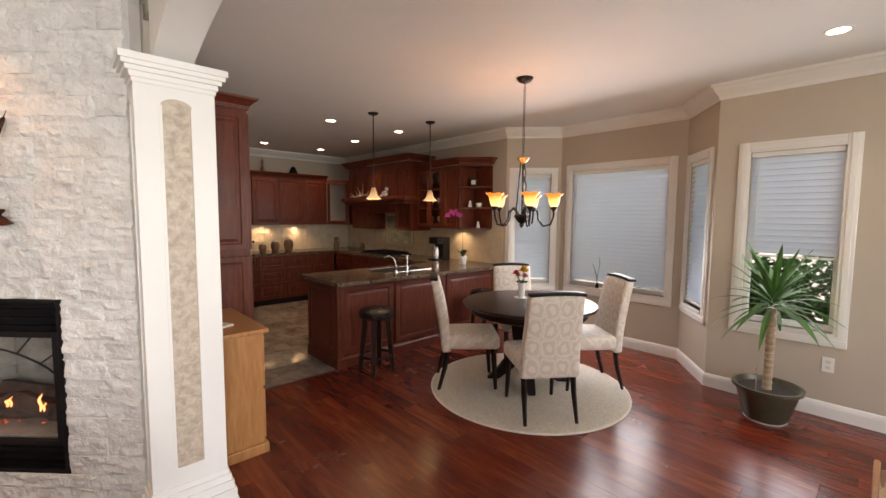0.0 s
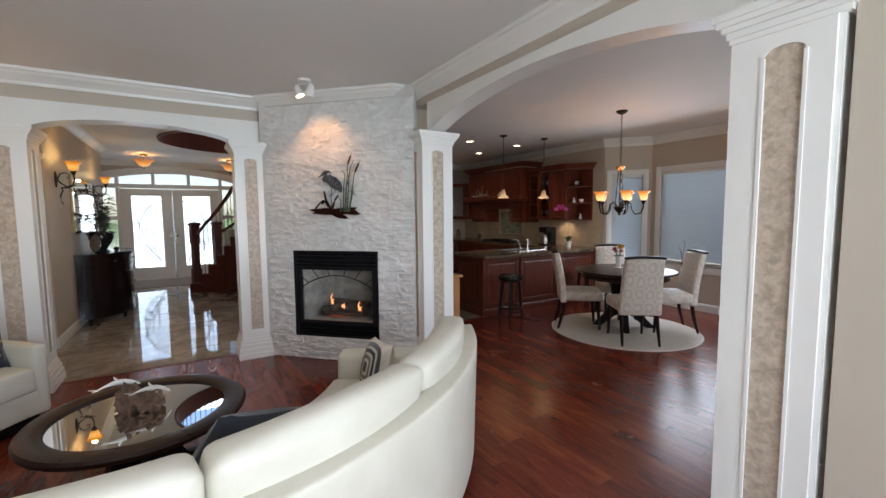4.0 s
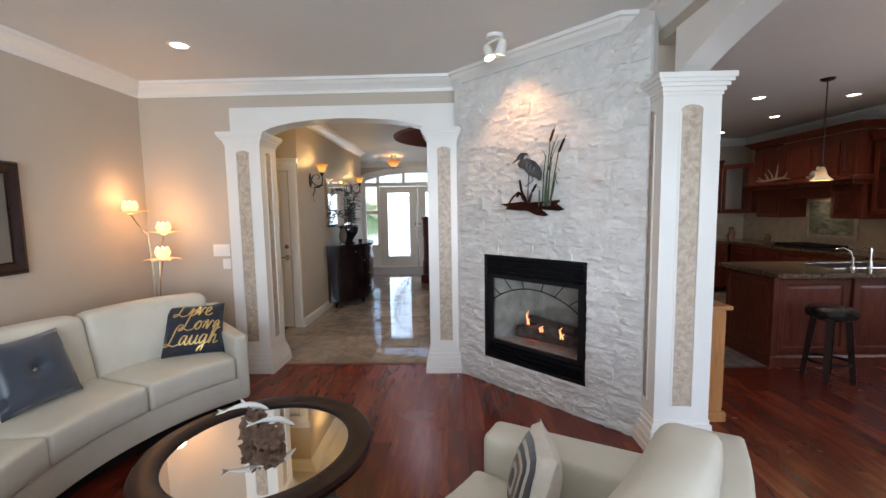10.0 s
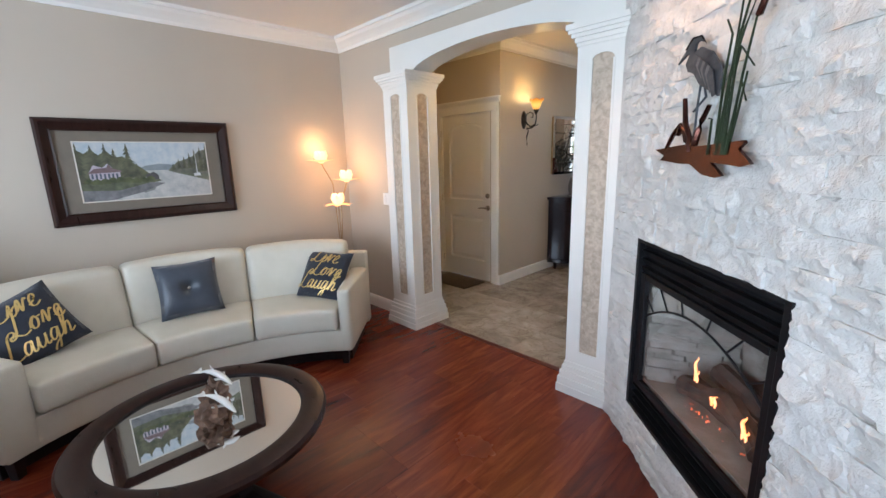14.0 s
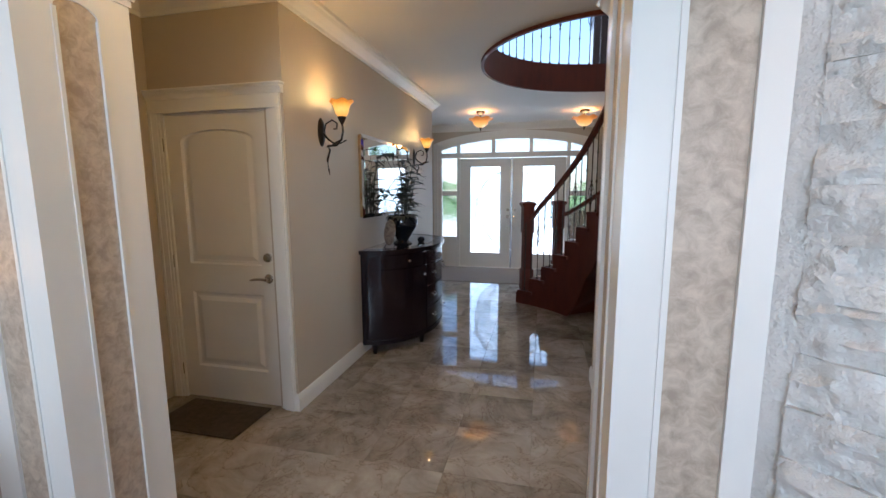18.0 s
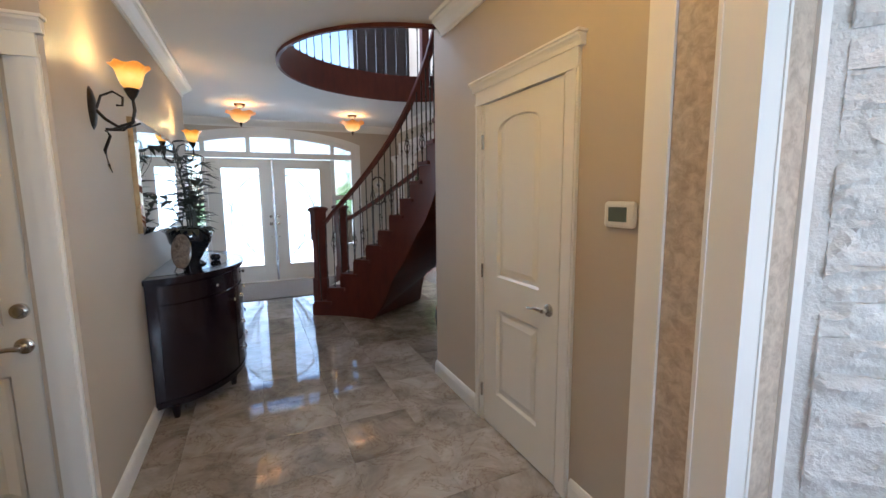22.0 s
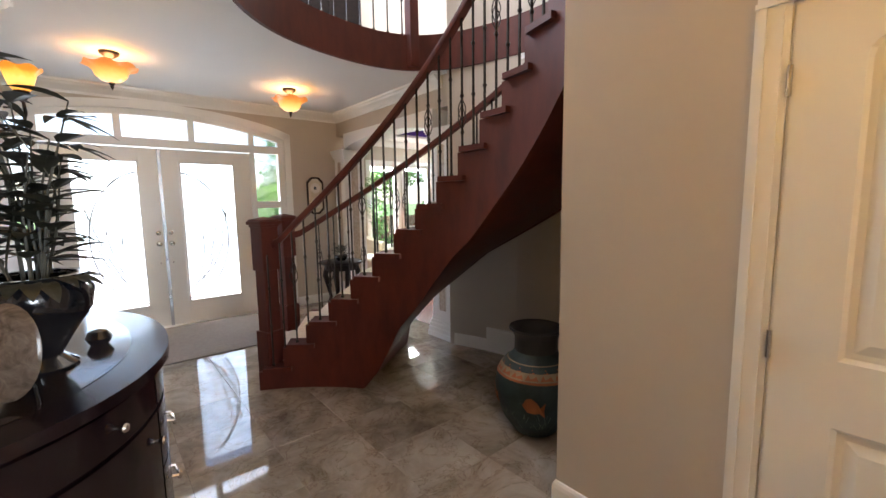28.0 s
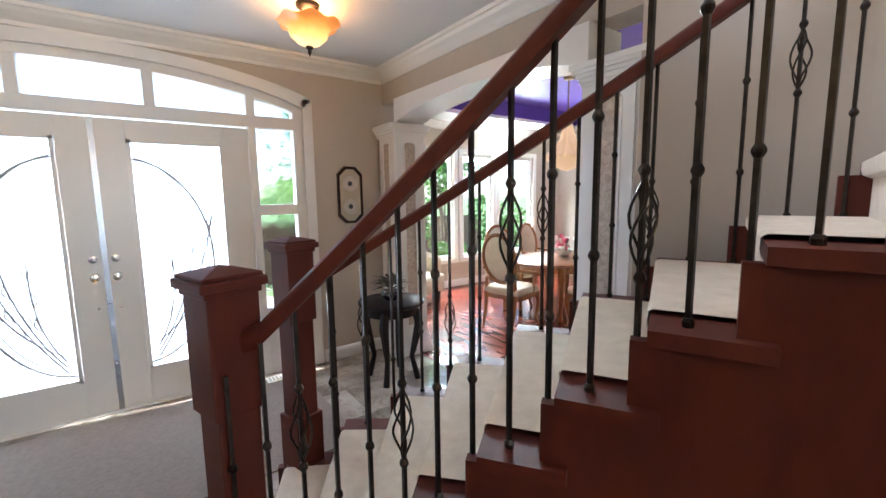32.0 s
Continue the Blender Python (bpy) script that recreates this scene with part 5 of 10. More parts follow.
for b in ((-pw, -ph, pw, -ph + 0.008), (-pw, ph - 0.008, pw, ph), (-pw, -ph, -pw + 0.008, ph), (pw - 0.008, -ph, pw, ph)):
    box(bm, 0.008, b[0], b[1], 0.0095, b[2], b[3])
part("inner_fillet", bm, M_LINEN, pic)


def flat(nm, col, col2=None, sc=18):
    return surface("print_" + nm, col, col2 or tuple(min(1, c * 1.35) for c in col), sc, 0.6, relief=0, space="Object")


def shape(nm, pts, col, lay, col2=None):
    bm = bmesh.new()
    bm.faces.new([bm.verts.new((0.0034 + lay * 0.0004, y, z)) for y, z in pts])
    part(nm, bm, flat(nm, col, col2), pic)


W_, T_ = pw, ph
shape("printed_sky", [(-W_, -0.02), (W_, -0.02), (W_, T_), (-W_, T_)], (0.38, 0.46, 0.54), 0, (0.58, 0.61, 0.62))
shape("printed_water", [(-W_, -T_), (W_, -T_), (W_, 0.0), (-W_, 0.0)], (0.34, 0.36, 0.37), 1, (0.58, 0.57, 0.55))
shape("printed_hill", [(-0.1, 0.0), (-0.02, 0.035), (0.08, 0.05), (0.16, 0.04), (W_, 0.045), (W_, 0.0)], (0.20, 0.23, 0.25), 2)
shape("printed_shore", [(0.13, -0.005), (0.2, 0.06), (0.27, 0.08), (0.33, 0.11), (W_, 0.15), (W_, -0.10), (0.3, -0.06), (0.2, -0.03)], (0.10, 0.12, 0.09), 3, (0.22, 0.22, 0.16))
shape("printed_bank", [(-W_, -0.15), (-0.2, -0.16), (-0.02, -0.10), (0.08, -0.08), (0.05, -0.06), (-0.1, -0.055), (-0.2, -0.01), (-W_, 0.02)], (0.05, 0.06, 0.04), 4, (0.16, 0.17, 0.10))
shape("printed_rock", [(-W_, -T_), (-0.28, -T_), (-0.05, -0.16), (0.1, -0.10), (0.0, -0.09), (-0.2, -0.14), (-W_, -0.13)], (0.10, 0.10, 0.11), 5, (0.24, 0.24, 0.25))
shape("printed_cottage", [(-0.36, -0.06), (-0.18, -0.06), (-0.18, 0.0), (-0.22, 0.02), (-0.245, 0.06), (-0.28, 0.03), (-0.33, 0.05), (-0.36, 0.0)], (0.38, 0.33, 0.40), 9.0, (0.50, 0.46, 0.52))
shape("printed_roof", [(-0.37, -0.012), (-0.33, 0.022), (-0.255, 0.03), (-0.245, 0.055), (-0.225, 0.025), (-0.17, 0.006), (-0.17, -0.004), (-0.28, -0.008)], (0.13, 0.085, 0.095), 9.2, (0.22, 0.15, 0.16))
for k in range(7):
    x = -0.35 + 0.024 * k
    shape("printed_porch_bay", [(x, -0.05), (x + 0.012, -0.05), (x + 0.012, -0.014), (x, -0.014)], (0.07, 0.08, 0.11), 9.3)
for k in range(9):
    x, z = -0.37 + 0.047 * k, -0.062 + 0.006 * math.sin(5 * k)
    shape("printed_bush", [(x - 0.03, z - 0.02), (x + 0.03, z - 0.024), (x + 0.026, z), (x + 0.008, z + 0.018), (x - 0.012, z + 0.014), (x - 0.028, z + 0.002)], (0.03, 0.045, 0.02), 9.4 + 0.05 * k, (0.14, 0.15, 0.07))
shape("printed_wood", [(-W_, -0.06), (-W_, 0.17), (-0.37, 0.13), (-0.33, 0.16), (-0.29, 0.12), (-0.24, 0.15), (-0.20, 0.10), (-0.15, 0.11), (-0.09, 0.06), (-0.04, 0.02), (0.03, -0.05)], (0.055, 0.065, 0.04), 6.2, (0.17, 0.165, 0.095))
shape("printed_far_wood", [(0.16, -0.02), (0.20, 0.05), (0.24, 0.06), (0.28, 0.09), (0.32, 0.10), (0.36, 0.14), (W_, 0.16), (W_, -0.05)], (0.09, 0.10, 0.085), 6.3, (0.20, 0.19, 0.15))
shape("printed_shed", [(-0.02, -0.075), (0.06, -0.07), (0.06, -0.035), (0.03, -0.012), (-0.02, -0.03)], (0.07, 0.065, 0.07), 9.6)
rngp = random.Random(8)
PINES = [(-0.41, -0.10, 0.21, 0.07), (-0.33, -0.02, 0.19, 0.085), (-0.25, -0.02, 0.205, 0.055), (-0.20, 0.0, 0.17, 0.06), (-0.12, -0.06, 0.205, 0.075), (-0.07, -0.07, 0.06, 0.05),
         (0.415, -0.03, 0.20, 0.06), (0.37, -0.03, 0.18, 0.045), (0.33, -0.01, 0.16, 0.04), (0.29, 0.0, 0.13, 0.035), (0.25, 0.0, 0.105, 0.03), (0.21, 0.0, 0.085, 0.025), (0.17, -0.01, 0.05, 0.025)]
for k, (x, b, t, w) in enumerate(PINES):
    t = min(t, T_ - 0.012)
    right, left = [], []
    n = 9
    for i in range(n):
        z = t - (t - b) * (i + 1) / (n + 0.5)
        for pts, s in ((right, 1), (left, -1)):
            e = max(-W_ + 0.001, min(W_ - 0.001, x + s * w * rngp.uniform(0.55, 1.15) * (i + 1.2) / n))
            pts.append((e, z - 0.004))
            pts.append((max(-W_, min(W_, x + s * w * 0.25 * (i + 1) / n)), z + 0.003))
    shape("printed_tree", [(x, t)] + right + left[::-1], (0.03, 0.042, 0.032), 7 + 0.12 * k, (0.15, 0.145, 0.085))
shape("printed_reflection", [(-0.08, -0.085), (0.06, -0.075), (0.02, -0.15), (-0.05, -0.17)], (0.16, 0.17, 0.17), 3.5, (0.34, 0.34, 0.33))
shape("printed_boat", [(0.31, -0.055), (0.36, -0.055), (0.355, -0.03), (0.338, -0.03), (0.336, 0.12), (0.333, 0.12), (0.332, -0.03), (0.31, -0.035)], (0.55, 0.56, 0.58), 9)

# switches
for x, z, w, h, n in ((-3.157, 1.165, 0.16, 0.115, 3), (-3.113, 1.035, 0.075, 0.10, 1)):
    sw = holder("light_switch", (x, 3.76, z), "white rocker switch plate on the wall", "light switch", "wall switches")
    part("plate", B(-w / 2, -0.008, -h / 2, w / 2, 0, h / 2, bev=0.003), M_TRIM, sw)
    for k in range(n):
        cx = (k - (n - 1) / 2) * 0.046
        part("rocker", B(cx - 0.016, -0.012, -0.033, cx + 0.016, -0.008, 0.033, bev=0.002), M_TRIM, sw)

# twin spot on the ceiling over the fireplace
M_LENS = glow("lit_lamp_lens", (1.0, 0.78, 0.50), 5.0)
tl = holder("twin_spot_light", (-0.63, 2.88, HL), "white ceiling fixture with two lit spots", "ceiling spot")
part("canopy", lathe(bmesh.new(), [(0.055, -0.022), (0.06, -0.012), (0.06, 0)], seg=20), M_TRIM, tl, smooth=True)
part("arm", tube(bmesh.new(), [(-0.05, 0.05, -0.04), (0, 0, -0.035), (0.05, -0.05, -0.04)], 0.006, 6), M_TRIM, tl)
for sx in (-1, 1):
    m = Matrix.Translation((0.055 * sx, -0.055 * sx, -0.05)) @ Matrix.Rotation(radians(14 * sx), 4, "X") @ Matrix.Rotation(radians(14 * sx), 4, "Y")
    bm = lathe(bmesh.new(), [(0.018, 0.0), (0.03, -0.02), (0.036, -0.075), (0.042, -0.10), (0.034, -0.09)], seg=16)
    bm.transform(m)
    hd = part("spot_head", bm, M_TRIM, tl, smooth=True)
    bm = lathe(bmesh.new(), [(0.0001, -0.092), (0.035, -0.092), (0.035, -0.088), (0.0001, -0.088)], seg=16)
    bm.transform(m)
    part("lens", bm, M_LENS, hd)
spot_lamp("fireplace_spot", (-0.60, 2.90, 2.58), (-0.38, 3.12, 1.55), 6.5, (1.0, 0.45, 0.17), 105, 0.06)


def downlight(x, y, watts, h=HL, tint=(1.0, 0.86, 0.70)):
    d = holder("recessed_downlight", (x, y, h), "lit white recessed ceiling downlight", "downlight", "recessed downlights")
    part("ring", lathe(bmesh.new(), [(0.055, -0.001), (0.058, -0.006), (0.075, -0.005), (0.078, 0.0), (0.055, -0.001)], seg=24), M_TRIM, d, smooth=True)
    part("lamp", lathe(bmesh.new(), [(0.0001, -0.003), (0.056, -0.003), (0.056, 0), (0.0001, 0)], seg=20), M_LENS, d)
    if watts:
        spot_lamp("downlight_beam", (x, y, h - 0.02), (x, y, 0), watts, tint, 110, 0.05)


downlight(-0.618, 0.93, 4)
downlight(-2.88, 2.90, 4)
downlight(-2.88, -0.2, 4)

# side table with magazines, and the big-leaved plant
stb = holder("side_table", (-2.78, 0.24, 0), "black round side table beside the sofa", "side table")
part("tabletop", lathe(bmesh.new(), [(0.17, 0.48), (0.18, 0.485), (0.18, 0.50), (0.17, 0.505), (0.0001, 0.505)], seg=40), M_BLACK, stb, smooth=True)
part("pedestal", lathe(bmesh.new(), [(0.14, 0), (0.13, 0.03), (0.06, 0.08), (0.05, 0.40), (0.12, 0.48)], seg=30), M_BLACK, stb, smooth=True)
for i, (c, rz) in enumerate((((0.20, 0.16, 0.14), 12), ((0.42, 0.30, 0.22), 20))):
    mg = thing("magazine", B(-0.09, -0.115, 0, 0.09, 0.115, 0.008, bev=0.002), surface("magazine_cover", c, tuple(min(1, k * 2.2) for k in c), 30, 0.35, space="Object"), "brown printed magazine lying on the side table", "magazine", "stacked magazines")
    mg.matrix_world = pose(-2.765 + 0.008 * i, 0.275, 0.505 + 0.009 * i, 0, 0, rz - 14)
M_LEAF = surface("deep_green_leaf", (0.006, 0.022, 0.009), (0.015, 0.052, 0.018), 10, 0.32, grain=60, relief=0.1)
M_STEM = surface("green_stem", (0.04, 0.08, 0.02), (0.09, 0.15, 0.04), 12, 0.5)
M_CLAY = surface("dark_planter", (0.03, 0.025, 0.02), (0.07, 0.055, 0.04), 8, 0.5)
mo = holder("monstera_plant", (-3.45, 0.36, 0), "tall monstera plant with split green leaves in a dark pot", "plant")
part("pot", lathe(bmesh.new(), [(0.13, 0), (0.17, 0.25), (0.18, 0.28), (0.165, 0.28), (0.15, 0.2), (0.0001, 0.2)], seg=28), M_CLAY, mo, smooth=True)


def split_leaf(bm, base, way, size):
    """A heart-shaped blade, whole along the rib and cut into fingers towards the rim."""
    way = Vector(way).normalized()
    side = way.cross(Vector((0, 0, 1))).normalized()
    up = side.cross(way).normalized()
    def P(u, v):
        return Vector(base) + way * (u * size) + side * (v * size) + up * (0.10 * size * math.sin(3 * u) - 0.30 * size * u * u - 0.45 * size * abs(v) ** 1.6)
    n = 6
    for s in (-1, 1):
        for k in range(n):
            u0, u1 = -0.14 + 1.06 * k / n, -0.14 + 1.06 * (k + 1) / n
            w0 = 0.52 * max(0.06, math.sin(math.pi * (0.14 + 0.82 * k / n))) ** 0.6
            w1 = 0.52 * max(0.06, math.sin(math.pi * (0.14 + 0.82 * (k + 1) / n))) ** 0.6
            deep = 0.62 if k % 2 else 0.5
            rows = []
            for f, cut in ((0.0, 0.0), (0.28, 0.0), (deep, 0.004), (0.80, 0.022), (1.0, 0.045)):
                lift = 0.16 * f * f
                rows.append([bm.verts.new(P(u0 + 0.05 + lift + cut, s * w0 * f)), bm.verts.new(P((u0 + u1) / 2 + 0.05 + lift, s * (w0 + w1) / 2 * f * (1.05 if f == 1.0 else 1.0))), bm.verts.new(P(u1 + 0.05 + lift - cut, s * w1 * f))])
            for q, r in zip(rows, rows[1:]):
                for j in (0, 1):
                    bm.faces.new((q[j], q[j + 1], r[j + 1], r[j]))
    bmesh.ops.remove_doubles(bm, verts=bm.verts, dist=0.002)
    return bm


rngm = random.Random(21)
for k in range(18):
    a = 2.399 * k
    h = 0.46 + 0.80 * (k / 17)
    r = rngm.uniform(0.10, 0.20) * (1.1 - 0.45 * k / 17)
    tip = Vector((r * math.cos(a), r * math.sin(a), h))
    part("stem", tube(bmesh.new(), [(0.03 * math.cos(a), 0.03 * math.sin(a), 0.2), (0.35 * tip.x, 0.35 * tip.y, h * 0.75), (0.8 * tip.x, 0.8 * tip.y, h + 0.03), tip], 0.007, 6), M_STEM, mo)
    part("split_leaf", split_leaf(bmesh.new(), tip, (math.cos(a) * 0.75, math.sin(a) * 0.75, -0.95 + 0.3 * k / 17), rngm.uniform(0.29, 0.38)), M_LEAF, mo, smooth=True)

# ---- doors and their casings ----
def casing(name, m, w, h, depth=0.02, trim=0.09, head=0.15):
    """White casing round an opening w wide and h high; m has x along the wall and -y towards the viewer."""
    c = holder(name, (0, 0, 0), "white moulded casing with a crown head", "door casing")
    c["kind"] = "structure"
    c.matrix_world = m
    for s in (-1, 1):
        x0 = s * w / 2
        bm = bmesh.new()
        for a, b, d in ((0, 0.018, 0.012), (0.018, 0.06, 0.018), (0.06, 0.08, 0.024), (0.08, trim, 0.017)):
            box(bm, x0 + s * a, -d, 0, x0 + s * b, 0, h)
        part("side_casing", bm, M_TRIM, c)
        part("jamb", B(x0 - s * 0.002, -0.004, 0, x0 - s * 0.02, 0.12, h), M_TRIM, c)
    part("top_jamb", B(-w / 2, 0.0, h - 0.012, w / 2, 0.12, h - 0.002), M_TRIM, c)
    W = w / 2 + trim
    bm = bmesh.new()
    for g, a, b, d in ((0.0, 0, 0.016, 0.026), (-0.004, 0.016, 0.088, 0.02), (0.032, head - 0.012, head, 0.054)):
        box(bm, -W - g, -d, h + a, W + g, 0, h + b)
    e = W + 0.022
    slab(bm, [(0, 0.088), (-0.026, 0.088), (-0.028, 0.094), (-0.032, 0.106), (-0.040, 0.118), (-0.048, 0.126), (-0.050, head - 0.013), (0, head - 0.013)], Matrix.Translation((e, 0, h)) @ Matrix.Rotation(radians(90), 4, "Z"), 2 * e)
    part("head_casing", bm, M_TRIM, c)
    return c


def panel_door(name, m, w, h, label, hinge_side, knob_side, bolt=True, st=0.125):
    """A moulded two-panel door with an arched upper panel; x along the door from its middle, -y towards the viewer."""
    d = holder(name, (0, 0, 0), label, "door")
    d["kind"] = "structure"
    d.matrix_world = m
    iw = w / 2 - st
    lo0, lo1, up0, up1 = 0.25, 0.81, 1.015, h - 0.145
    rise = 0.085
    n = 14
    top = [(iw * math.cos(math.pi * k / n), up1 - 0.045 + rise * math.sin(math.pi * k / n) ** 0.8) for k in range(n + 1)]
    bm = bmesh.new()
    I = Matrix.Identity(4)
    for s in (-1, 1):
        box(bm, s * iw, 0, 0.008, s * w / 2, 0.036, h)
    box(bm, -iw, 0, 0.008, iw, 0.036, lo0)
    box(bm, -iw, 0, lo1, iw, 0.036, up0)
    for k in range(n):
        a, b = top[k], top[k + 1]
        slab(bm, [(b[0], b[1]), (a[0], a[1]), (a[0], h), (b[0], h)], I, 0.036)
    bmesh.ops.remove_doubles(bm, verts=bm.verts, dist=1e-5)
    part("stile_and_rail", bm, M_DOOR, d)

    def raised(outline):
        cx = sum(p[0] for p in outline) / len(outline)
        cz = sum(p[1] for p in outline) / len(outline)
        hx = max(p[0] for p in outline) - cx
        hz = max(abs(p[1] - cz) for p in outline)
        bm = bmesh.new()
        rows = []
        for ins, y in ((0, 0.002), (0.012, 0.014), (0.03, 0.014), (0.062, 0.004)):
            rows.append([bm.verts.new((cx + (x - cx) * (1 - ins / hx), y, cz + (z - cz) * (1 - ins / hz))) for x, z in outline])
        for r in range(3):
            for i in range(len(outline)):
                j = (i + 1) % len(outline)
                bm.faces.new((rows[r][i], rows[r][j], rows[r + 1][j], rows[r + 1][i]))
        bm.faces.new(rows[-1])
        return bm
    part("lower_panel", raised([(-iw, lo0), (iw, lo0), (iw, lo1), (-iw, lo1)]), M_DOOR, d)
    part("upper_panel", raised([(-iw, up0), (iw, up0)] + top), M_DOOR, d)
    part("back_skin", B(-w / 2, 0.03, 0.008, w / 2, 0.034, h), M_DOOR, d)
    kx = knob_side * (w / 2 - 0.07)
    lever = bmesh.new()
    bm2 = lathe(lever, [(0.033, 0), (0.033, 0.006), (0.026, 0.012), (0.012, 0.014), (0.011, 0.045), (0.0001, 0.047)], seg=20)
    bm2.transform(Matrix.Rotation(radians(90), 4, "X"))
    tube(lever, [(0, -0.045, 0), (-knob_side * 0.03, -0.05, 0.004), (-knob_side * 0.08, -0.05, 0.0), (-knob_side * 0.115, -0.048, -0.008)], [0.011, 0.010, 0.009, 0.007], 8)
    lever.transform(Matrix.Translation((kx, 0, 0.93)))
    part("lever_handle", lever, M_CHROME, d, "brushed nickel lever handle", smooth=True)
    if bolt:
        bm = lathe(bmesh.new(), [(0.032, 0), (0.03, 0.012), (0.018, 0.016), (0.016, 0.022), (0.0001, 0.023)], seg=20)
        bm.transform(Matrix.Translation((kx, 0, 1.075)) @ Matrix.Rotation(radians(90), 4, "X"))
        part("deadbolt", bm, M_CHROME, d, smooth=True)
    for z in (0.22, 1.03, 1.84):
        part("hinge", lathe(bmesh.new(), [(0.0001, -0.046), (0.008, -0.045), (0.008, 0.045), (0.0001, 0.046)], (hinge_side * (w / 2 + 0.004), -0.010, z), 8), M_CHROME, d, "nickel hinge")
    return d


gm = Matrix.Translation((-3.46, 5.2, 0))
casing("door_casing_garage", gm, 0.85, 2.05)
panel_door("door_garage", gm @ Matrix.Translation((0, 0.012, 0)), 0.83, 2.04, "closed white two-panel door with nickel lever", -1, 1)
cm = Matrix.Translation((-0.89, 4.99, 0)) @ Matrix.Rotation(radians(-90), 4, "Z")
casing("door_casing_closet", cm, 0.75, 2.068)
panel_door("door_closet", cm @ Matrix.Translation((0, -0.010, 0)), 0.73, 2.058, "closed white two-panel closet door with nickel lever", -1, 1, bolt=False, st=0.158)
wall("wall_closet_inside", (-0.30, 4.0, 0, -0.25, 6.0, 2.3), (-0.77, 4.0, 0, -0.3, 4.05, 2.3), (-4.0, 5.9, 0, -3.07, 5.95, 2.3))
th = holder("thermostat", (-0.89, 4.265, 1.435), "white wall thermostat with grey screen", "thermostat")
part("case", B(-0.028, -0.076, -0.053, 0, 0.076, 0.053, bev=0.014), M_TRIM, th)
part("screen", B(-0.032, -0.045, -0.028, -0.03, 0.045, 0.03), surface("lcd_grey", (0.10, 0.13, 0.12), (0.14, 0.17, 0.16), 8, 0.2), th)
M_MATG = surface("brown_door_mat", (0.05, 0.038, 0.028), (0.10, 0.078, 0.058), 30, 0.95, grain=300, relief=0.8)
thing("door_mat", B(-3.77, 4.79, 0.0, -3.13, 5.17, 0.012, bev=0.004), M_MATG, "brown mat before the garage door", "mat")

# ---- entry doors ----
M_RIPPLE = bpy.data.materials.new("wavy_art_glass")
_nt2, _b2 = nodes_of(M_RIPPLE)
_b2.inputs["Transmission Weight"].default_value, _b2.inputs["Roughness"].default_value = 1.0, 0.05
_v = coords(_nt2, (1, 1, 2.2), space="World")
_n = noise_tex(_nt2, _v, 7, 2, 0.5, 1.5)
bump(_nt2, _b2, _n.outputs[0], 0.35, 0.02)
M_FROST = bpy.data.materials.new("frosted_glass")
_nt2, _b2 = nodes_of(M_FROST)
_b2.inputs["Transmission Weight"].default_value, _b2.inputs["Roughness"].default_value = 1.0, 0.35
M_LEAD = surface("lead_came", (0.36, 0.38, 0.39), (0.50, 0.52, 0.53), 20, 0.4, metal=0.3)
ent = holder("entry_door_unit", (FDM, FRONT, 0), "white arched entry frame with sidelights and transom lights", "door frame")
ent["kind"] = "structure"
DH, TB, HWD = 2.16, 2.27, 1.02        # door head, transom bottom, half width of the pair
OH = (FD1 - FD0) / 2


def arch_at(x, k=0.0):
    return front_arch(FDM + x, 2.36, 2.60) - k


def post(x, z0, z1, w=0.06):
    part("mullion", B(x - w / 2, 0.02, z0, x + w / 2, 0.12, z1, bev=0.004), M_TRIM, ent)


for s in (-1, 1):
    post(s * (HWD + 0.03), 0, TB)
    post(s * (OH - 0.045), 0, arch_at(s * (OH - 0.045)) - 0.0, 0.085)
part("head_rail", B(-OH + 0.05, 0.018, DH + 0.012, OH - 0.05, 0.122, TB, bev=0.004), M_TRIM, ent)
for x in (-1.05, -0.36, 0.36, 1.05):
    post(x, TB, arch_at(x, 0.05), 0.07)
n = 40
bm = bmesh.new()
pts = [(-OH + 0.01 + (2 * OH - 0.02) * i / n) for i in range(n + 1)]
for i in range(n):
    a, b = pts[i], pts[i + 1]
    slab(bm, [(a, arch_at(a, 0.075)), (b, arch_at(b, 0.075)), (b, arch_at(b)), (a, arch_at(a))], Matrix.Translation((0, 0.015, 0)), 0.11)
bmesh.ops.remove_doubles(bm, verts=bm.verts, dist=1e-5)
part("arched_head", bm, M_TRIM, ent)
bm = bmesh.new()
for i in range(n):
    a, b = pts[i], pts[i + 1]
    slab(bm, [(a * 1.0, arch_at(a) - 0.012), (b, arch_at(b) - 0.012), (b * 1.055, arch_at(b) + 0.075), (a * 1.055, arch_at(a) + 0.075)], Matrix.Translation((0, -0.02, 0)), 0.02)
part("arched_casing", bm, M_TRIM, ent)
for s in (-1, 1):
    part("side_casing", B(s * (OH - 0.01), -0.02, 0, s * (OH + 0.075), 0, 2.44), M_TRIM, ent)
    x0, x1 = s * (HWD + 0.06), s * (OH - 0.09)
    for z0, z1, nm in ((0.0, 0.52, "panel"), (0.60, 1.43, "pane"), (1.53, TB - 0.01, "pane")):
        if nm == "panel":
            part("kick_panel", B(x0, 0.04, z0, x1, 0.10, z1), M_TRIM, ent)
        else:
            g = part("pane", B(x0, 0.068, z0, x1, 0.072, z1), M_RIPPLE, ent)
            g.visible_shadow = False
    for z in (0.56, 1.48):
        part("cross_rail", B(x0 - 0.005, 0.025, z - 0.045, x1 + 0.005, 0.115, z + 0.045, bev=0.004), M_TRIM, ent)
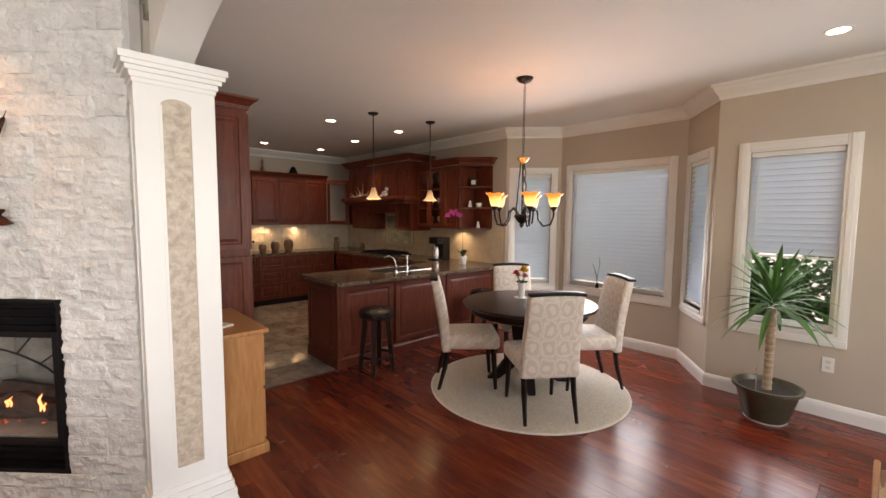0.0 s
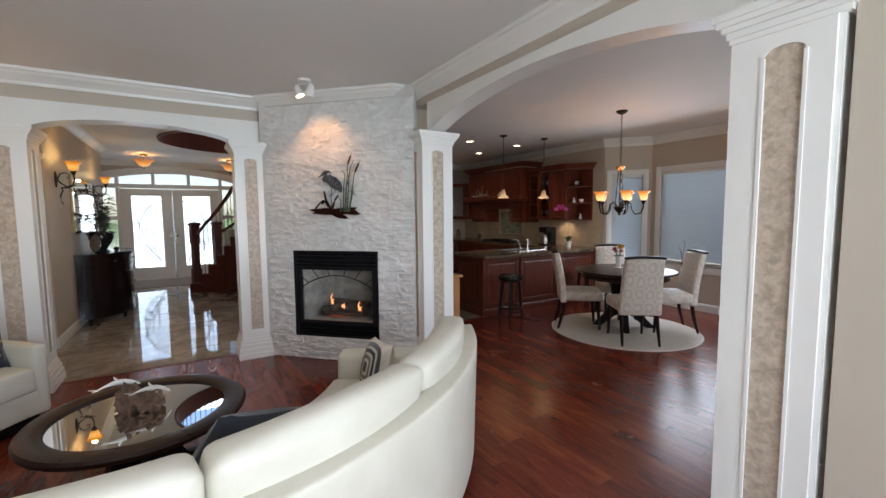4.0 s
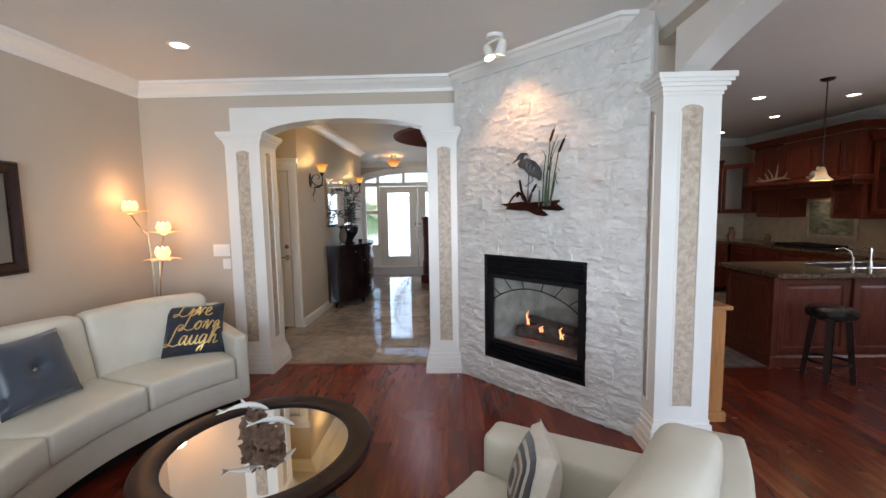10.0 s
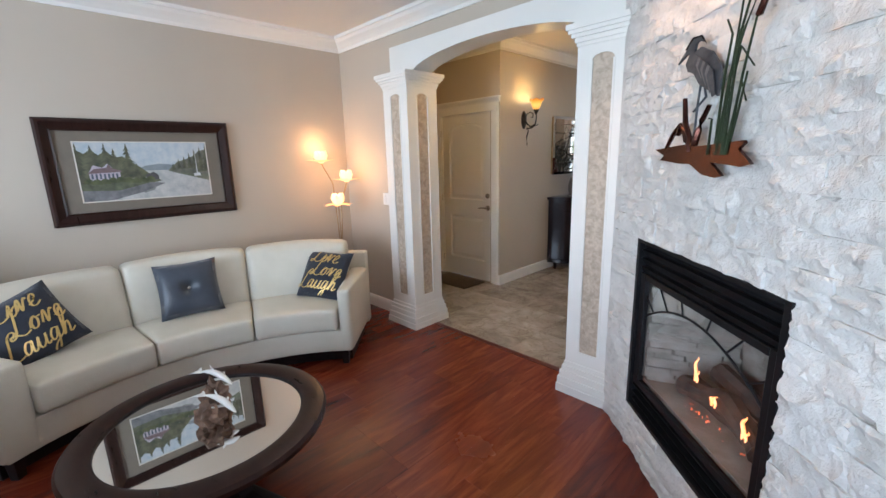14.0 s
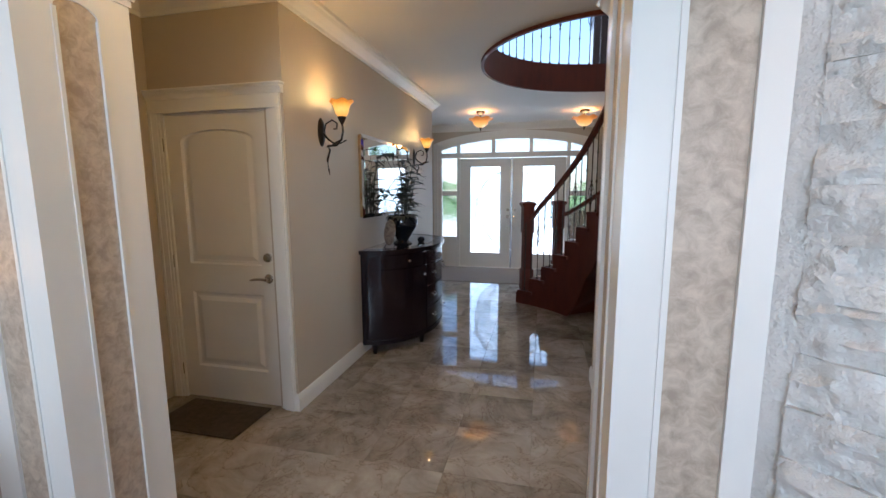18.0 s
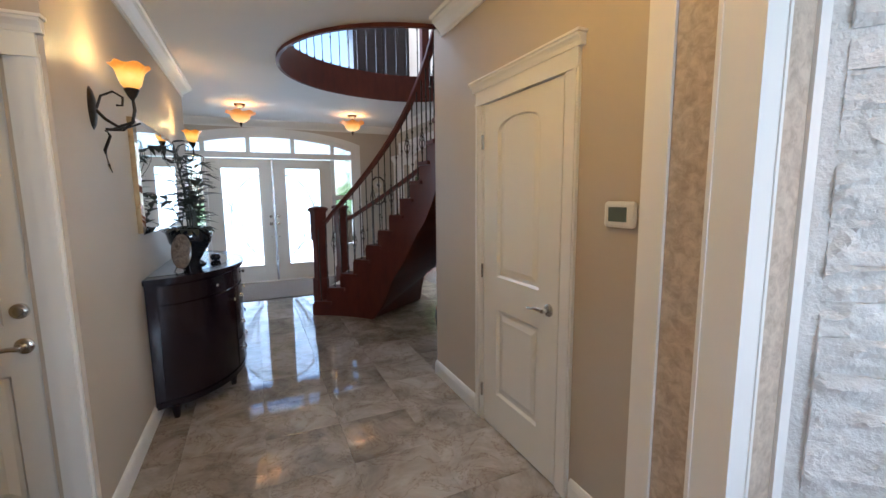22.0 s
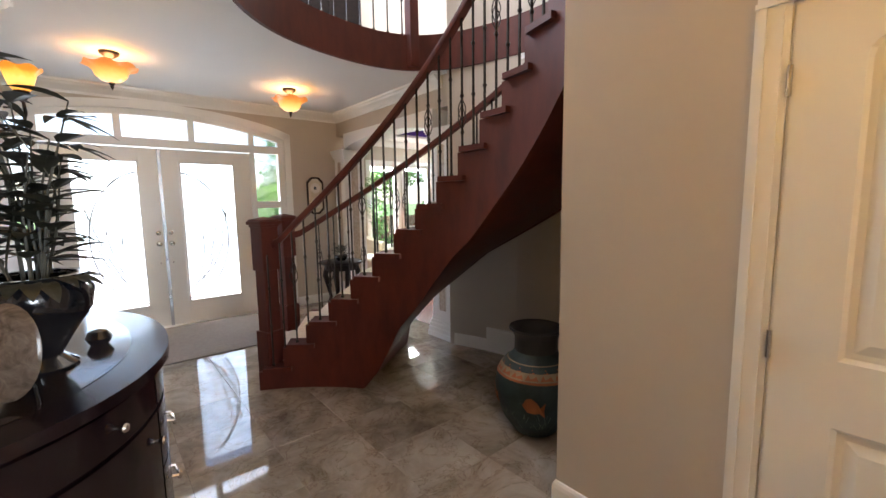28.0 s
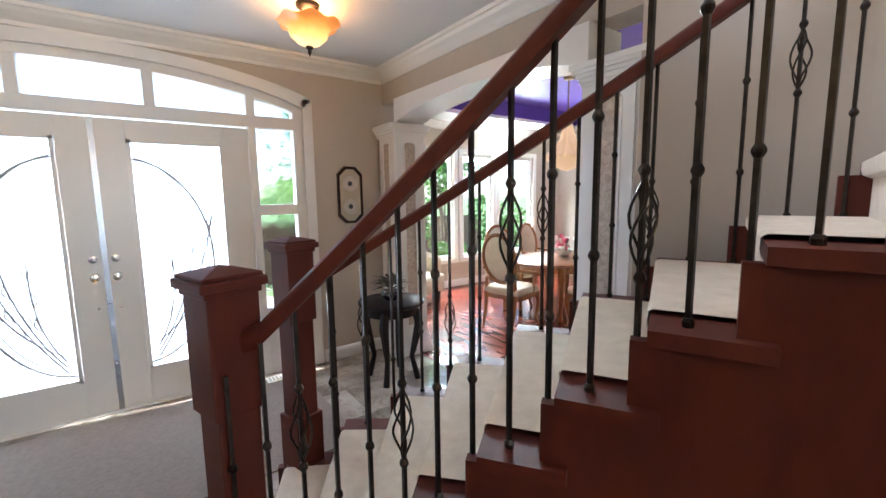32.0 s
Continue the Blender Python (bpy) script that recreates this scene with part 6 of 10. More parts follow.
for a, b in ((-OH + 0.09, -1.085), (-1.015, -0.395), (-0.325, 0.325), (0.395, 1.015), (1.085, OH - 0.09)):
    bm = bmesh.new()
    m = 8
    low, up = [], []
    for i in range(m + 1):
        x = a + (b - a) * i / m
        low.append((x, TB + 0.005))
        up.append((x, arch_at(x, 0.075)))
    slab(bm, low + up[::-1], Matrix.Translation((0, 0.068, 0)), 0.004)
    g = part("transom_pane", bm, M_RIPPLE, ent)
    g.visible_shadow = False
part("threshold", B(-HWD, 0.0, 0.0, HWD, 0.14, 0.012), M_DOOR, ent)


def entry_leaf(s):
    d = holder("entry_door", (FDM + s * (HWD / 2), FRONT + 0.045, 0), "closed white entry door with etched glass", "door", "entry doors")
    w = HWD / 2 - 0.004
    g0, g1, gz0, gz1 = -0.315, 0.315, 0.27, 2.02
    for a, b, nm in ((-w, g0, "stile"), (g1, w, "stile")):
        part(nm, B(a, 0, 0.012, b, 0.045, DH, bev=0.003), M_DOOR, d)
    part("top_rail", B(g0, 0, gz1, g1, 0.045, DH), M_DOOR, d)
    part("bottom_rail", B(g0, 0, 0.012, g1, 0.045, gz0), M_DOOR, d)
    bm = bmesh.new()
    for a, b, c, e in ((g0, gz0, g0 + 0.025, gz1), (g1 - 0.025, gz0, g1, gz1), (g0, gz0, g1, gz0 + 0.025), (g0, gz1 - 0.025, g1, gz1)):
        box(bm, a, -0.008, b, c, 0.0, e)
    part("glazing_bead", bm, M_DOOR, d)
    p = part("pane", B(g0, 0.02, gz0, g1, 0.024, gz1), M_GLASS, d)
    p.visible_shadow = False
    # etched garland: a sweeping circle and leafy sprays
    bm = bmesh.new()
    cx, cz, R = s * -0.33, 1.10, 0.52
    ring = []
    for i in range(41):
        a = radians(-95 + 190 * i / 40)
        x, z = cx + s * R * math.cos(a), cz + R * 1.50 * math.sin(a)
        if abs(x) < 0.30 and gz0 + 0.02 < z < gz1 - 0.02:
            ring.append((x, 0.016, z))
    if len(ring) > 2:
        tube(bm, ring, 0.009, 6)
        tube(bm, [(x - s * 0.035, y, z + 0.02) for x, y, z in ring if abs(x - s * 0.035) < 0.3], 0.005, 6)
    part("leaded_curve", bm, M_LEAD, d)
    bm = bmesh.new()
    for k, (hx, hz) in enumerate(((0.20, 1.45), (0.05, 1.25), (-0.10, 1.12), (0.12, 1.0))):
        st = Vector((-s * 0.24, 0.016, 0.36 + 0.04 * k))
        en = Vector((s * hx, 0.016, hz))
        mid = (st + en) / 2 + Vector((s * 0.09, 0, -0.08))
        path = [st * (1 - t) ** 2 + mid * 2 * t * (1 - t) + en * t * t for t in [i / 12 for i in range(13)]]
        tube(bm, path, 0.007, 5)
        for t in (5, 8, 11):
            p0 = path[t]
            dv = (path[t + 1] - path[t]).normalized()
            nv = Vector((-dv.z, 0, dv.x)) * (1 if (t + k) % 2 else -1)
            lf = [p0 + dv * 0.11 * q + nv * 0.028 * math.sin(math.pi * q) for q in [i / 8 for i in range(9)]]
            lb = [p0 + dv * 0.11 * q + nv * 0.004 for q in [i / 8 for i in range(9)]]
            tube(bm, lf + lb[::-1], 0.005, 4, closed=False)
    part("leaded_spray", bm, M_LEAD, d)
    rim = [(x, z) for x, y, z in ring] if s > 0 else [(x, z) for x, y, z in ring[::-1]]
    field = rim + [(-s * 0.305, rim[-1][1]), (-s * 0.305, rim[0][1])]
    part("etched_field", slab(bmesh.new(), field, Matrix.Translation((0, 0.026, 0)), 0.002), M_FROST, d).visible_shadow = False
    kx = -s * (w - 0.06)
    for z, r in ((1.16, 0.028), (1.03, 0.032)):
        bm = lathe(bmesh.new(), [(r, 0), (r * 0.9, 0.012), (r * 0.4, 0.02), (r * 0.4, 0.035), (r * 0.85, 0.045), (r * 0.8, 0.062), (0.0001, 0.066)] if z < 1.1 else [(r, 0), (r * 0.9, 0.014), (0.0001, 0.018)], seg=18)
        bm.transform(Matrix.Translation((kx, 0, z)) @ Matrix.Rotation(radians(90), 4, "X"))
        part("knob" if z < 1.1 else "deadbolt", bm, M_CHROME, d, smooth=True)
    bm = lathe(bmesh.new(), [(0.011, 0), (0.009, 0.006), (0.0001, 0.008)], seg=12)
    bm.transform(Matrix.Translation((kx, 0, 0.80)) @ Matrix.Rotation(radians(90), 4, "X"))
    part("peg", bm, M_CHROME, d)
    if s > 0:
        part("astragal", B(-w - 0.018, -0.010, 0.012, -w + 0.016, 0.0, DH), surface("aluminium_strip", (0.3, 0.31, 0.33), (0.4, 0.41, 0.43), 9, 0.3, metal=0.8), d, "grey weather strip")
    return d


entry_leaf(-1)
entry_leaf(1)
thing("entry_mat", B(-3.3, 9.58, 0, -0.62, 10.9, 0.012, bev=0.004), surface("taupe_entry_carpet", (0.20, 0.165, 0.14), (0.27, 0.225, 0.19), 40, 0.95, grain=300, relief=0.8), "large taupe mat inside the entry doors", "mat")

# ---- the curved stair ----
SS = (-2.369, 6.878)      # the middle of the flight's curve
R0, R1, STEP, RISE, NST = 1.729, 2.80, 6.294, 0.185, 15
A_FIRST = 62.65


def sp(r, deg, z):
    return (SC[0] + r * math.cos(radians(deg)), SC[1] + r * math.sin(radians(deg)), z)


def soffit_z(deg):
    tab = ((36.8, 0.0), (32.5, 0.16), (26, 0.53), (20, 0.74), (16, 0.90), (10, 1.11), (5, 1.235), (-2, 1.455), (-10, 1.69), (-18, 1.93), (-25, 2.14), (-40, 2.60))
    for (a, za), (b, zb) in zip(tab, tab[1:]):
        if b <= deg <= a:
            return za + (zb - za) * (a - deg) / (a - b)
    return 0.0 if deg > 36.8 else 2.60


def soffit_outer(deg):
    """The lower edge on the wall side, which rises sooner than the inner one."""
    tab = ((36.6, 0.0), (35.3, 0.35), (27.7, 0.633), (18.3, 1.007), (8.7, 1.265), (1.4, 1.465), (-12, 1.86))
    for (a, za), (b, zb) in zip(tab, tab[1:]):
        if b <= deg <= a:
            return za + (zb - za) * (a - deg) / (a - b)
    return 0.0 if deg > 36.6 else soffit_z(deg) + 0.04


stair = holder("curved_staircase", (SS[0], SS[1], 0), "curved dark cherry staircase with cream carpet runner and iron balusters", "staircase")


def lp(r, deg, z):
    return Vector((r * math.cos(radians(deg)), r * math.sin(radians(deg)), z))


def stringer(r, th, name, low):
    """A curved side board: saw-tooth above, a sweeping lower edge."""
    bm = bmesh.new()
    m = 8
    for k in range(NST):
        for i in range(m):
            a0 = A_FIRST + 2.2 - STEP * (k + i / m)
            a1 = A_FIRST + 2.2 - STEP * (k + (i + 1) / m)
            zt = RISE * (k + 1) - 0.035
            lo0, lo1 = low(a0), low(a1)
            v = [bm.verts.new(lp(q, a, z)) for q in (r, r + th) for a, z in ((a0, min(lo0, zt)), (a1, min(lo1, zt)), (a1, zt), (a0, zt))]
            for f in ((0, 1, 2, 3), (7, 6, 5, 4), (0, 4, 5, 1), (3, 2, 6, 7)):
                bm.faces.new([v[j] for j in f])
            if i == 0:
                bm.faces.new([v[j] for j in (0, 3, 7, 4)])
    bmesh.ops.remove_doubles(bm, verts=bm.verts, dist=0.0005)
    return part(name, bm, M_STAIR, stair)


stringer(R0, 0.035, "inner_stringer", soffit_z)
stringer(R1 - 0.035, 0.035, "outer_stringer", soffit_outer)
bm = bmesh.new()
seg = 60
prev = None
for i in range(seg + 1):
    d = 36.6 - (36.6 + 31) * i / seg
    zi, zo = soffit_z(d) + 0.012, soffit_outer(d) + 0.012
    row = [bm.verts.new(lp(R0 + 0.02 + (R1 - R0 - 0.04) * j / 4, d, zi + (zo - zi) * j / 4)) for j in range(5)]
    if prev:
        for j in range(4):
            bm.faces.new((prev[j], prev[j + 1], row[j + 1], row[j]))
    prev = row
part("soffit", bm, M_STAIR, stair, smooth=True)
for k in range(NST):
    a0, a1 = A_FIRST - STEP * k, A_FIRST - STEP * (k + 1)
    z = RISE * (k + 1)
    nose = 1.05
    t = part("tread", prism(bmesh.new(), [(r * math.cos(radians(a)), r * math.sin(radians(a))) for r, a in [(R0 - 0.03, a0 + nose), ((R0 + R1) / 2, a0 + nose), (R1 + 0.02, a0 + nose), (R1 + 0.02, a1), ((R0 + R1) / 2, a1), (R0 - 0.03, a1)]], z - 0.035, z), M_STAIR, stair)
    part("riser", prism(bmesh.new(), [(r * math.cos(radians(a)), r * math.sin(radians(a))) for r, a in [(R0, a0 + 0.3), (R1, a0 + 0.3), (R1, a0 - 0.2), (R0, a0 - 0.2)]], z - RISE, z - 0.035), M_STAIR, stair)
    bm = bmesh.new()
    c0, c1 = R0 + 0.11, R1 - 0.11
    cols = []
    prof = [(a1 - 0.2, z + 0.012), (a0 + nose - 0.2, z + 0.012), (a0 + nose + 0.12, z + 0.004), (a0 + nose + 0.15, z - 0.02), (a0 + nose, z - 0.04), (a0 + 0.55, z - 0.05), (a0 + 0.55, z - RISE + 0.012)]
    for j in range(5):
        r = c0 + (c1 - c0) * j / 4
        cols.append([bm.verts.new(lp(r, a, zz)) for a, zz in prof])
    for j in range(4):
        for i in range(len(prof) - 1):
            bm.faces.new((cols[j][i], cols[j][i + 1], cols[j + 1][i + 1], cols[j + 1][i]))
    part("carpet_runner", bm, M_CARPET, stair, "cream carpet", smooth=True)


def newel(deg, r, h, label=""):
    x, y, _ = lp(r, deg, 0)
    m = Matrix.Translation((x, y, 0)) @ Matrix.Rotation(radians(deg - 45), 4, "Z")
    w = 0.069

    def piece(name, rows, par, spire=False):
        bm = bmesh.new()
        for g, a, b in rows:
            box(bm, -w - g, -w - g, a, w + g, w + g, b, bev=0.004)
        if spire:
            v = [bm.verts.new((sx * (w + 0.014), sy * (w + 0.014), h - 0.01)) for sx, sy in ((-1, -1), (1, -1), (1, 1), (-1, 1))]
            tpv = bm.verts.new((0, 0, h + 0.012))
            for i in range(4):
                bm.faces.new((v[i], v[(i + 1) % 4], tpv))
        bm.transform(m)
        return part(name, bm, M_STAIR, par)

    n = piece("newel_post", [(-0.008, 0.0, h - 0.06)], stair)
    piece("base_block", [(0.008, 0.0, 0.46)], n)
    piece("top_block", [(0.005, h - 0.42, h - 0.05)], n)
    piece("cap", [(0.012, h - 0.07, h - 0.05), (0.026, h - 0.05, h - 0.022), (0.016, h - 0.022, h - 0.01)], n, True)
    return n


newel(62.25, 1.86, 1.38)
newel(62.0, R1 - 0.04, 1.38)


def rail_path(r, a_from, a_to, n=40):
    out = []
    for i in range(n + 1):
        a = a_from + (a_to - a_from) * i / n
        z = max(1.16 if r < 2.4 else 1.16, RISE * ((A_FIRST - a) / STEP + 1) + 0.89)
        out.append(lp(r + (0.1 * max(0.0, (a - 55) / 6) if r < 2.2 else 0.0), a, z))
    return out


def handrail(r, a_from, a_to, name):
    pts = rail_path(r, a_from, a_to)
    prof = [(-0.03, -0.03), (0.03, -0.03), (0.034, 0.0), (0.03, 0.022), (0.016, 0.034), (-0.016, 0.034), (-0.03, 0.022), (-0.034, 0.0)]
    bm = bmesh.new()
    rings = []
    for i, p in enumerate(pts):
        out = Vector((p.x, p.y, 0)).normalized()
        rings.append([bm.verts.new(p + out * a + Vector((0, 0, b))) for a, b in prof])
    for i in range(len(pts) - 1):
        for j in range(8):
            l = (j + 1) % 8
            bm.faces.new((rings[i][j], rings[i][l], rings[i + 1][l], rings[i + 1][j]))
    bm.faces.new(rings[0])
    bm.faces.new(rings[-1][::-1])
    part(name, bm, M_STAIR, stair, smooth=True)


handrail(R0 + 0.03, 61.0, -28, "handrail")
handrail(R1 - 0.035, 61.0, -28, "handrail")


def iron_mesh(name, bm):
    me = bpy.data.meshes.new(name)
    bm.to_mesh(me)
    bm.free()
    me.materials.append(M_IRON)
    return me


SHAFT = 0.0056
KNUCKLE = iron_mesh("knuckle", lathe(bmesh.new(), [(0.007, -0.014), (0.010, -0.010), (0.0135, -0.003), (0.0135, 0.003), (0.010, 0.010), (0.007, 0.014)], seg=8))
SHOE = iron_mesh("shoe", lathe(bmesh.new(), [(0.012, 0), (0.013, 0.012), (0.009, 0.02)], seg=8))
HB = 0.105
WIRES = []
for q in range(4):
    a0 = math.pi / 2 * q
    WIRES.append(iron_mesh("basket_wire", tube(bmesh.new(), [(0.030 * math.sin(math.pi * t) * math.cos(a0 + math.pi * t), 0.030 * math.sin(math.pi * t) * math.sin(a0 + math.pi * t), -HB + 2 * HB * t) for t in [i / 10 for i in range(11)]], 0.0035, 5)))
cache = {}


def baluster(parent, at, h, kind):
    """An iron baluster: plain with two knuckles, or with a basket of four wires."""
    h = round(h, 2)
    if h not in cache:
        cache[h] = iron_mesh("baluster", box(bmesh.new(), -SHAFT, -SHAFT, 0, SHAFT, SHAFT, h))
    o = new("baluster", cache[h])
    o.parent = parent
    o.location = at
    zc = h * (0.40 if kind == 1 else 0.62)
    bits = [("shoe", SHOE, 0.0)]
    if kind:
        bits += [("knuckle", KNUCKLE, zc - HB - 0.012), ("knuckle", KNUCKLE, zc + HB + 0.012)]
        bits += [("basket_wire", w, zc) for w in WIRES]
    else:
        bits += [("knuckle", KNUCKLE, h * 0.36), ("knuckle", KNUCKLE, h * 0.70)]
    for nm, me, z in bits:
        c = new(nm, me)
        c.parent = o
        c.location = (0, 0, z)
    return o


for r in (R0 + 0.035, R1 - 0.035):
    cnt = 0
    for k in range(14):
        for f in (0.22, 0.72):
            a = A_FIRST - STEP * (k + f)
            z = RISE * (k + 1)
            top = RISE * ((A_FIRST - a) / STEP + 1) + 0.89 - 0.025
            kind = (1 if (cnt // 3) % 2 else 2) if cnt % 3 == 2 else 0
            cnt += 1
            if a < -28:
                continue
            baluster(stair, lp(r, a, z), top - z, kind)

# upper railing round the opening
ur = holder("upper_railing", (WC.x, WC.y, 3.10), "dark cherry and iron railing round the stair opening", "railing")
bm = bmesh.new()
pts = [Vector((*well_pt(a, -0.02), 3.98)) - Vector((WC.x, WC.y, 3.10)) for a in range(60, 268, 4)]
tube(bm, pts, 0.032, 8)
part("handrail", bm, M_STAIR, ur, smooth=True)
for i, a in enumerate(range(62, 266, 6)):
    x, y = well_pt(a, -0.02)
    baluster(ur, (x - WC.x, y - WC.y, 0), 0.86, 2 if i % 3 == 2 else 0)
x, y = well_pt(58, -0.02)
part("newel_post", B(x - WC.x - 0.05, y - WC.y - 0.05, -0.3, x - WC.x + 0.05, y - WC.y + 0.05, 1.0, bev=0.006), M_STAIR, ur)
# upstairs: a dark cabinet and a pale door beyond the railing
uc = holder("upper_cabinet", (-0.1, 10.4, 3.08), "dark tall cabinet on the upper landing", "cabinet")
part("body", B(-0.5, -0.25, 0, 0.5, 0.25, 1.5, bev=0.008), M_ESPRESSO, uc)
for s in (-1, 1):
    part("door", B(s * 0.02, -0.268, 0.08, s * 0.48, -0.25, 1.42, bev=0.006), M_ESPRESSO, uc)

# ---- hall furniture ----
M_CONSOLE = surface("black_cherry_lacquer", (0.008, 0.004, 0.006), (0.014, 0.007, 0.009), 4, 0.20, stretch=(2, 2, 5), grain=30, relief=0.02, coat=0.12, spec=0.3)
con = holder("demilune_console", (-2.925, 7.045, 0), "half-round black cherry console cabinet with drawers", "console cabinet")


def bow(t, d, hw, lift=0.0):
    """A bowed front: t from -1 to 1 along the wall, d deep in the middle."""
    return (d * max(0.0, 1 - abs(t) ** 2.2) ** 0.55 + lift, t * hw)


def bow_prism(hw, d, z0, z1, t0=-1, t1=1, n=28, flush=0.0):
    pts = [bow(t0 + (t1 - t0) * i / n, d, hw) for i in range(n + 1)]
    pts = [(max(0.002, x + flush), y) for x, y in pts]
    return prism(bmesh.new(), [(0.0, pts[0][1])] + pts + [(0.0, pts[-1][1])], z0, z1)


part("body", bow_prism(0.78, 0.53, 0.10, 0.95), M_CONSOLE, con, smooth=True)
part("top", bow_prism(0.815, 0.575, 0.95, 0.985), M_CONSOLE, con, smooth=True)
bm = bow_prism(0.69, 0.46, 0.985, 0.987)
part("top_inlay", bm, surface("black_gloss_inlay", (0.010, 0.008, 0.010), (0.022, 0.018, 0.02), 6, 0.08, coat=0.6), con)
part("plinth", bow_prism(0.795, 0.545, 0.085, 0.125), M_CONSOLE, con, smooth=True)
for t in (-0.97, -0.45, 0.45, 0.97):
    x, y = bow(t, 0.50, 0.78)
    part("foot", lathe(bmesh.new(), [(0.018, 0), (0.03, 0.09)], (max(0.03, x), y, 0), 10), M_CONSOLE, con)


def bow_shell(z0, z1, t0, t1, lift=0.012, n=12):
    bm = bmesh.new()
    a = [bow(t0 + (t1 - t0) * i / n, 0.53, 0.78) for i in range(n + 1)]
    for i in range(n):
        q = []
        for z in (z0, z1):
            for l in (0.0, lift):
                for p in (a[i], a[i + 1]):
                    k = 1 + l / max(0.2, math.hypot(p[0], p[1]))
                    q.append(bm.verts.new((p[0] * k + l * 0.3, p[1] * k, z)))
        for f in ((2, 3, 7, 6), (0, 1, 3, 2), (4, 6, 7, 5)):
            bm.faces.new([q[j] for j in f])
    bmesh.ops.remove_doubles(bm, verts=bm.verts, dist=0.0005)
    return bm


KN = [(0.006, 0), (0.006, 0.012), (0.012, 0.018), (0.014, 0.026), (0.010, 0.032), (0.0001, 0.034)]


def console_knob(t, z, par):
    x, y = bow(t, 0.53, 0.78)
    x2, y2 = bow(t + 0.02, 0.53, 0.78)
    nrm = math.atan2(-(x2 - x), (y2 - y))
    bm = lathe(bmesh.new(), KN, seg=12)
    bm.transform(Matrix.Translation((x + 0.013 * math.cos(nrm), y + 0.013 * math.sin(nrm), z)) @ Matrix.Rotation(nrm, 4, "Z") @ Matrix.Rotation(radians(90), 4, "Y"))
    part("knob", bm, M_CHROME, par, "nickel knob", smooth=True)


for t0, t1 in ((-0.99, -0.42), (-0.40, 0.40), (0.42, 0.99)):
    dr = part("drawer", bow_shell(0.81, 0.93, t0, t1), M_CONSOLE, con, smooth=True)
    console_knob((t0 + t1) / 2 if abs(t0 + t1) < 0.1 else (t0 + t1) / 2, 0.87, dr)
for t0, t1, kt in ((-0.99, -0.42, -0.48), (0.42, 0.99, 0.48)):
    dr = part("cupboard_door", bow_shell(0.14, 0.795, t0, t1), M_CONSOLE, con, smooth=True)
    console_knob(kt, 0.71, dr)
for i in range(3):
    dr = part("drawer", bow_shell(0.14 + 0.22 * i, 0.35 + 0.22 * i, -0.40, 0.40), M_CONSOLE, con, smooth=True)
    for t in (-0.25, 0.25):
        x, y = bow(t, 0.545, 0.78)
        z = 0.265 + 0.22 * i
        part("bail_pull", tube(bmesh.new(), [(x, y - 0.04, z), (x + 0.02, y - 0.04, z - 0.004), (x + 0.026, y - 0.03, z - 0.022), (x + 0.026, y + 0.03, z - 0.022), (x + 0.02, y + 0.04, z - 0.004), (x, y + 0.04, z)], 0.005, 6), M_CHROME, dr, "nickel bail pull", smooth=True)

# things on the console
M_VASE = surface("black_glazed_vase", (0.006, 0.007, 0.010), (0.018, 0.02, 0.026), 5, 0.12, coat=0.4)
M_DARKLEAF = surface("dark_bronze_leaf", (0.024, 0.026, 0.020), (0.085, 0.085, 0.06), 14, 0.5)
vs = holder("dark_arrangement", (-2.71, 6.84, 0.985), "black vase holding a dark silk leaf arrangement", "flower arrangement")
vs.scale = (1.1, 1.1, 0.84)
part("vase", lathe(bmesh.new(), [(0.085, 0), (0.09, 0.012), (0.055, 0.05), (0.085, 0.12), (0.135, 0.22), (0.145, 0.30), (0.125, 0.345), (0.135, 0.36), (0.11, 0.36), (0.10, 0.33), (0.0001, 0.32)], seg=32), M_VASE, vs, smooth=True)
rng = random.Random(4)
for k in range(14):
    a = rng.uniform(0, 6.28)
    h = rng.uniform(0.3, 0.86)
    lean = rng.uniform(0.03, 0.16)
    pts = [Vector((0.04 * math.cos(a), 0.04 * math.sin(a), 0.33)), Vector((lean * 0.6 * math.cos(a), lean * 0.6 * math.sin(a), 0.33 + h * 0.5)), Vector((lean * math.cos(a + 0.4), lean * math.sin(a + 0.4), 0.33 + h))]
    st = part("stem", tube(bmesh.new(), pts, [0.005, 0.004, 0.002], 5), M_DARKLEAF, vs)
    for j in range(8):
        t = 0.2 + 0.8 * j / 7
        p = pts[0].lerp(pts[1], t * 2) if t < 0.5 else pts[1].lerp(pts[2], t * 2 - 1)
        b = a + 2.4 * j + rng.uniform(-0.4, 0.4)
        sub("leaf", leaf(bmesh.new(), p, (math.cos(b), math.sin(b), rng.uniform(0.1, 0.7)), rng.uniform(0.11, 0.19), rng.uniform(0.045, 0.065), 0.25, 0.3), M_DARKLEAF, st)
for k in range(9):
    a = rng.uniform(0, 6.28)
    c = Vector((0.12 * math.cos(a), 0.12 * math.sin(a), 0.42 + 0.085 * k))
    bm = bmesh.new()
    for j in range(9):
        b = a + rng.uniform(-1.2, 1.2)
        leaf(bm, c, (math.cos(b), math.sin(b), rng.uniform(-0.25, 0.5)), rng.uniform(0.09, 0.16), 0.028, 0.35, 0.15)
    part("spiky_flower", bm, M_DARKLEAF, vs)
bm = bmesh.new()
for k in range(26):
    a = 2 * math.pi * k / 26
    leaf(bm, (0.09 * math.cos(a), 0.09 * math.sin(a), 0.35), (math.cos(a), math.sin(a), rng.uniform(-0.1, 0.4)), rng.uniform(0.07, 0.13), 0.045, 0.5, 0.2)
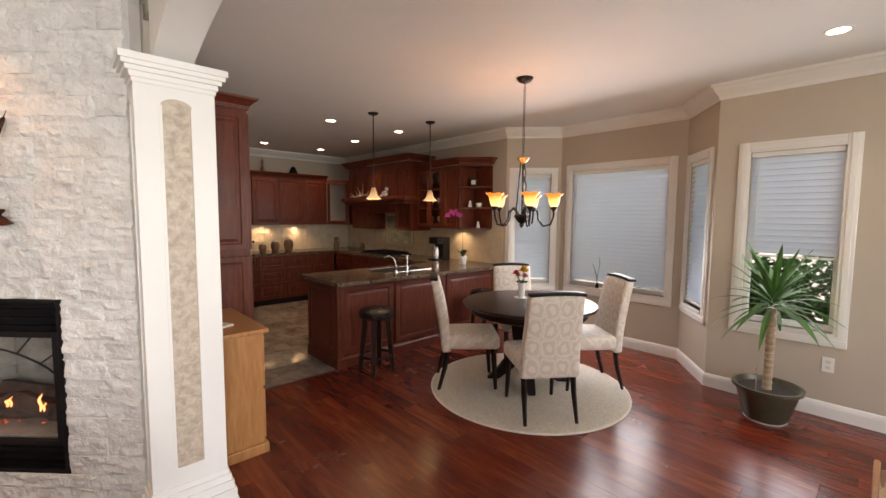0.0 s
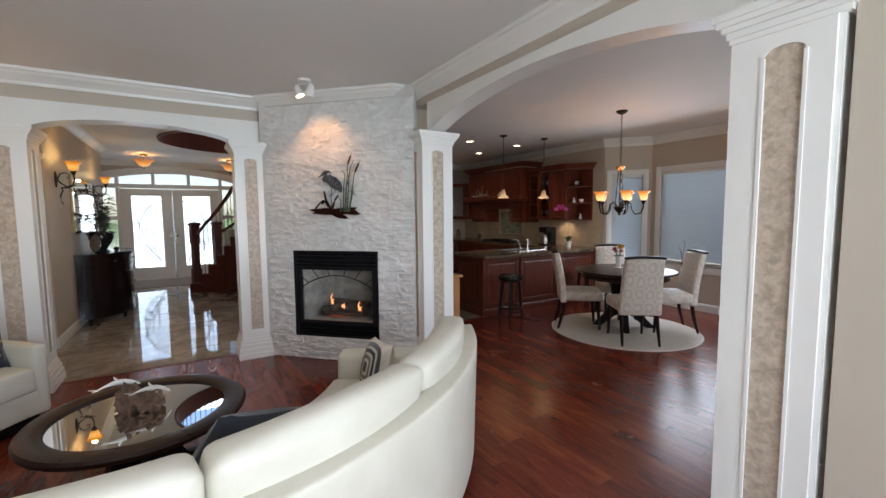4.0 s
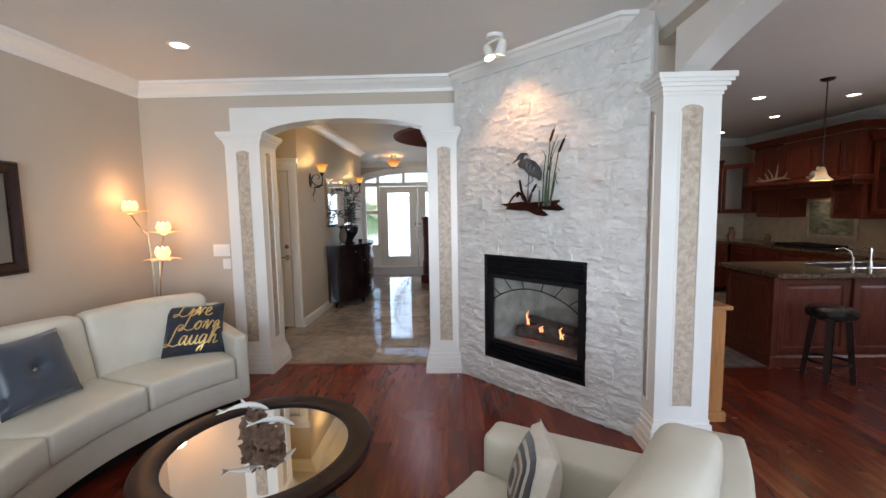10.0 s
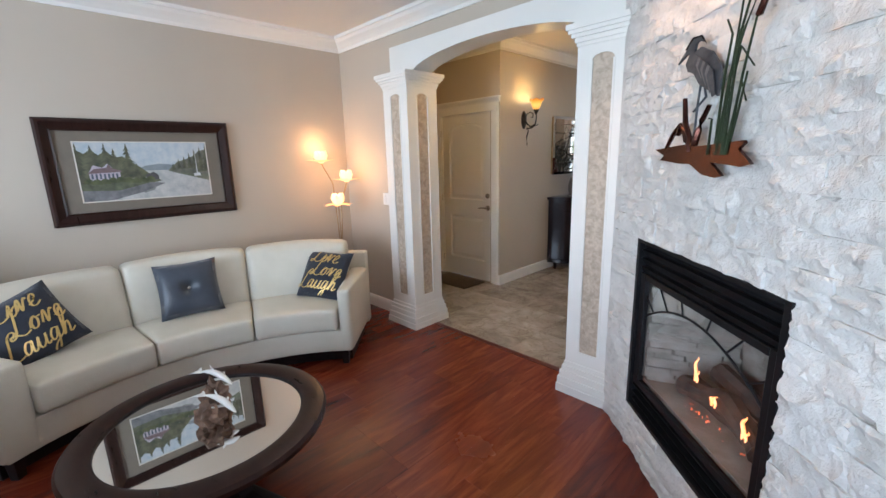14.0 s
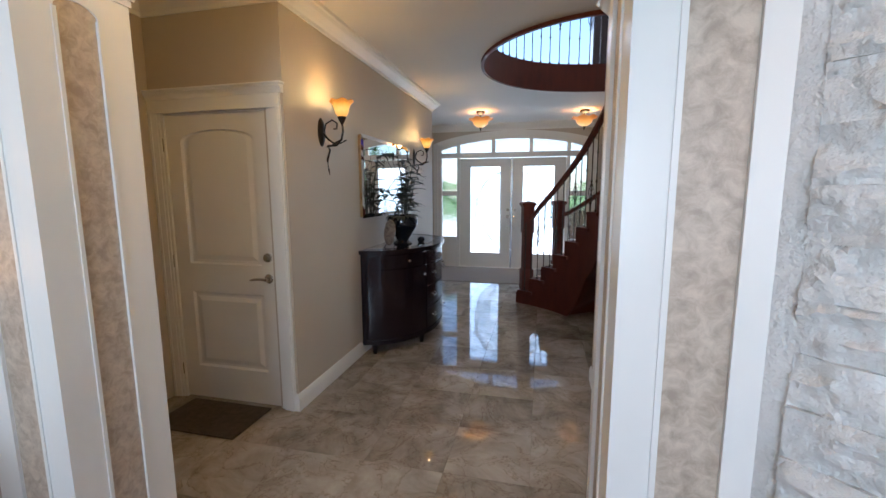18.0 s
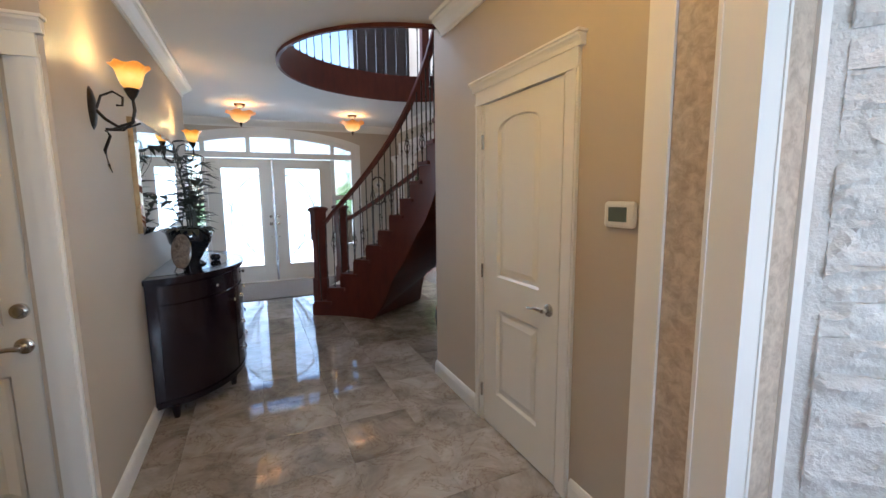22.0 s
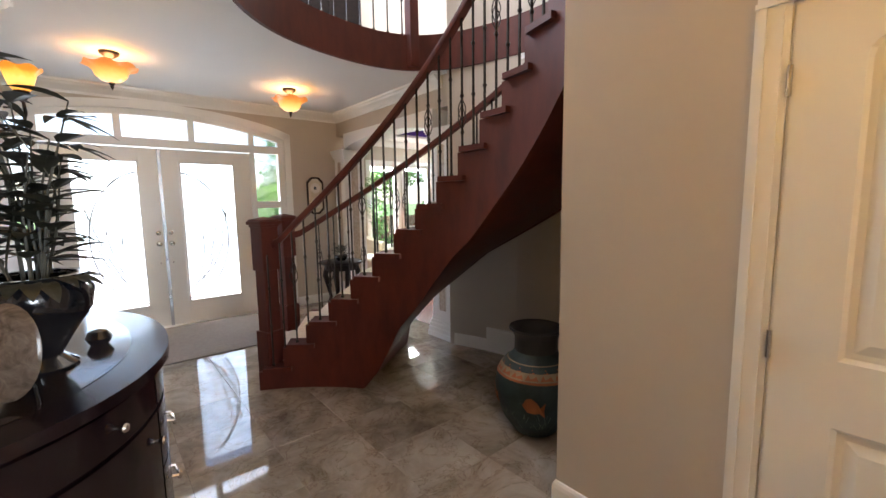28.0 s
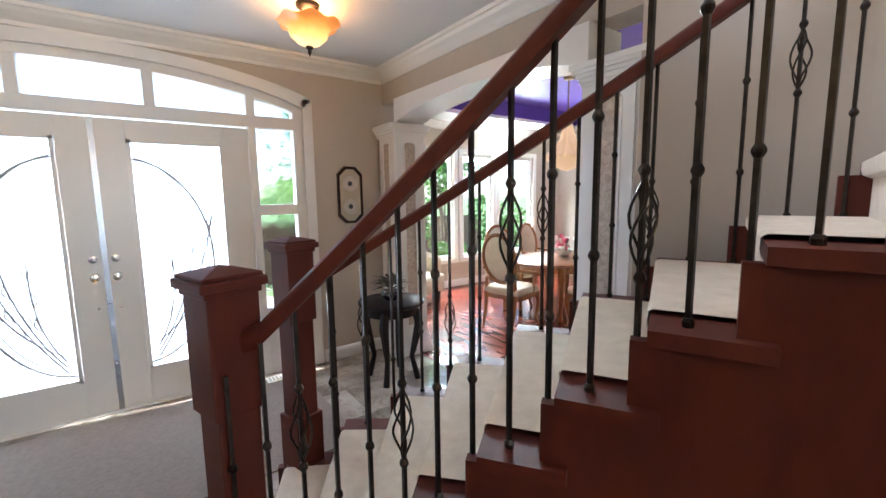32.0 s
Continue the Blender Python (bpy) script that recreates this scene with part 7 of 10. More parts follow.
part("collar_foliage", bm, M_DARKLEAF, vs)
bm = bmesh.new()
for k in range(4):
    a = 1.3 * k
    tube(bm, [(0.05 * math.cos(a) + 0.09 * math.sin(t * 5.5) * t, 0.05 * math.sin(a) + 0.10 * math.cos(t * 5.0 + a) * t, 0.36 + 0.75 * t) for t in [i / 24 for i in range(25)]], 0.0022, 4)
part("curly_twig", bm, M_DARKLEAF, vs)
pl = holder("shell_plate", (-2.735, 6.53, 0.985), "oval polished shell plate on a black stand", "ornament")
bm = lathe(bmesh.new(), [(0.0001, 0.004), (0.06, 0.008), (0.072, 0.0), (0.06, -0.006), (0.0001, -0.004)], seg=28)
bm.transform(Matrix.Translation((0, 0, 0.145)) @ Matrix.Rotation(radians(-20), 4, "Z") @ Matrix.Rotation(radians(82), 4, "X") @ Matrix.Diagonal((1.0, 1.75, 1, 1)))
part("plate", bm, surface("polished_shell", (0.06, 0.045, 0.04), (0.22, 0.18, 0.15), 22, 0.15, space="Object", distort=1.5), pl, smooth=True)
part("stand", tube(bmesh.new(), [(-0.05, -0.03, 0.0), (-0.04, 0.03, 0.03), (0, 0.03, 0.13), (0.04, 0.03, 0.03), (0.05, -0.03, 0.0)], 0.004, 6), M_BLACK, pl)
bo = holder("round_ornament", (-2.56, 7.0, 0.985), "small dark rounded ornament on the console", "ornament")
part("pebble", lathe(bmesh.new(), [(0.0001, 0), (0.03, 0.006), (0.042, 0.03), (0.03, 0.055), (0.0001, 0.062)], seg=18), M_VASE, bo, smooth=True)

# mirror without a frame, bevelled
mi = holder("wall_mirror", (-2.93, 6.99, 1.655), "large frameless wall mirror above the console", "mirror")
mw, mh = 0.70, 0.378
part("backing", B(0, -mw + 0.01, -mh + 0.01, 0.03, mw - 0.01, mh - 0.01), M_BRASS, mi)
part("glass", B(0.030, -mw + 0.035, -mh + 0.035, 0.042, mw - 0.035, mh - 0.035), M_MIRROR, mi)
bm = bmesh.new()
for (ya, za), (yb, zb) in (((-mw, -mh), (mw, -mh)), ((mw, -mh), (mw, mh)), ((mw, mh), (-mw, mh)), ((-mw, mh), (-mw, -mh))):
    k, l = (mw - 0.035) / mw, (mh - 0.035) / mh
    bm.faces.new([bm.verts.new(p) for p in ((0.031, ya, za), (0.031, yb, zb), (0.0415, yb * k, zb * l), (0.0415, ya * k, za * l))])
part("bevel", bm, M_MIRROR, mi)

# sconces
def shade_glass(name, stops, strength, base):
    """Lit mottled glass: brightest round the bulb, deeper amber towards the rim."""
    m = bpy.data.materials.new(name)
    nt, b = nodes_of(m)
    tc = nt.nodes.new("ShaderNodeTexCoord")
    sx = nt.nodes.new("ShaderNodeSeparateXYZ")
    nt.links.new(tc.outputs["Generated"], sx.inputs[0])
    n = noise_tex(nt, coords(nt, space="World"), 24, 4, 0.6, 1.0)
    ma = nt.nodes.new("ShaderNodeMath")
    ma.operation = "MULTIPLY_ADD"
    ma.inputs[1].default_value = 0.35
    nt.links.new(n.outputs[0], ma.inputs[0])
    nt.links.new(sx.outputs["Z"], ma.inputs[2])
    r = ramp(nt, stops)
    nt.links.new(ma.outputs[0], r.inputs[0])
    nt.links.new(r.outputs[0], b.inputs["Emission Color"])
    b.inputs["Emission Strength"].default_value = strength
    b.inputs["Base Color"].default_value = (*base, 1)
    b.inputs["Roughness"].default_value = 0.3
    return m


M_AMBER = shade_glass("amber_glass_shade", [(0.15, (0.75, 0.26, 0.03)), (0.55, (1.0, 0.54, 0.12)), (0.85, (0.9, 0.36, 0.04)), (1.2, (0.5, 0.15, 0.01))], 0.42, (0.42, 0.17, 0.035))
M_CREAMGLASS = shade_glass("lit_cream_glass", [(0.1, (1.0, 0.62, 0.26)), (0.5, (1.0, 0.42, 0.10)), (0.85, (0.6, 0.20, 0.03)), (1.2, (0.35, 0.10, 0.015))], 0.40, (0.55, 0.24, 0.07))
M_BELLGLASS = shade_glass("lit_bell_glass", [(0.15, (1.0, 0.72, 0.36)), (0.55, (1.0, 0.55, 0.18)), (0.85, (0.85, 0.30, 0.05)), (1.2, (0.5, 0.14, 0.02))], 0.60, (0.60, 0.28, 0.08))


M_PENDGLASS = shade_glass("smoky_bell_glass", [(0.15, (0.9, 0.62, 0.34)), (0.55, (1.0, 0.66, 0.34)), (0.85, (0.5, 0.22, 0.06)), (1.2, (0.25, 0.09, 0.02))], 0.20, (0.5, 0.36, 0.22))


def sconce(y, z):
    s = holder("wall_sconce", (-2.93, y, z), "iron wall sconce with lit amber glass shade", "wall lamp", "hall sconces")
    bm = lathe(bmesh.new(), [(0.0001, 0.02), (0.025, 0.018), (0.045, 0.01), (0.055, 0.0)], seg=24)
    bm.transform(Matrix.Rotation(radians(90), 4, "Y") @ Matrix.Diagonal((1.9, 1, 1, 1)))
    part("backplate", bm, M_IRON, s, smooth=True)
    bm = bmesh.new()
    tube(bm, [(0.01, 0, 0.0), (0.05, 0, -0.05), (0.10, 0, -0.085), (0.16, 0, -0.06), (0.175, 0, 0.0), (0.17, 0, 0.07)], [0.008] * 5 + [0.007], 7)
    tube(bm, [(0.02, 0, 0.0), (0.04, 0, 0.06), (0.09, 0, 0.085), (0.13, 0, 0.06), (0.125, 0, 0.02), (0.10, 0, 0.02)], 0.006, 7)
    tube(bm, [(0.17, 0, -0.05), (0.12, 0, -0.10), (0.05, 0, -0.10), (0.06, 0.01, -0.13), (0.03, 0.02, -0.2), (0.04, 0.015, -0.27), (0.055, 0, -0.31)], [0.007, 0.007, 0.009, 0.007, 0.008, 0.006, 0.003], 7)
    tube(bm, [(0.19, 0.02, -0.06), (0.14, 0.03, -0.08), (0.08, 0.02, -0.09), (0.05, -0.02, -0.11)], 0.005, 6)
    part("scroll_arm", bm, M_IRON, s, smooth=True)
    part("cup", lathe(bmesh.new(), [(0.008, 0.05), (0.02, 0.07), (0.034, 0.10), (0.03, 0.105)], (0.17, 0, 0), 16), M_IRON, s, smooth=True)
    part("shade", lathe(bmesh.new(), [(0.026, 0.10), (0.045, 0.125), (0.055, 0.16), (0.062, 0.19), (0.085, 0.215), (0.083, 0.218), (0.058, 0.192), (0.05, 0.16), (0.04, 0.128), (0.022, 0.104), (0.026, 0.10)], (0.17, 0, 0), 32, wave=lambda r, z, a: (r * (1 + (0.9 * max(0, z - 0.15)) * math.sin(a * 6)), z + 0.10 * max(0, z - 0.15) * math.cos(a * 6))), M_AMBER, s, "lit mottled amber glass shade", smooth=True)
    point_lamp("sconce_light", (-2.93 + 0.17, y, z + 0.245), 1.4, (1.0, 0.64, 0.22), 0.03)


sconce(5.665, 1.957)
sconce(7.97, 1.957)


def bowl_light(x, y):
    s = holder("ceiling_bowl_light", (x, y, HF), "semi-flush ceiling light with lit amber glass bowl", "ceiling light", "foyer ceiling lights")
    part("canopy", lathe(bmesh.new(), [(0.03, -0.05), (0.07, -0.022), (0.075, 0)], seg=24), M_IRON, s, smooth=True)
    part("rod", tube(bmesh.new(), [(0, 0, -0.04), (0, 0, -0.30)], 0.007, 8), M_IRON, s)
    part("bowl", lathe(bmesh.new(), [(0.012, -0.255), (0.068, -0.24), (0.113, -0.20), (0.130, -0.155), (0.147, -0.14), (0.197, -0.115), (0.194, -0.11), (0.142, -0.135), (0.125, -0.15), (0.108, -0.195), (0.057, -0.235), (0.012, -0.255)], (0, 0, 0), 40, wave=lambda r, z, a: (r * (1 + 0.5 * max(0, r - 0.12) * math.sin(a * 7)), z + 0.18 * max(0, r - 0.12) * math.cos(a * 7))), M_CREAMGLASS, s, "lit amber alabaster glass bowl", smooth=True)
    part("finial", lathe(bmesh.new(), [(0.022, -0.255), (0.026, -0.265), (0.012, -0.275), (0.014, -0.29), (0.006, -0.305), (0.001, -0.32)], seg=12), M_IRON, s, smooth=True)
    point_lamp("bowl_light_lamp", (x, y, HF - 0.10), 1.9, (1.0, 0.64, 0.27), 0.07)


# unseen fixture added by the arch to warm the alcove and closet wall
fm = holder("flush_ceiling_light", (-1.95, 4.25, HF), "unseen opal glass ceiling light added near the arch", "ceiling light")
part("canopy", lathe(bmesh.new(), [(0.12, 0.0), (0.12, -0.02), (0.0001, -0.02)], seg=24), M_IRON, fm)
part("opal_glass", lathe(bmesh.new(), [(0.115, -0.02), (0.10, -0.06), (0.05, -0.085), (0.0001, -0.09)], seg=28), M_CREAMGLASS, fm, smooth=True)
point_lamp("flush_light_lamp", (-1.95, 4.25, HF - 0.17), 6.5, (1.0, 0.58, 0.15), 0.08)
bowl_light(-2.33, 9.7)
bowl_light(-0.70, 9.97)

# tall painted pot under the stair
M_POT = surface("teal_painted_clay", (0.010, 0.020, 0.024), (0.035, 0.065, 0.065), 9, 0.55, grain=60, relief=0.3)
M_POTD = surface("dark_burnished_clay", (0.014, 0.014, 0.016), (0.045, 0.04, 0.038), 8, 0.4)
M_POTO = surface("terracotta_paint", (0.26, 0.075, 0.025), (0.40, 0.13, 0.045), 14, 0.6)
M_POTS = surface("sand_paint", (0.24, 0.17, 0.10), (0.34, 0.25, 0.15), 14, 0.7)
po = holder("painted_floor_pot", (-0.42, 6.65, 0), "large teal clay pot with painted fish under the stair", "pot")
prof = [(0.13, 0.0), (0.15, 0.015), (0.225, 0.12), (0.275, 0.26), (0.285, 0.36), (0.27, 0.45), (0.225, 0.53), (0.165, 0.575), (0.150, 0.61), (0.148, 0.70), (0.165, 0.74), (0.19, 0.765), (0.185, 0.778), (0.165, 0.765), (0.14, 0.72), (0.135, 0.62), (0.0001, 0.5)]


def pot_r(z):
    for (r0, z0), (r1, z1) in zip(prof, prof[1:13]):
        if z0 <= z <= z1:
            return r0 + (r1 - r0) * (z - z0) / (z1 - z0)
    return 0.2


po.scale = (0.91, 0.91, 0.89)
part("body", lathe(bmesh.new(), prof[:9], seg=48), M_POT, po, smooth=True)
part("neck", lathe(bmesh.new(), prof[8:], seg=48), M_POTD, po, "dark burnished neck", smooth=True)


def on_pot(pts, lift=0.004):
    bm = bmesh.new()
    vsx = []
    for a, z in pts:
        r = pot_r(z) + lift
        vsx.append(bm.verts.new((r * math.cos(a), r * math.sin(a), z)))
    bm.faces.new(vsx)
    return bm


def band(z0, z1, mat, lift=0.002, n=48):
    part("painted_band", lathe(bmesh.new(), [(pot_r(z0) + lift, z0), (pot_r((z0 + z1) / 2) + lift, (z0 + z1) / 2), (pot_r(z1) + lift, z1), (pot_r(z1) - 0.004, z1), (pot_r(z0) - 0.004, z0), (pot_r(z0) + lift, z0)], seg=n), mat, po, smooth=True)


band(0.465, 0.555, M_POTS)
for k in range(16):
    a = 2 * math.pi * k / 16
    part("painted_triangle", on_pot([(a, 0.475), (a + 0.34, 0.475), (a + 0.17, 0.54)], 0.006), M_POTO, po)
band(0.452, 0.464, M_POTO, 0.004)
for a0 in (3.5, 4.75, 2.2):
    fish = [(0, 0), (0.1, 0.05), (0.22, 0.06), (0.36, 0.03), (0.44, -0.01), (0.56, 0.03), (0.53, -0.03), (0.56, -0.09), (0.42, -0.05), (0.3, -0.06), (0.12, -0.05)]
    for i0 in ((0, 1, 2, 9, 10), (2, 3, 8, 9), (3, 4, 7, 8), (4, 5, 6, 7)):
        part("painted_fish", on_pot([(a0 + fish[i][0] * 0.95, 0.31 + fish[i][1] * 0.95) for i in i0], 0.007), M_POTO, po, "orange painted fish")
bm = bmesh.new()
for k in range(70):
    a = rng.uniform(0, 6.28)
    z = rng.uniform(0.1, 0.2)
    da, dz = rng.uniform(-0.25, 0.25), rng.uniform(0.06, 0.16)
    v = []
    for aa, zz in ((a, z), (a + 0.012, z), (a + da + 0.006, z + dz)):
        r = pot_r(zz) + 0.006
        v.append(bm.verts.new((r * math.cos(aa), r * math.sin(aa), zz)))
    bm.faces.new(v)
part("painted_weed", bm, surface("pale_green_paint", (0.14, 0.22, 0.19), (0.24, 0.33, 0.29), 10, 0.7), po)["kind"] = "stuff"

# low wall vent on the curved wall
ve = holder("wall_vent", sp(3.095, 8.5, 0.128), "long white return-air vent low on the curved wall", "vent", rz=8.5)
part("frame", B(-0.012, -0.30, -0.115, 0.03, 0.30, 0.115, bev=0.003), M_TRIM, ve)
for c in range(4):
    for k in range(14):
        z = -0.09 + 0.013 * k
        part("slat", B(-0.018, -0.285 + 0.145 * c, z, -0.012, -0.15 + 0.145 * c, z + 0.006), M_TRIM, ve)
fv = holder("floor_vent", (-0.75, 10.87, 0.013), "white floor register by the entry", "vent")
part("frame", B(-0.16, -0.06, 0, 0.16, 0.06, 0.004), M_TRIM, fv)
for k in range(10):
    part("slat", B(-0.14 + 0.029 * k, -0.045, 0.004, -0.125 + 0.029 * k, 0.045, 0.006), M_LEAD, fv)

# octagonal picture beside the entry doors
oc = holder("octagonal_picture", (-0.02, 11.0, 1.60), "dark-framed octagonal picture with two flower plates", "picture")
def octo(w, h, c):
    return [(-w + c, -h), (w - c, -h), (w, -h + c), (w, h - c), (w - c, h), (-w + c, h), (-w, h - c), (-w, -h + c)]
part("mat_board", slab(bmesh.new(), octo(0.105, 0.245, 0.065), Matrix.Translation((0, -0.012, 0)), 0.01), surface("cream_mat", (0.55, 0.48, 0.36), (0.62, 0.55, 0.42), 10, 0.8), oc)
bm = bmesh.new()
o1, o2 = octo(0.125, 0.27, 0.07), octo(0.105, 0.245, 0.065)
for i in range(8):
    j = (i + 1) % 8
    slab(bm, [o1[i], o1[j], o2[j], o2[i]], Matrix.Translation((0, -0.025, 0)), 0.025)
part("frame", bm, M_TABLEWOOD, oc)
for z in (-0.11, 0.11):
    bm = lathe(bmesh.new(), [(0.0001, 0.012), (0.05, 0.010), (0.075, 0.018), (0.07, 0.012)], seg=24)
    bm.transform(Matrix.Translation((0, -0.006, z)) @ Matrix.Rotation(radians(90), 4, "X"))
    part("flower_plate", bm, M_LINEN, oc, smooth=True)
    bm = lathe(bmesh.new(), [(0.0001, 0.014), (0.022, 0.014), (0.024, 0.012)], seg=10)
    bm.transform(Matrix.Translation((0, -0.006, z)) @ Matrix.Rotation(radians(90), 4, "X"))
    part("flower", bm, M_HERON, oc)

# small dark table with a plant by the far column
ht = holder("hall_side_table", (0.02, 10.30, 0), "small dark carved side table with curved legs", "side table")
part("tabletop", lathe(bmesh.new(), [(0.27, 0.66), (0.285, 0.675), (0.285, 0.69), (0.27, 0.70)], seg=36), M_ESPRESSO, ht, smooth=True)
part("apron", lathe(bmesh.new(), [(0.22, 0.58), (0.24, 0.66)], seg=30), M_ESPRESSO, ht, smooth=True)
for k in range(4):
    a = radians(45 + 90 * k)
    c, s = math.cos(a), math.sin(a)
    part("leg", tube(bmesh.new(), [(0.2 * c, 0.2 * s, 0.64), (0.24 * c, 0.24 * s, 0.5), (0.17 * c, 0.17 * s, 0.2), (0.22 * c, 0.22 * s, 0.0)], [0.035, 0.04, 0.022, 0.028], 8), M_ESPRESSO, ht, smooth=True)
hp = holder("tabletop_foliage", (0.02, 10.30, 0.70), "dark leafy arrangement on the small table", "flower arrangement")
part("bowl", lathe(bmesh.new(), [(0.05, 0), (0.09, 0.05), (0.08, 0.08), (0.0001, 0.07)], seg=20), M_VASE, hp, smooth=True)
bm = bmesh.new()
for k in range(60):
    a = rng.uniform(0, 6.28)
    leaf(bm, (0.05 * math.cos(a), 0.05 * math.sin(a), 0.07 + rng.uniform(0, 0.1)), (math.cos(a), math.sin(a), rng.uniform(0.1, 1.8)), rng.uniform(0.08, 0.18), 0.03, 0.4)
part("foliage", bm, M_DARKLEAF, hp)

# ---- windows with blinds ----
M_BLIND = bpy.data.materials.new("white_blind_slat")
_nt4, _b4 = nodes_of(M_BLIND)
_b4.inputs["Base Color"].default_value = (0.78, 0.80, 0.84, 1)
_b4.inputs["Roughness"].default_value = 0.5
_tr = _nt4.nodes.new("ShaderNodeBsdfTranslucent")
_tr.inputs["Color"].default_value = (0.86, 0.92, 1.0, 1)
_mx = _nt4.nodes.new("ShaderNodeMixShader")
_mx.inputs[0].default_value = 0.72
_nt4.links.new(_b4.outputs[0], _mx.inputs[1])
_nt4.links.new(_tr.outputs[0], _mx.inputs[2])
_nt4.links.new(_mx.outputs[0], _nt4.nodes["Material Output"].inputs["Surface"])


def window(name, m, x0, x1, z0, z1, drop, label):
    """A window in an opening; x along the wall, +y into the room. drop: how far down the blind reaches."""
    w = holder(name, (0, 0, 0), label, "window")
    w["kind"] = "structure"
    w.matrix_world = m
    t = 0.085
    for a, b, c, d, nm in ((x0 - t, x0, z0 - 0.02, z1 + t, "side_casing"), (x1, x1 + t, z0 - 0.02, z1 + t, "side_casing"), (x0, x1, z1, z1 + t, "head_casing"), (x0 - t, x1 + t, z0 - t - 0.02, z0 - 0.02, "bottom_casing")):
        bm = box(bmesh.new(), a, 0.0, c, b, 0.018, d, bev=0.004)
        dx, dz = (0.018, 0.0) if nm == "side_casing" else (0.0, 0.018)
        box(bm, a + dx * 1.3, 0.018, c + dz * 1.3, b - dx * 1.3, 0.026, d - dz * 1.3, bev=0.003)
        part(nm, bm, M_TRIM, w)
    for a, b, c, d in ((x0, x0 + 0.03, z0, z1), (x1 - 0.03, x1, z0, z1), (x0 + 0.03, x1 - 0.03, z1 - 0.03, z1), (x0 + 0.03, x1 - 0.03, z0, z0 + 0.04)):
        part("sash", B(a, -0.12, c, b, -0.05, d), M_TRIM, w)
    part("window_sill", B(x0 + 0.001, -0.05, z0 - 0.02, x1 - 0.001, 0.03, z0, bev=0.003), M_TRIM, w)
    p = part("pane", B(x0 + 0.03, -0.09, z0 + 0.04, x1 - 0.03, -0.086, z1 - 0.03), M_GLASS, w)
    p.visible_shadow = False
    part("blind_headrail", B(x0 + 0.006, -0.04, z1 - 0.04, x1 - 0.006, 0.0, z1 - 0.002, bev=0.004), M_TRIM, w)
    me = bpy.data.meshes.new("blind_slat")
    bm = bmesh.new()
    hw = (x1 - x0) / 2 - 0.01
    prof = [(-0.017, 0.029), (-0.004, 0.012), (0.005, -0.008), (0.012, -0.029)]
    rows = [[bm.verts.new((sx * hw, y, z + dz)) for y, z in prof] for dz in (0,) for sx in (-1, 1)]
    for j in range(3):
        bm.faces.new((rows[0][j], rows[1][j], rows[1][j + 1], rows[0][j + 1]))
    bm.to_mesh(me)
    bm.free()
    me.materials.append(M_BLIND)
    n = int((z1 - 0.05 - drop) / 0.05)
    for k in range(n):
        o = new("blind_slat", me)
        o.parent = w
        o.location = ((x0 + x1) / 2, -0.02, z1 - 0.066 - 0.05 * k)
    zb = z1 - 0.066 - 0.05 * n
    part("bottom_rail", B(x0 + 0.01, -0.035, zb - 0.01, x1 - 0.01, -0.005, zb + 0.008, bev=0.003), M_TRIM, w)
    bm = bmesh.new()
    for f in (0.12, 0.88):
        x = x0 + (x1 - x0) * f
        tube(bm, [(x, -0.02, z1 - 0.04), (x, -0.02, zb)], 0.0015, 4)
    tube(bm, [(x1 - 0.06, 0.004, z1 - 0.05), (x1 - 0.06, 0.004, z1 - 0.75)], 0.003, 5)
    part("cord", bm, M_TRIM, w)
    return w


window("window_bay_south", mC, 0.14, 0.60, 0.66, 2.12, 0.70, "narrow bay window with closed white blind")
window("window_bay_middle", mB, 0.17, 1.34, 0.67, 2.14, 0.71, "wide bay window with closed white blind")
window("window_bay_north", mA, 0.13, 0.60, 0.66, 2.12, 0.70, "narrow bay window with closed white blind")
mD = Matrix.Translation((4.36, -0.2, 0)) @ Matrix.Rotation(radians(90), 4, "Z")
window("window_dining", mD, 0.46, 1.05, 0.67, 2.11, 1.24, "dining window with half-raised white blind")

# ---- kitchen ----
PROUD = 0.018


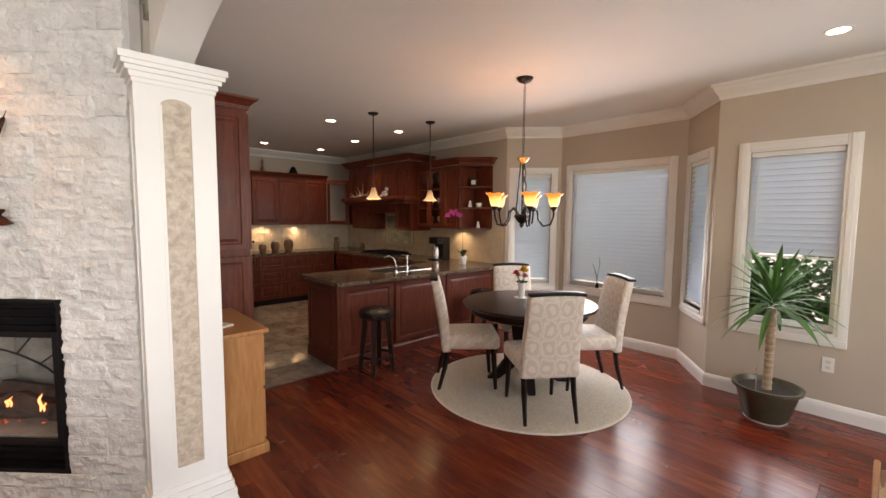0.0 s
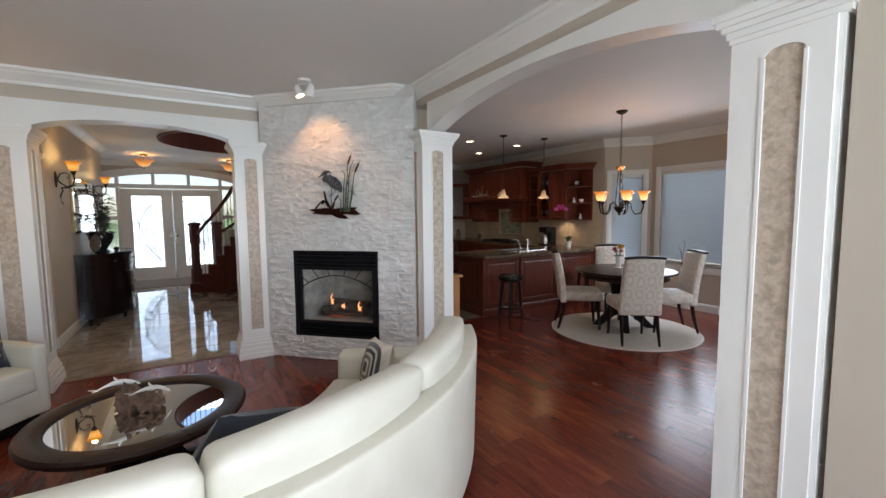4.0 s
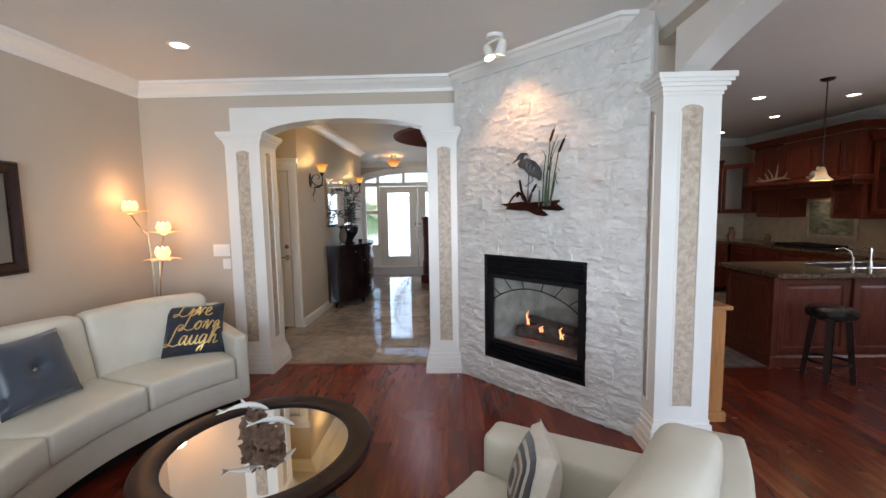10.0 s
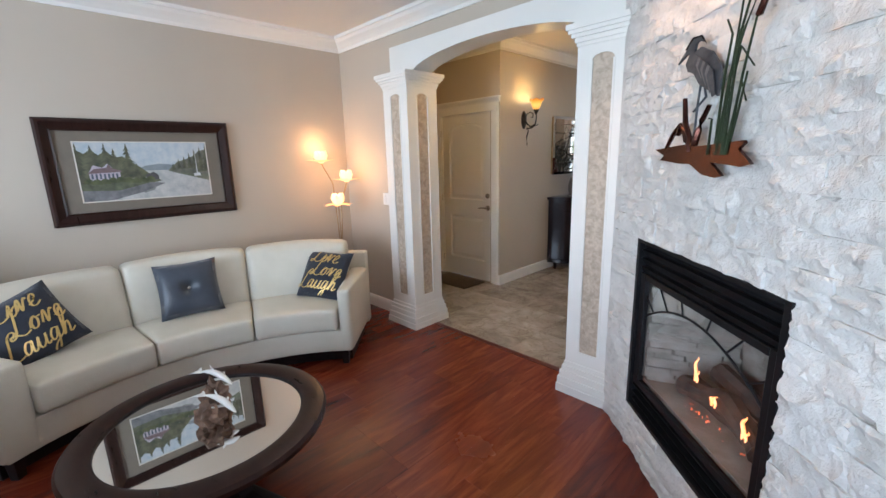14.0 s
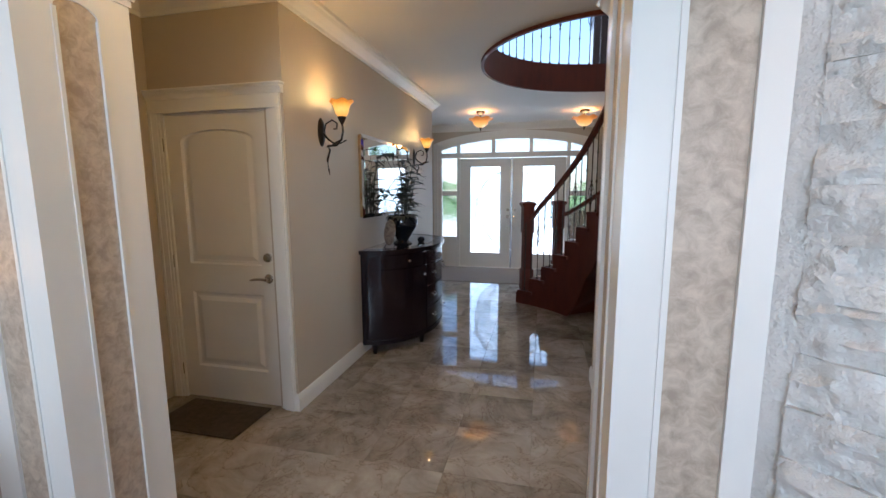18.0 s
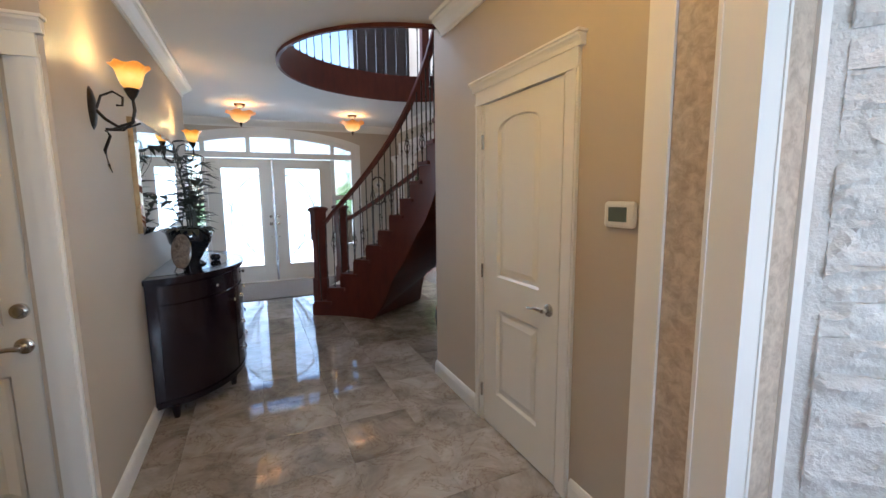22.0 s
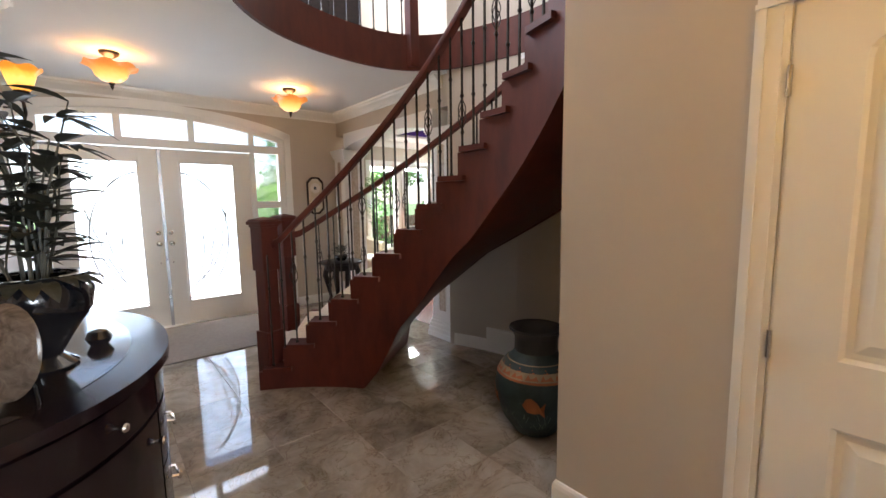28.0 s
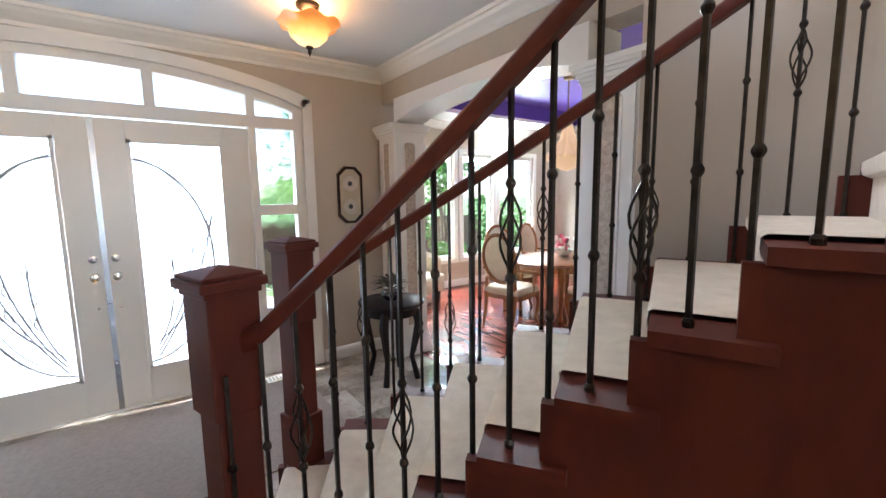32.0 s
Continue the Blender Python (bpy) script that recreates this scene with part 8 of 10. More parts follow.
def shaker(bm_list, parent, name, m, w, h, mat=None, knob=None):
    """A framed door or drawer front, w by h, in the frame m: x along, z up, -y out."""
    mat = mat or M_CHERRY
    r = 0.055 if h > 0.2 else 0.03
    bm = bmesh.new()
    rows = []
    for ins, y in ((0, 0.0), (0.0, -PROUD), (0.004, -PROUD - 0.002), (r - 0.008, -PROUD - 0.002), (r, -PROUD + 0.006), (r + 0.012, -PROUD + 0.007), (r + 0.035, -PROUD + 0.001)):
        x0, x1, z0, z1 = ins, w - ins, ins, h - ins
        rows.append([bm.verts.new((x, y, z)) for x, z in ((x0, z0), (x1, z0), (x1, z1), (x0, z1))])
    for a, b in zip(rows, rows[1:]):
        for i in range(4):
            j = (i + 1) % 4
            bm.faces.new((a[i], a[j], b[j], b[i]))
    bm.faces.new(rows[-1])
    bm.transform(m)
    d = part(name, bm, mat, parent)
    if knob:
        kb = bmesh.new()
        if knob[0] == "pull":
            x, z = w / 2, h / 2
            tube(kb, [(x - 0.05, -PROUD, z), (x - 0.045, -PROUD - 0.025, z - 0.004), (x, -PROUD - 0.03, z - 0.01), (x + 0.045, -PROUD - 0.025, z - 0.004), (x + 0.05, -PROUD, z)], 0.005, 6)
        else:
            x, z = (0.03 if knob[1] < 0 else w - 0.03), (0.06 if knob[2] < 0 else h - 0.06)
            k2 = lathe(kb, [(0.005, 0), (0.005, 0.012), (0.013, 0.02), (0.012, 0.028), (0.0001, 0.03)], seg=10)
            k2.transform(Matrix.Translation((x, -PROUD, z)) @ Matrix.Rotation(radians(90), 4, "X"))
        kb.transform(m)
        part("handle", kb, M_IRON, d, "dark bronze pull", smooth=True)
    return d


def front(x, y, z, facing):
    """Frame of a cabinet front whose left end (seen from the room) is at x, y."""
    return Matrix.Translation((x, y, z)) @ Matrix.Rotation(radians(facing), 4, "Z")


CAB_CROWN = [(0, 0), (0.0, -0.09), (0.012, -0.09), (0.02, -0.06), (0.05, -0.03), (0.07, -0.015), (0.075, 0.0)]


def cab_crown(parent, path, z):
    part("crown", sweep(bmesh.new(), [(x, y, z) for x, y in path], CAB_CROWN), M_CHERRY, parent)


def cabinet(name, label):
    return holder(name, (0, 0, 0), label, "kitchen cabinet", "cherry kitchen cabinets")


# pantry
c = cabinet("pantry_cabinet", "tall cherry pantry cabinet with panelled sides")
part("body", B(0.582, 3.56, 0.10, 1.15, 4.35, 2.40), M_CHERRY, c)
part("toe_kick", B(0.582, 3.60, 0, 1.09, 4.35, 0.10), M_ESPRESSO, c)
for z0, z1 in ((0.14, 1.22), (1.27, 2.36)):
    shaker(None, c, "side_panel", front(0.60, 3.56, z0, 0), 0.53, z1 - z0)
    shaker(None, c, "door", front(1.15, 3.58, z0, 90), 0.74, z1 - z0, knob=("knob", -1, 1 if z0 < 1 else -1))
cab_crown(c, [(1.15, 4.35), (1.15, 3.56), (0.582, 3.56)], 2.475)
# north wall units
x = 0.60
for k in range(7):
    w = 0.46
    u = cabinet("wall_cabinet", "cherry wall cabinet with framed door")
    part("body", B(x, 7.42, 1.38, x + w - 0.003, 7.75, 2.22), M_CHERRY, u)
    shaker(None, u, "door", front(x + 0.004, 7.42, 1.39, 0), w - 0.012, 0.80, knob=("knob", -1 if k % 2 else 1, -1))
    cab_crown(u, [(x + w - 0.001, 7.42), (x, 7.42)], 2.30)
    b = cabinet("base_cabinet", "cherry base cabinet with drawers")
    part("body", B(x, 7.17, 0.10, x + w - 0.003, 7.75, 0.86), M_CHERRY, b)
    part("toe_kick", B(x, 7.23, 0, x + w, 7.7, 0.10), M_ESPRESSO, b)
    for z0, z1 in ((0.12, 0.39), (0.41, 0.64), (0.66, 0.85)):
        shaker(None, b, "drawer", front(x + 0.004, 7.17, z0, 0), w - 0.012, z1 - z0, knob=("pull",))
    x += w
# corner wall unit with glass
u = cabinet("corner_wall_cabinet", "corner cherry wall cabinet with glass door")
part("body", prism(bmesh.new(), [(3.82, 7.42), (4.12, 7.08), (4.46, 7.08), (4.46, 7.75), (3.82, 7.75)], 1.38, 1.40), M_CHERRY, u)
part("top_panel", prism(bmesh.new(), [(3.82, 7.42), (4.12, 7.08), (4.46, 7.08), (4.46, 7.75), (3.82, 7.75)], 2.20, 2.22), M_CHERRY, u)
part("back_panel", B(4.40, 7.08, 1.40, 4.46, 7.75, 2.20), M_CHERRY, u)


def glass_door(parent, m, w, h):
    bm = bmesh.new()
    for a, b, c0, d in ((0, 0, 0.05, h), (w - 0.05, 0, w, h), (0.05, 0, w - 0.05, 0.05), (0.05, h - 0.05, w - 0.05, h)):
        box(bm, a, -PROUD, b, c0, 0, d)
    bm.transform(m)
    d = part("glass_door", bm, M_CHERRY, parent)
    g = box(bmesh.new(), 0.05, -0.010, 0.05, w - 0.05, -0.006, h - 0.05)
    g.transform(m)
    o = part("glass", g, M_GLASS, d)
    o.visible_shadow = False
    return d


glass_door(u, front(3.835, 7.408, 1.40, -48.6), 0.43, 0.80)
# east wall: hood
hd = cabinet("range_hood_cabinet", "cherry mantel range hood with panelled doors")
part("upper_box", B(3.98, 5.10, 1.86, 4.46, 6.86, 2.40), M_CHERRY, hd)
part("mantel_shelf", B(3.86, 5.02, 1.80, 4.46, 6.94, 1.86, bev=0.012), M_CHERRY, hd)
part("mantel_moulding", B(3.90, 5.06, 1.75, 4.46, 6.90, 1.80, bev=0.012), M_CHERRY, hd)
for y0, y1 in ((5.10, 5.52), (6.34, 6.86)):
    part("side_cabinet", B(4.06, y0, 1.32, 4.46, y1, 1.75), M_CHERRY, hd)
    shaker(None, hd, "side_panel", front(4.06, y1 - 0.01, 1.34, -90), y1 - y0 - 0.02, 0.39)
bm = bmesh.new()
part("hood_apron", B(4.02, 5.52, 1.60, 4.46, 6.34, 1.75), M_CHERRY, hd)
y = 6.84
for w in (0.22, 0.42, 0.42, 0.42, 0.22):
    shaker(None, hd, "door", front(3.98, y, 1.88, -90), w - 0.01, 0.42)
    y -= w + 0.01
cab_crown(hd, [(4.46, 6.90), (3.96, 6.90), (3.96, 5.06), (4.46, 5.06)][::-1], 2.50)
# glass cabinet and angled open shelves
gc = cabinet("glass_wall_cabinet", "cherry wall cabinet with glass doors and dishes")
part("back_panel", B(4.43, 4.15, 1.38, 4.46, 5.05, 2.26), M_CHERRY, gc)
for z in (1.38, 1.66, 1.95, 2.24):
    part("shelf", B(4.14, 4.15, z, 4.43, 5.05, z + 0.02), M_CHERRY, gc)
for yy in (4.15, 4.44, 5.03):
    part("side_panel", B(4.13, yy, 1.38, 4.43, yy + 0.02, 2.26), M_CHERRY, gc)
glass_door(gc, front(4.13, 5.04, 1.39, -90), 0.29, 0.86)
glass_door(gc, front(4.13, 4.75, 1.39, -90), 0.29, 0.86)
shaker(None, gc, "door", front(4.13, 4.45, 1.39, -90), 0.29, 0.86)
osf = cabinet("open_shelf_cabinet", "angled cherry end cabinet with open shelves")
part("back_panel", B(4.44, 3.80, 1.38, 4.46, 4.15, 2.26), M_CHERRY, osf)
part("side_panel", B(4.13, 4.13, 1.38, 4.44, 4.15, 2.26), M_CHERRY, osf)
for z in (1.37, 1.66, 1.95, 2.25):
    part("shelf", prism(bmesh.new(), [(4.12, 4.13), (4.12, 4.10), (4.40, 3.80), (4.44, 3.80), (4.44, 4.13)], z, z + 0.02), M_CHERRY, osf)
cab_crown(osf, [(4.46, 3.79), (4.40, 3.79), (4.115, 4.10), (4.115, 5.06)], 2.36)
# base run on the east wall
for k in range(5):
    y0 = 4.42 + 0.55 * k
    b = cabinet("base_cabinet", "cherry base cabinet with drawers")
    part("body", B(3.88, y0, 0.10, 4.46, y0 + 0.547, 0.86), M_CHERRY, b)
    part("toe_kick", B(3.94, y0, 0, 4.4, y0 + 0.55, 0.10), M_ESPRESSO, b)
    for z0, z1 in ((0.12, 0.62), (0.64, 0.85)):
        shaker(None, b, "drawer" if z0 > 0.5 else "door", front(3.88, y0 + 0.54, z0, -90), 0.53, z1 - z0, knob=("pull",))
thing("kitchen_worktop", prism(bmesh.new(), [(0.59, 7.14), (3.85, 7.14), (3.85, 4.36), (4.458, 4.36), (4.458, 7.748), (0.59, 7.748)], 0.86, 0.90), M_GRANITE, "dark brown polished granite worktop along the walls", "worktop")
M_SPLASH = surface("cream_tumbled_tile", (0.50, 0.42, 0.31), (0.66, 0.57, 0.44), 9, 0.5, grain=60, relief=0.2)
bs = holder("backsplash", (0, 0, 0), "cream tumbled stone tile backsplash", "backsplash")
bs["kind"] = "structure"
me_t = bpy.data.meshes.new("splash_tile")
bm = box(bmesh.new(), -0.048, 0, -0.048, 0.048, 0.008, 0.048, bev=0.003)
bm.to_mesh(me_t)
bm.free()
me_t.materials.append(M_SPLASH)
for i in range(26):
    for j in range(5):
        o = new("tile", me_t)
        o.parent = bs
        o.matrix_local = pose(4.456, 4.45 + 0.1 * i, 0.955 + 0.1 * j, 0, 0, -90)
for i in range(24):
    for j in range(5):
        o = new("tile", me_t)
        o.parent = bs
        o.matrix_local = pose(2.1 + 0.1 * i, 7.746, 0.955 + 0.1 * j, 0, 0, 180)
part("tile_bed", B(4.452, 3.6, 0.90, 4.458, 7.74, 1.40), M_SPLASH, bs)
part("tile_bed", B(0.6, 7.742, 0.90, 4.45, 7.748, 1.40), M_SPLASH, bs)
# painted tile picture over the cooktop
tp = holder("tile_mural", (4.444, 5.93, 1.31), "painted landscape tile mural in a stone frame", "tile mural")
bm = bmesh.new()
for a, b, c0, d in ((-0.42, -0.30, -0.36, 0.30), (0.36, -0.30, 0.42, 0.30), (-0.36, -0.30, 0.36, -0.24), (-0.36, 0.24, 0.36, 0.30)):
    box(bm, -0.02, a, b, 0, c0, d, bev=0.004)
part("stone_frame", bm, M_PANEL, tp)
part("mural", B(-0.008, -0.36, -0.24, -0.001, 0.36, 0.24), surface("painted_landscape", (0.03, 0.05, 0.035), (0.26, 0.28, 0.25), 6, 0.25, stretch=(1, 1, 2.5), distort=1.2), tp)
ck = holder("gas_cooktop", (4.16, 5.93, 0.90), "black gas cooktop with iron grates", "cooktop")
part("hob", B(-0.26, -0.38, 0, 0.26, 0.38, 0.012, bev=0.004), M_BLACK, ck)
for i in (-1, 0, 1):
    bm = bmesh.new()
    for q in (-0.2, -0.07, 0.07, 0.2):
        box(bm, q - 0.006, i * 0.25 - 0.11, 0.035, q + 0.006, i * 0.25 + 0.11, 0.047)
    for q in (-0.1, 0.0, 0.1):
        box(bm, -0.22, i * 0.25 + q - 0.005, 0.012, 0.22, i * 0.25 + q + 0.005, 0.045)
    part("grate", bm, M_BLACK, ck)

# peninsula
isl = holder("kitchen_peninsula", (0, 0, 0), "cherry panelled kitchen peninsula with sink", "kitchen island")
part("body", B(2.02, 3.72, 0.0, 4.455, 4.38, 0.855), M_CHERRY, isl)
part("plinth_moulding", sweep(bmesh.new(), [(2.02, 4.38, 0), (2.02, 3.72, 0), (4.44, 3.72, 0)][::-1], [(0, 0), (0.022, 0), (0.022, 0.09), (0.01, 0.11), (0, 0.115)]), M_CHERRY, isl)
shaker(None, isl, "end_panel", front(2.02, 4.36, 0.14, -90), 0.60, 0.69)
for x, w in ((2.06, 0.62), (2.72, 0.76), (3.50, 0.90)):
    shaker(None, isl, "front_panel", front(x, 3.72, 0.14, 0), w, 0.69)
part("corner_post", B(2.005, 3.705, 0.0, 2.06, 3.76, 0.855, bev=0.004), M_CHERRY, isl)
ctop = bmesh.new()
prism(ctop, [(1.95, 4.44), (1.95, 3.60), (1.975, 3.575)] + [(2.4, 3.572), (3.2, 3.575), (4.0, 3.572), (4.455, 3.575), (4.455, 4.359), (3.849, 4.359), (3.849, 4.44)], 0.858, 0.90)
bmesh.ops.bevel(ctop, geom=[e for e in ctop.edges if abs(e.verts[0].co.z - e.verts[1].co.z) < 1e-5], offset=0.006, segments=2, affect="EDGES")
thing("peninsula_worktop", ctop, M_GRANITE, "brown granite peninsula top with broken edge", "worktop")
sk = holder("kitchen_sink", (3.05, 4.08, 0.90), "steel sink let into the granite top", "sink")
bm = bmesh.new()
for a, b, c0, d in ((-0.36, -0.2, 0.36, -0.18), (-0.36, 0.18, 0.36, 0.2), (-0.36, -0.18, -0.34, 0.18), (0.34, -0.18, 0.36, 0.18)):
    box(bm, a, b, 0, c0, d, 0.004)
part("rim", bm, M_CHROME, sk)
# flat black sheet: the shaded depth of the bowl is only its colour
part("basin", B(-0.34, -0.18, 0.0005, 0.34, 0.18, 0.001), M_BLACK, sk)
fc = holder("kitchen_faucet", (2.82, 3.86, 0.90), "chrome arched kitchen faucet", "faucet")
part("spout", tube(bmesh.new(), [(0.02, 0, 0), (0.02, 0, 0.09), (0.005, 0.015, 0.165), (-0.04, 0.04, 0.195), (-0.085, 0.07, 0.175)], [0.010, 0.008, 0.0065, 0.0065, 0.008], 10), M_CHROME, fc, smooth=True)
part("base", lathe(bmesh.new(), [(0.022, 0), (0.020, 0.02), (0.012, 0.03)], (0.02, 0, 0), 16), M_CHROME, fc, smooth=True)
f2 = holder("soap_tap", (3.02, 3.88, 0.90), "chrome tall side tap", "faucet")
part("body", lathe(bmesh.new(), [(0.020, 0), (0.018, 0.03), (0.010, 0.08), (0.013, 0.15), (0.011, 0.19), (0.0001, 0.20)], seg=16), M_CHROME, f2, smooth=True)
part("spout", tube(bmesh.new(), [(0, 0, 0.17), (-0.02, 0.03, 0.195), (-0.03, 0.06, 0.185)], 0.008, 8), M_CHROME, f2, smooth=True)

# stools
def stool(x, y):
    s = holder("bar_stool", (x, y, 0), "black round leather bar stool at the peninsula", "bar stool", "bar stools")
    part("seat", lathe(bmesh.new(), [(0.165, 0.56), (0.175, 0.585), (0.172, 0.62), (0.15, 0.638), (0.0001, 0.645)], seg=32), surface("black_leather", (0.008, 0.008, 0.008), (0.018, 0.017, 0.016), 10, 0.25, grain=120, relief=0.2), s, smooth=True)
    part("swivel_ring", lathe(bmesh.new(), [(0.12, 0.535), (0.125, 0.56), (0.10, 0.56)], seg=28), M_TABLEWOOD, s, smooth=True)
    for k in range(4):
        a = radians(45 + 90 * k)
        bm = bmesh.new()
        tube(bm, [(0.11 * math.cos(a), 0.11 * math.sin(a), 0.55), (0.165 * math.cos(a), 0.165 * math.sin(a), 0.0)], [0.034, 0.027], 4)
        part("leg", bm, M_TABLEWOOD, s)
    part("foot_ring", tube(bmesh.new(), [(0.148 * math.cos(2 * math.pi * i / 28), 0.148 * math.sin(2 * math.pi * i / 28), 0.17) for i in range(28)], 0.012, 7, closed=True), M_BLACK, s, smooth=True)


stool(2.28, 3.42)
stool(3.86, 3.40)

# kitchen small things
cf = holder("coffee_maker", (4.22, 4.62, 0.90), "black coffee maker with steel jug", "coffee maker")
part("tower", B(-0.02, -0.10, 0, 0.12, 0.10, 0.34, bev=0.012), M_BLACK, cf)
part("head", B(-0.14, -0.10, 0.24, -0.02, 0.10, 0.34, bev=0.012), M_BLACK, cf)
part("jug", lathe(bmesh.new(), [(0.06, 0.02), (0.065, 0.10), (0.055, 0.18), (0.04, 0.21)], (-0.08, 0, 0), 20), M_CHROME, cf, "steel jug", smooth=True)
part("base", B(-0.15, -0.10, 0, -0.02, 0.10, 0.02, bev=0.005), M_BLACK, cf)
M_JAR = surface("brown_stoneware", (0.075, 0.042, 0.022), (0.24, 0.14, 0.075), 12, 0.3)
for i, (x, h, r) in enumerate(((2.62, 0.17, 0.065), (2.84, 0.22, 0.075), (3.08, 0.25, 0.085))):
    j = holder("storage_jar", (x, 7.48, 0.90), "brown glazed lidded jar on the worktop", "jar", "storage jars")
    part("body", lathe(bmesh.new(), [(r * 0.7, 0), (r, h * 0.3), (r, h * 0.6), (r * 0.75, h * 0.78), (r * 0.8, h * 0.8)], seg=22), M_JAR, j, smooth=True)
    part("lid", lathe(bmesh.new(), [(r * 0.82, h * 0.8), (r * 0.7, h * 0.88), (0.012, h * 0.92), (0.015, h * 0.98), (0.0001, h)], seg=22), M_SPLASH, j, "pale stoneware lid", smooth=True)
for x, y, h, r in ((3.95, 7.3, 0.24, 0.06), (4.25, 6.85, 0.14, 0.045)):
    j = holder("ornamental_jug", (x, y, 0.90), "small brown figured jug on the worktop", "jug")
    part("body", lathe(bmesh.new(), [(r * 0.7, 0), (r, h * 0.35), (r * 0.6, h * 0.7), (r * 0.8, h * 0.9), (r * 0.5, h)], seg=18), M_JAR, j, smooth=True)
    part("handle", tube(bmesh.new(), [(r * 0.6, 0, h * 0.8), (r * 1.3, 0, h * 0.7), (r, 0, h * 0.4)], 0.008, 6), M_JAR, j)
for x, lab in ((2.7, "slim brass bottle on the cabinets"), (3.25, "dark iron figure on the cabinets")):
    j = holder("cabinet_top_ornament", (x, 7.60, 2.22), lab, "ornament")
    part("body", lathe(bmesh.new(), [(0.05, 0), (0.055, 0.08), (0.03, 0.16), (0.018, 0.2), (0.02, 0.26), (0.012, 0.30)] if x < 3 else [(0.08, 0), (0.06, 0.04), (0.09, 0.1), (0.05, 0.18), (0.03, 0.22)], seg=14), M_BRASS if x < 3 else M_IRON, j, smooth=True)
M_ANTLER = surface("weathered_antler", (0.30, 0.24, 0.17), (0.50, 0.42, 0.32), 14, 0.6)
an = holder("antler", (3.91, 6.35, 1.86), "pale branching antler on the mantel shelf", "antler")
bm = bmesh.new()
tube(bm, [(0, 0.34, 0.03), (0.02, 0.2, 0.02), (0, 0.0, 0.03), (0.02, -0.15, 0.05), (0, -0.32, 0.02)], [0.012, 0.018, 0.02, 0.016, 0.006], 8)
for yy, dy, h in ((-0.05, -0.03, 0.25), (0.1, 0.08, 0.14), (-0.17, -0.1, 0.12), (0.22, 0.1, 0.09), (0.0, 0.12, 0.2)):
    tube(bm, [(0, yy, 0.03), (0.01, yy + dy * 0.3, h * 0.5), (0, yy + dy, h)], [0.015, 0.011, 0.004], 7)
part("branch", bm, M_ANTLER, an, smooth=True)
dg = holder("dog_figurine", (3.91, 5.62, 1.86), "small white dog figurine on the mantel", "figurine")
bm = bmesh.new()
for p, r in (((0, 0, 0.05), (0.045, 0.07, 0.05)), ((0, -0.06, 0.12), (0.03, 0.035, 0.035)), ((0, 0.09, 0.02), (0.03, 0.04, 0.02))):
    q = bmesh.new()
    bmesh.ops.create_icosphere(q, subdivisions=2, radius=1)
    q.transform(Matrix.Translation(p) @ Matrix.Diagonal((*r, 1)))
    tmp = bpy.data.meshes.new("tmp")
    q.to_mesh(tmp)
    q.free()
    bm.from_mesh(tmp)
    bpy.data.meshes.remove(tmp)
part("body", bm, M_DOLPHIN, dg, smooth=True)
for x, y, z, lab, k in ((4.30, 4.02, 1.97, "small black framed photograph on a shelf", 0), (4.34, 3.95, 1.68, "white teacup and saucer on a shelf", 1), (4.27, 4.05, 1.68, "small white figurine on a shelf", 2), (4.34, 3.96, 1.39, "small white bird figurine on a shelf", 2)):
    if k == 0:
        o = holder("small_frame", (x, y, z), lab, "photo frame", rz=-50)
        part("frame", B(-0.05, -0.008, 0, 0.05, 0.008, 0.12, bev=0.004), M_BLACK, o)
        part("photo", B(-0.03, -0.010, 0.03, 0.03, -0.008, 0.09), M_LINEN, o)
    elif k == 1:
        o = holder("teacup", (x, y, z), lab, "cup")
        part("saucer", lathe(bmesh.new(), [(0.03, 0), (0.06, 0.01), (0.03, 0.006)], seg=20), M_DOLPHIN, o, smooth=True)
        part("cup", lathe(bmesh.new(), [(0.02, 0.006), (0.04, 0.03), (0.045, 0.06), (0.04, 0.06), (0.0001, 0.03)], seg=20), M_DOLPHIN, o, smooth=True)
    else:
        o = holder("figurine", (x, y, z), lab, "figurine")
        part("body", lathe(bmesh.new(), [(0.025, 0), (0.03, 0.03), (0.015, 0.06), (0.02, 0.08), (0.0001, 0.1)], seg=12), M_DOLPHIN, o, smooth=True)
M_GLASSWARE = surface("pale_glassware", (0.35, 0.36, 0.36), (0.5, 0.5, 0.5), 8, 0.1)
rng2 = random.Random(9)
for z in (1.40, 1.68, 1.97):
    for k in range(6):
        o = thing("drinking_glass", lathe(bmesh.new(), [(0.025, 0), (0.004, 0.01), (0.004, 0.06), (0.03, 0.09), (0.028, 0.15)], (0, 0, 0), 12), M_GLASSWARE, "stemmed glass inside the glass cabinet", "glass", "cabinet glassware", smooth=True)
        o.location = (4.28 + 0.06 * (k % 2), 4.50 + 0.09 * k, z)

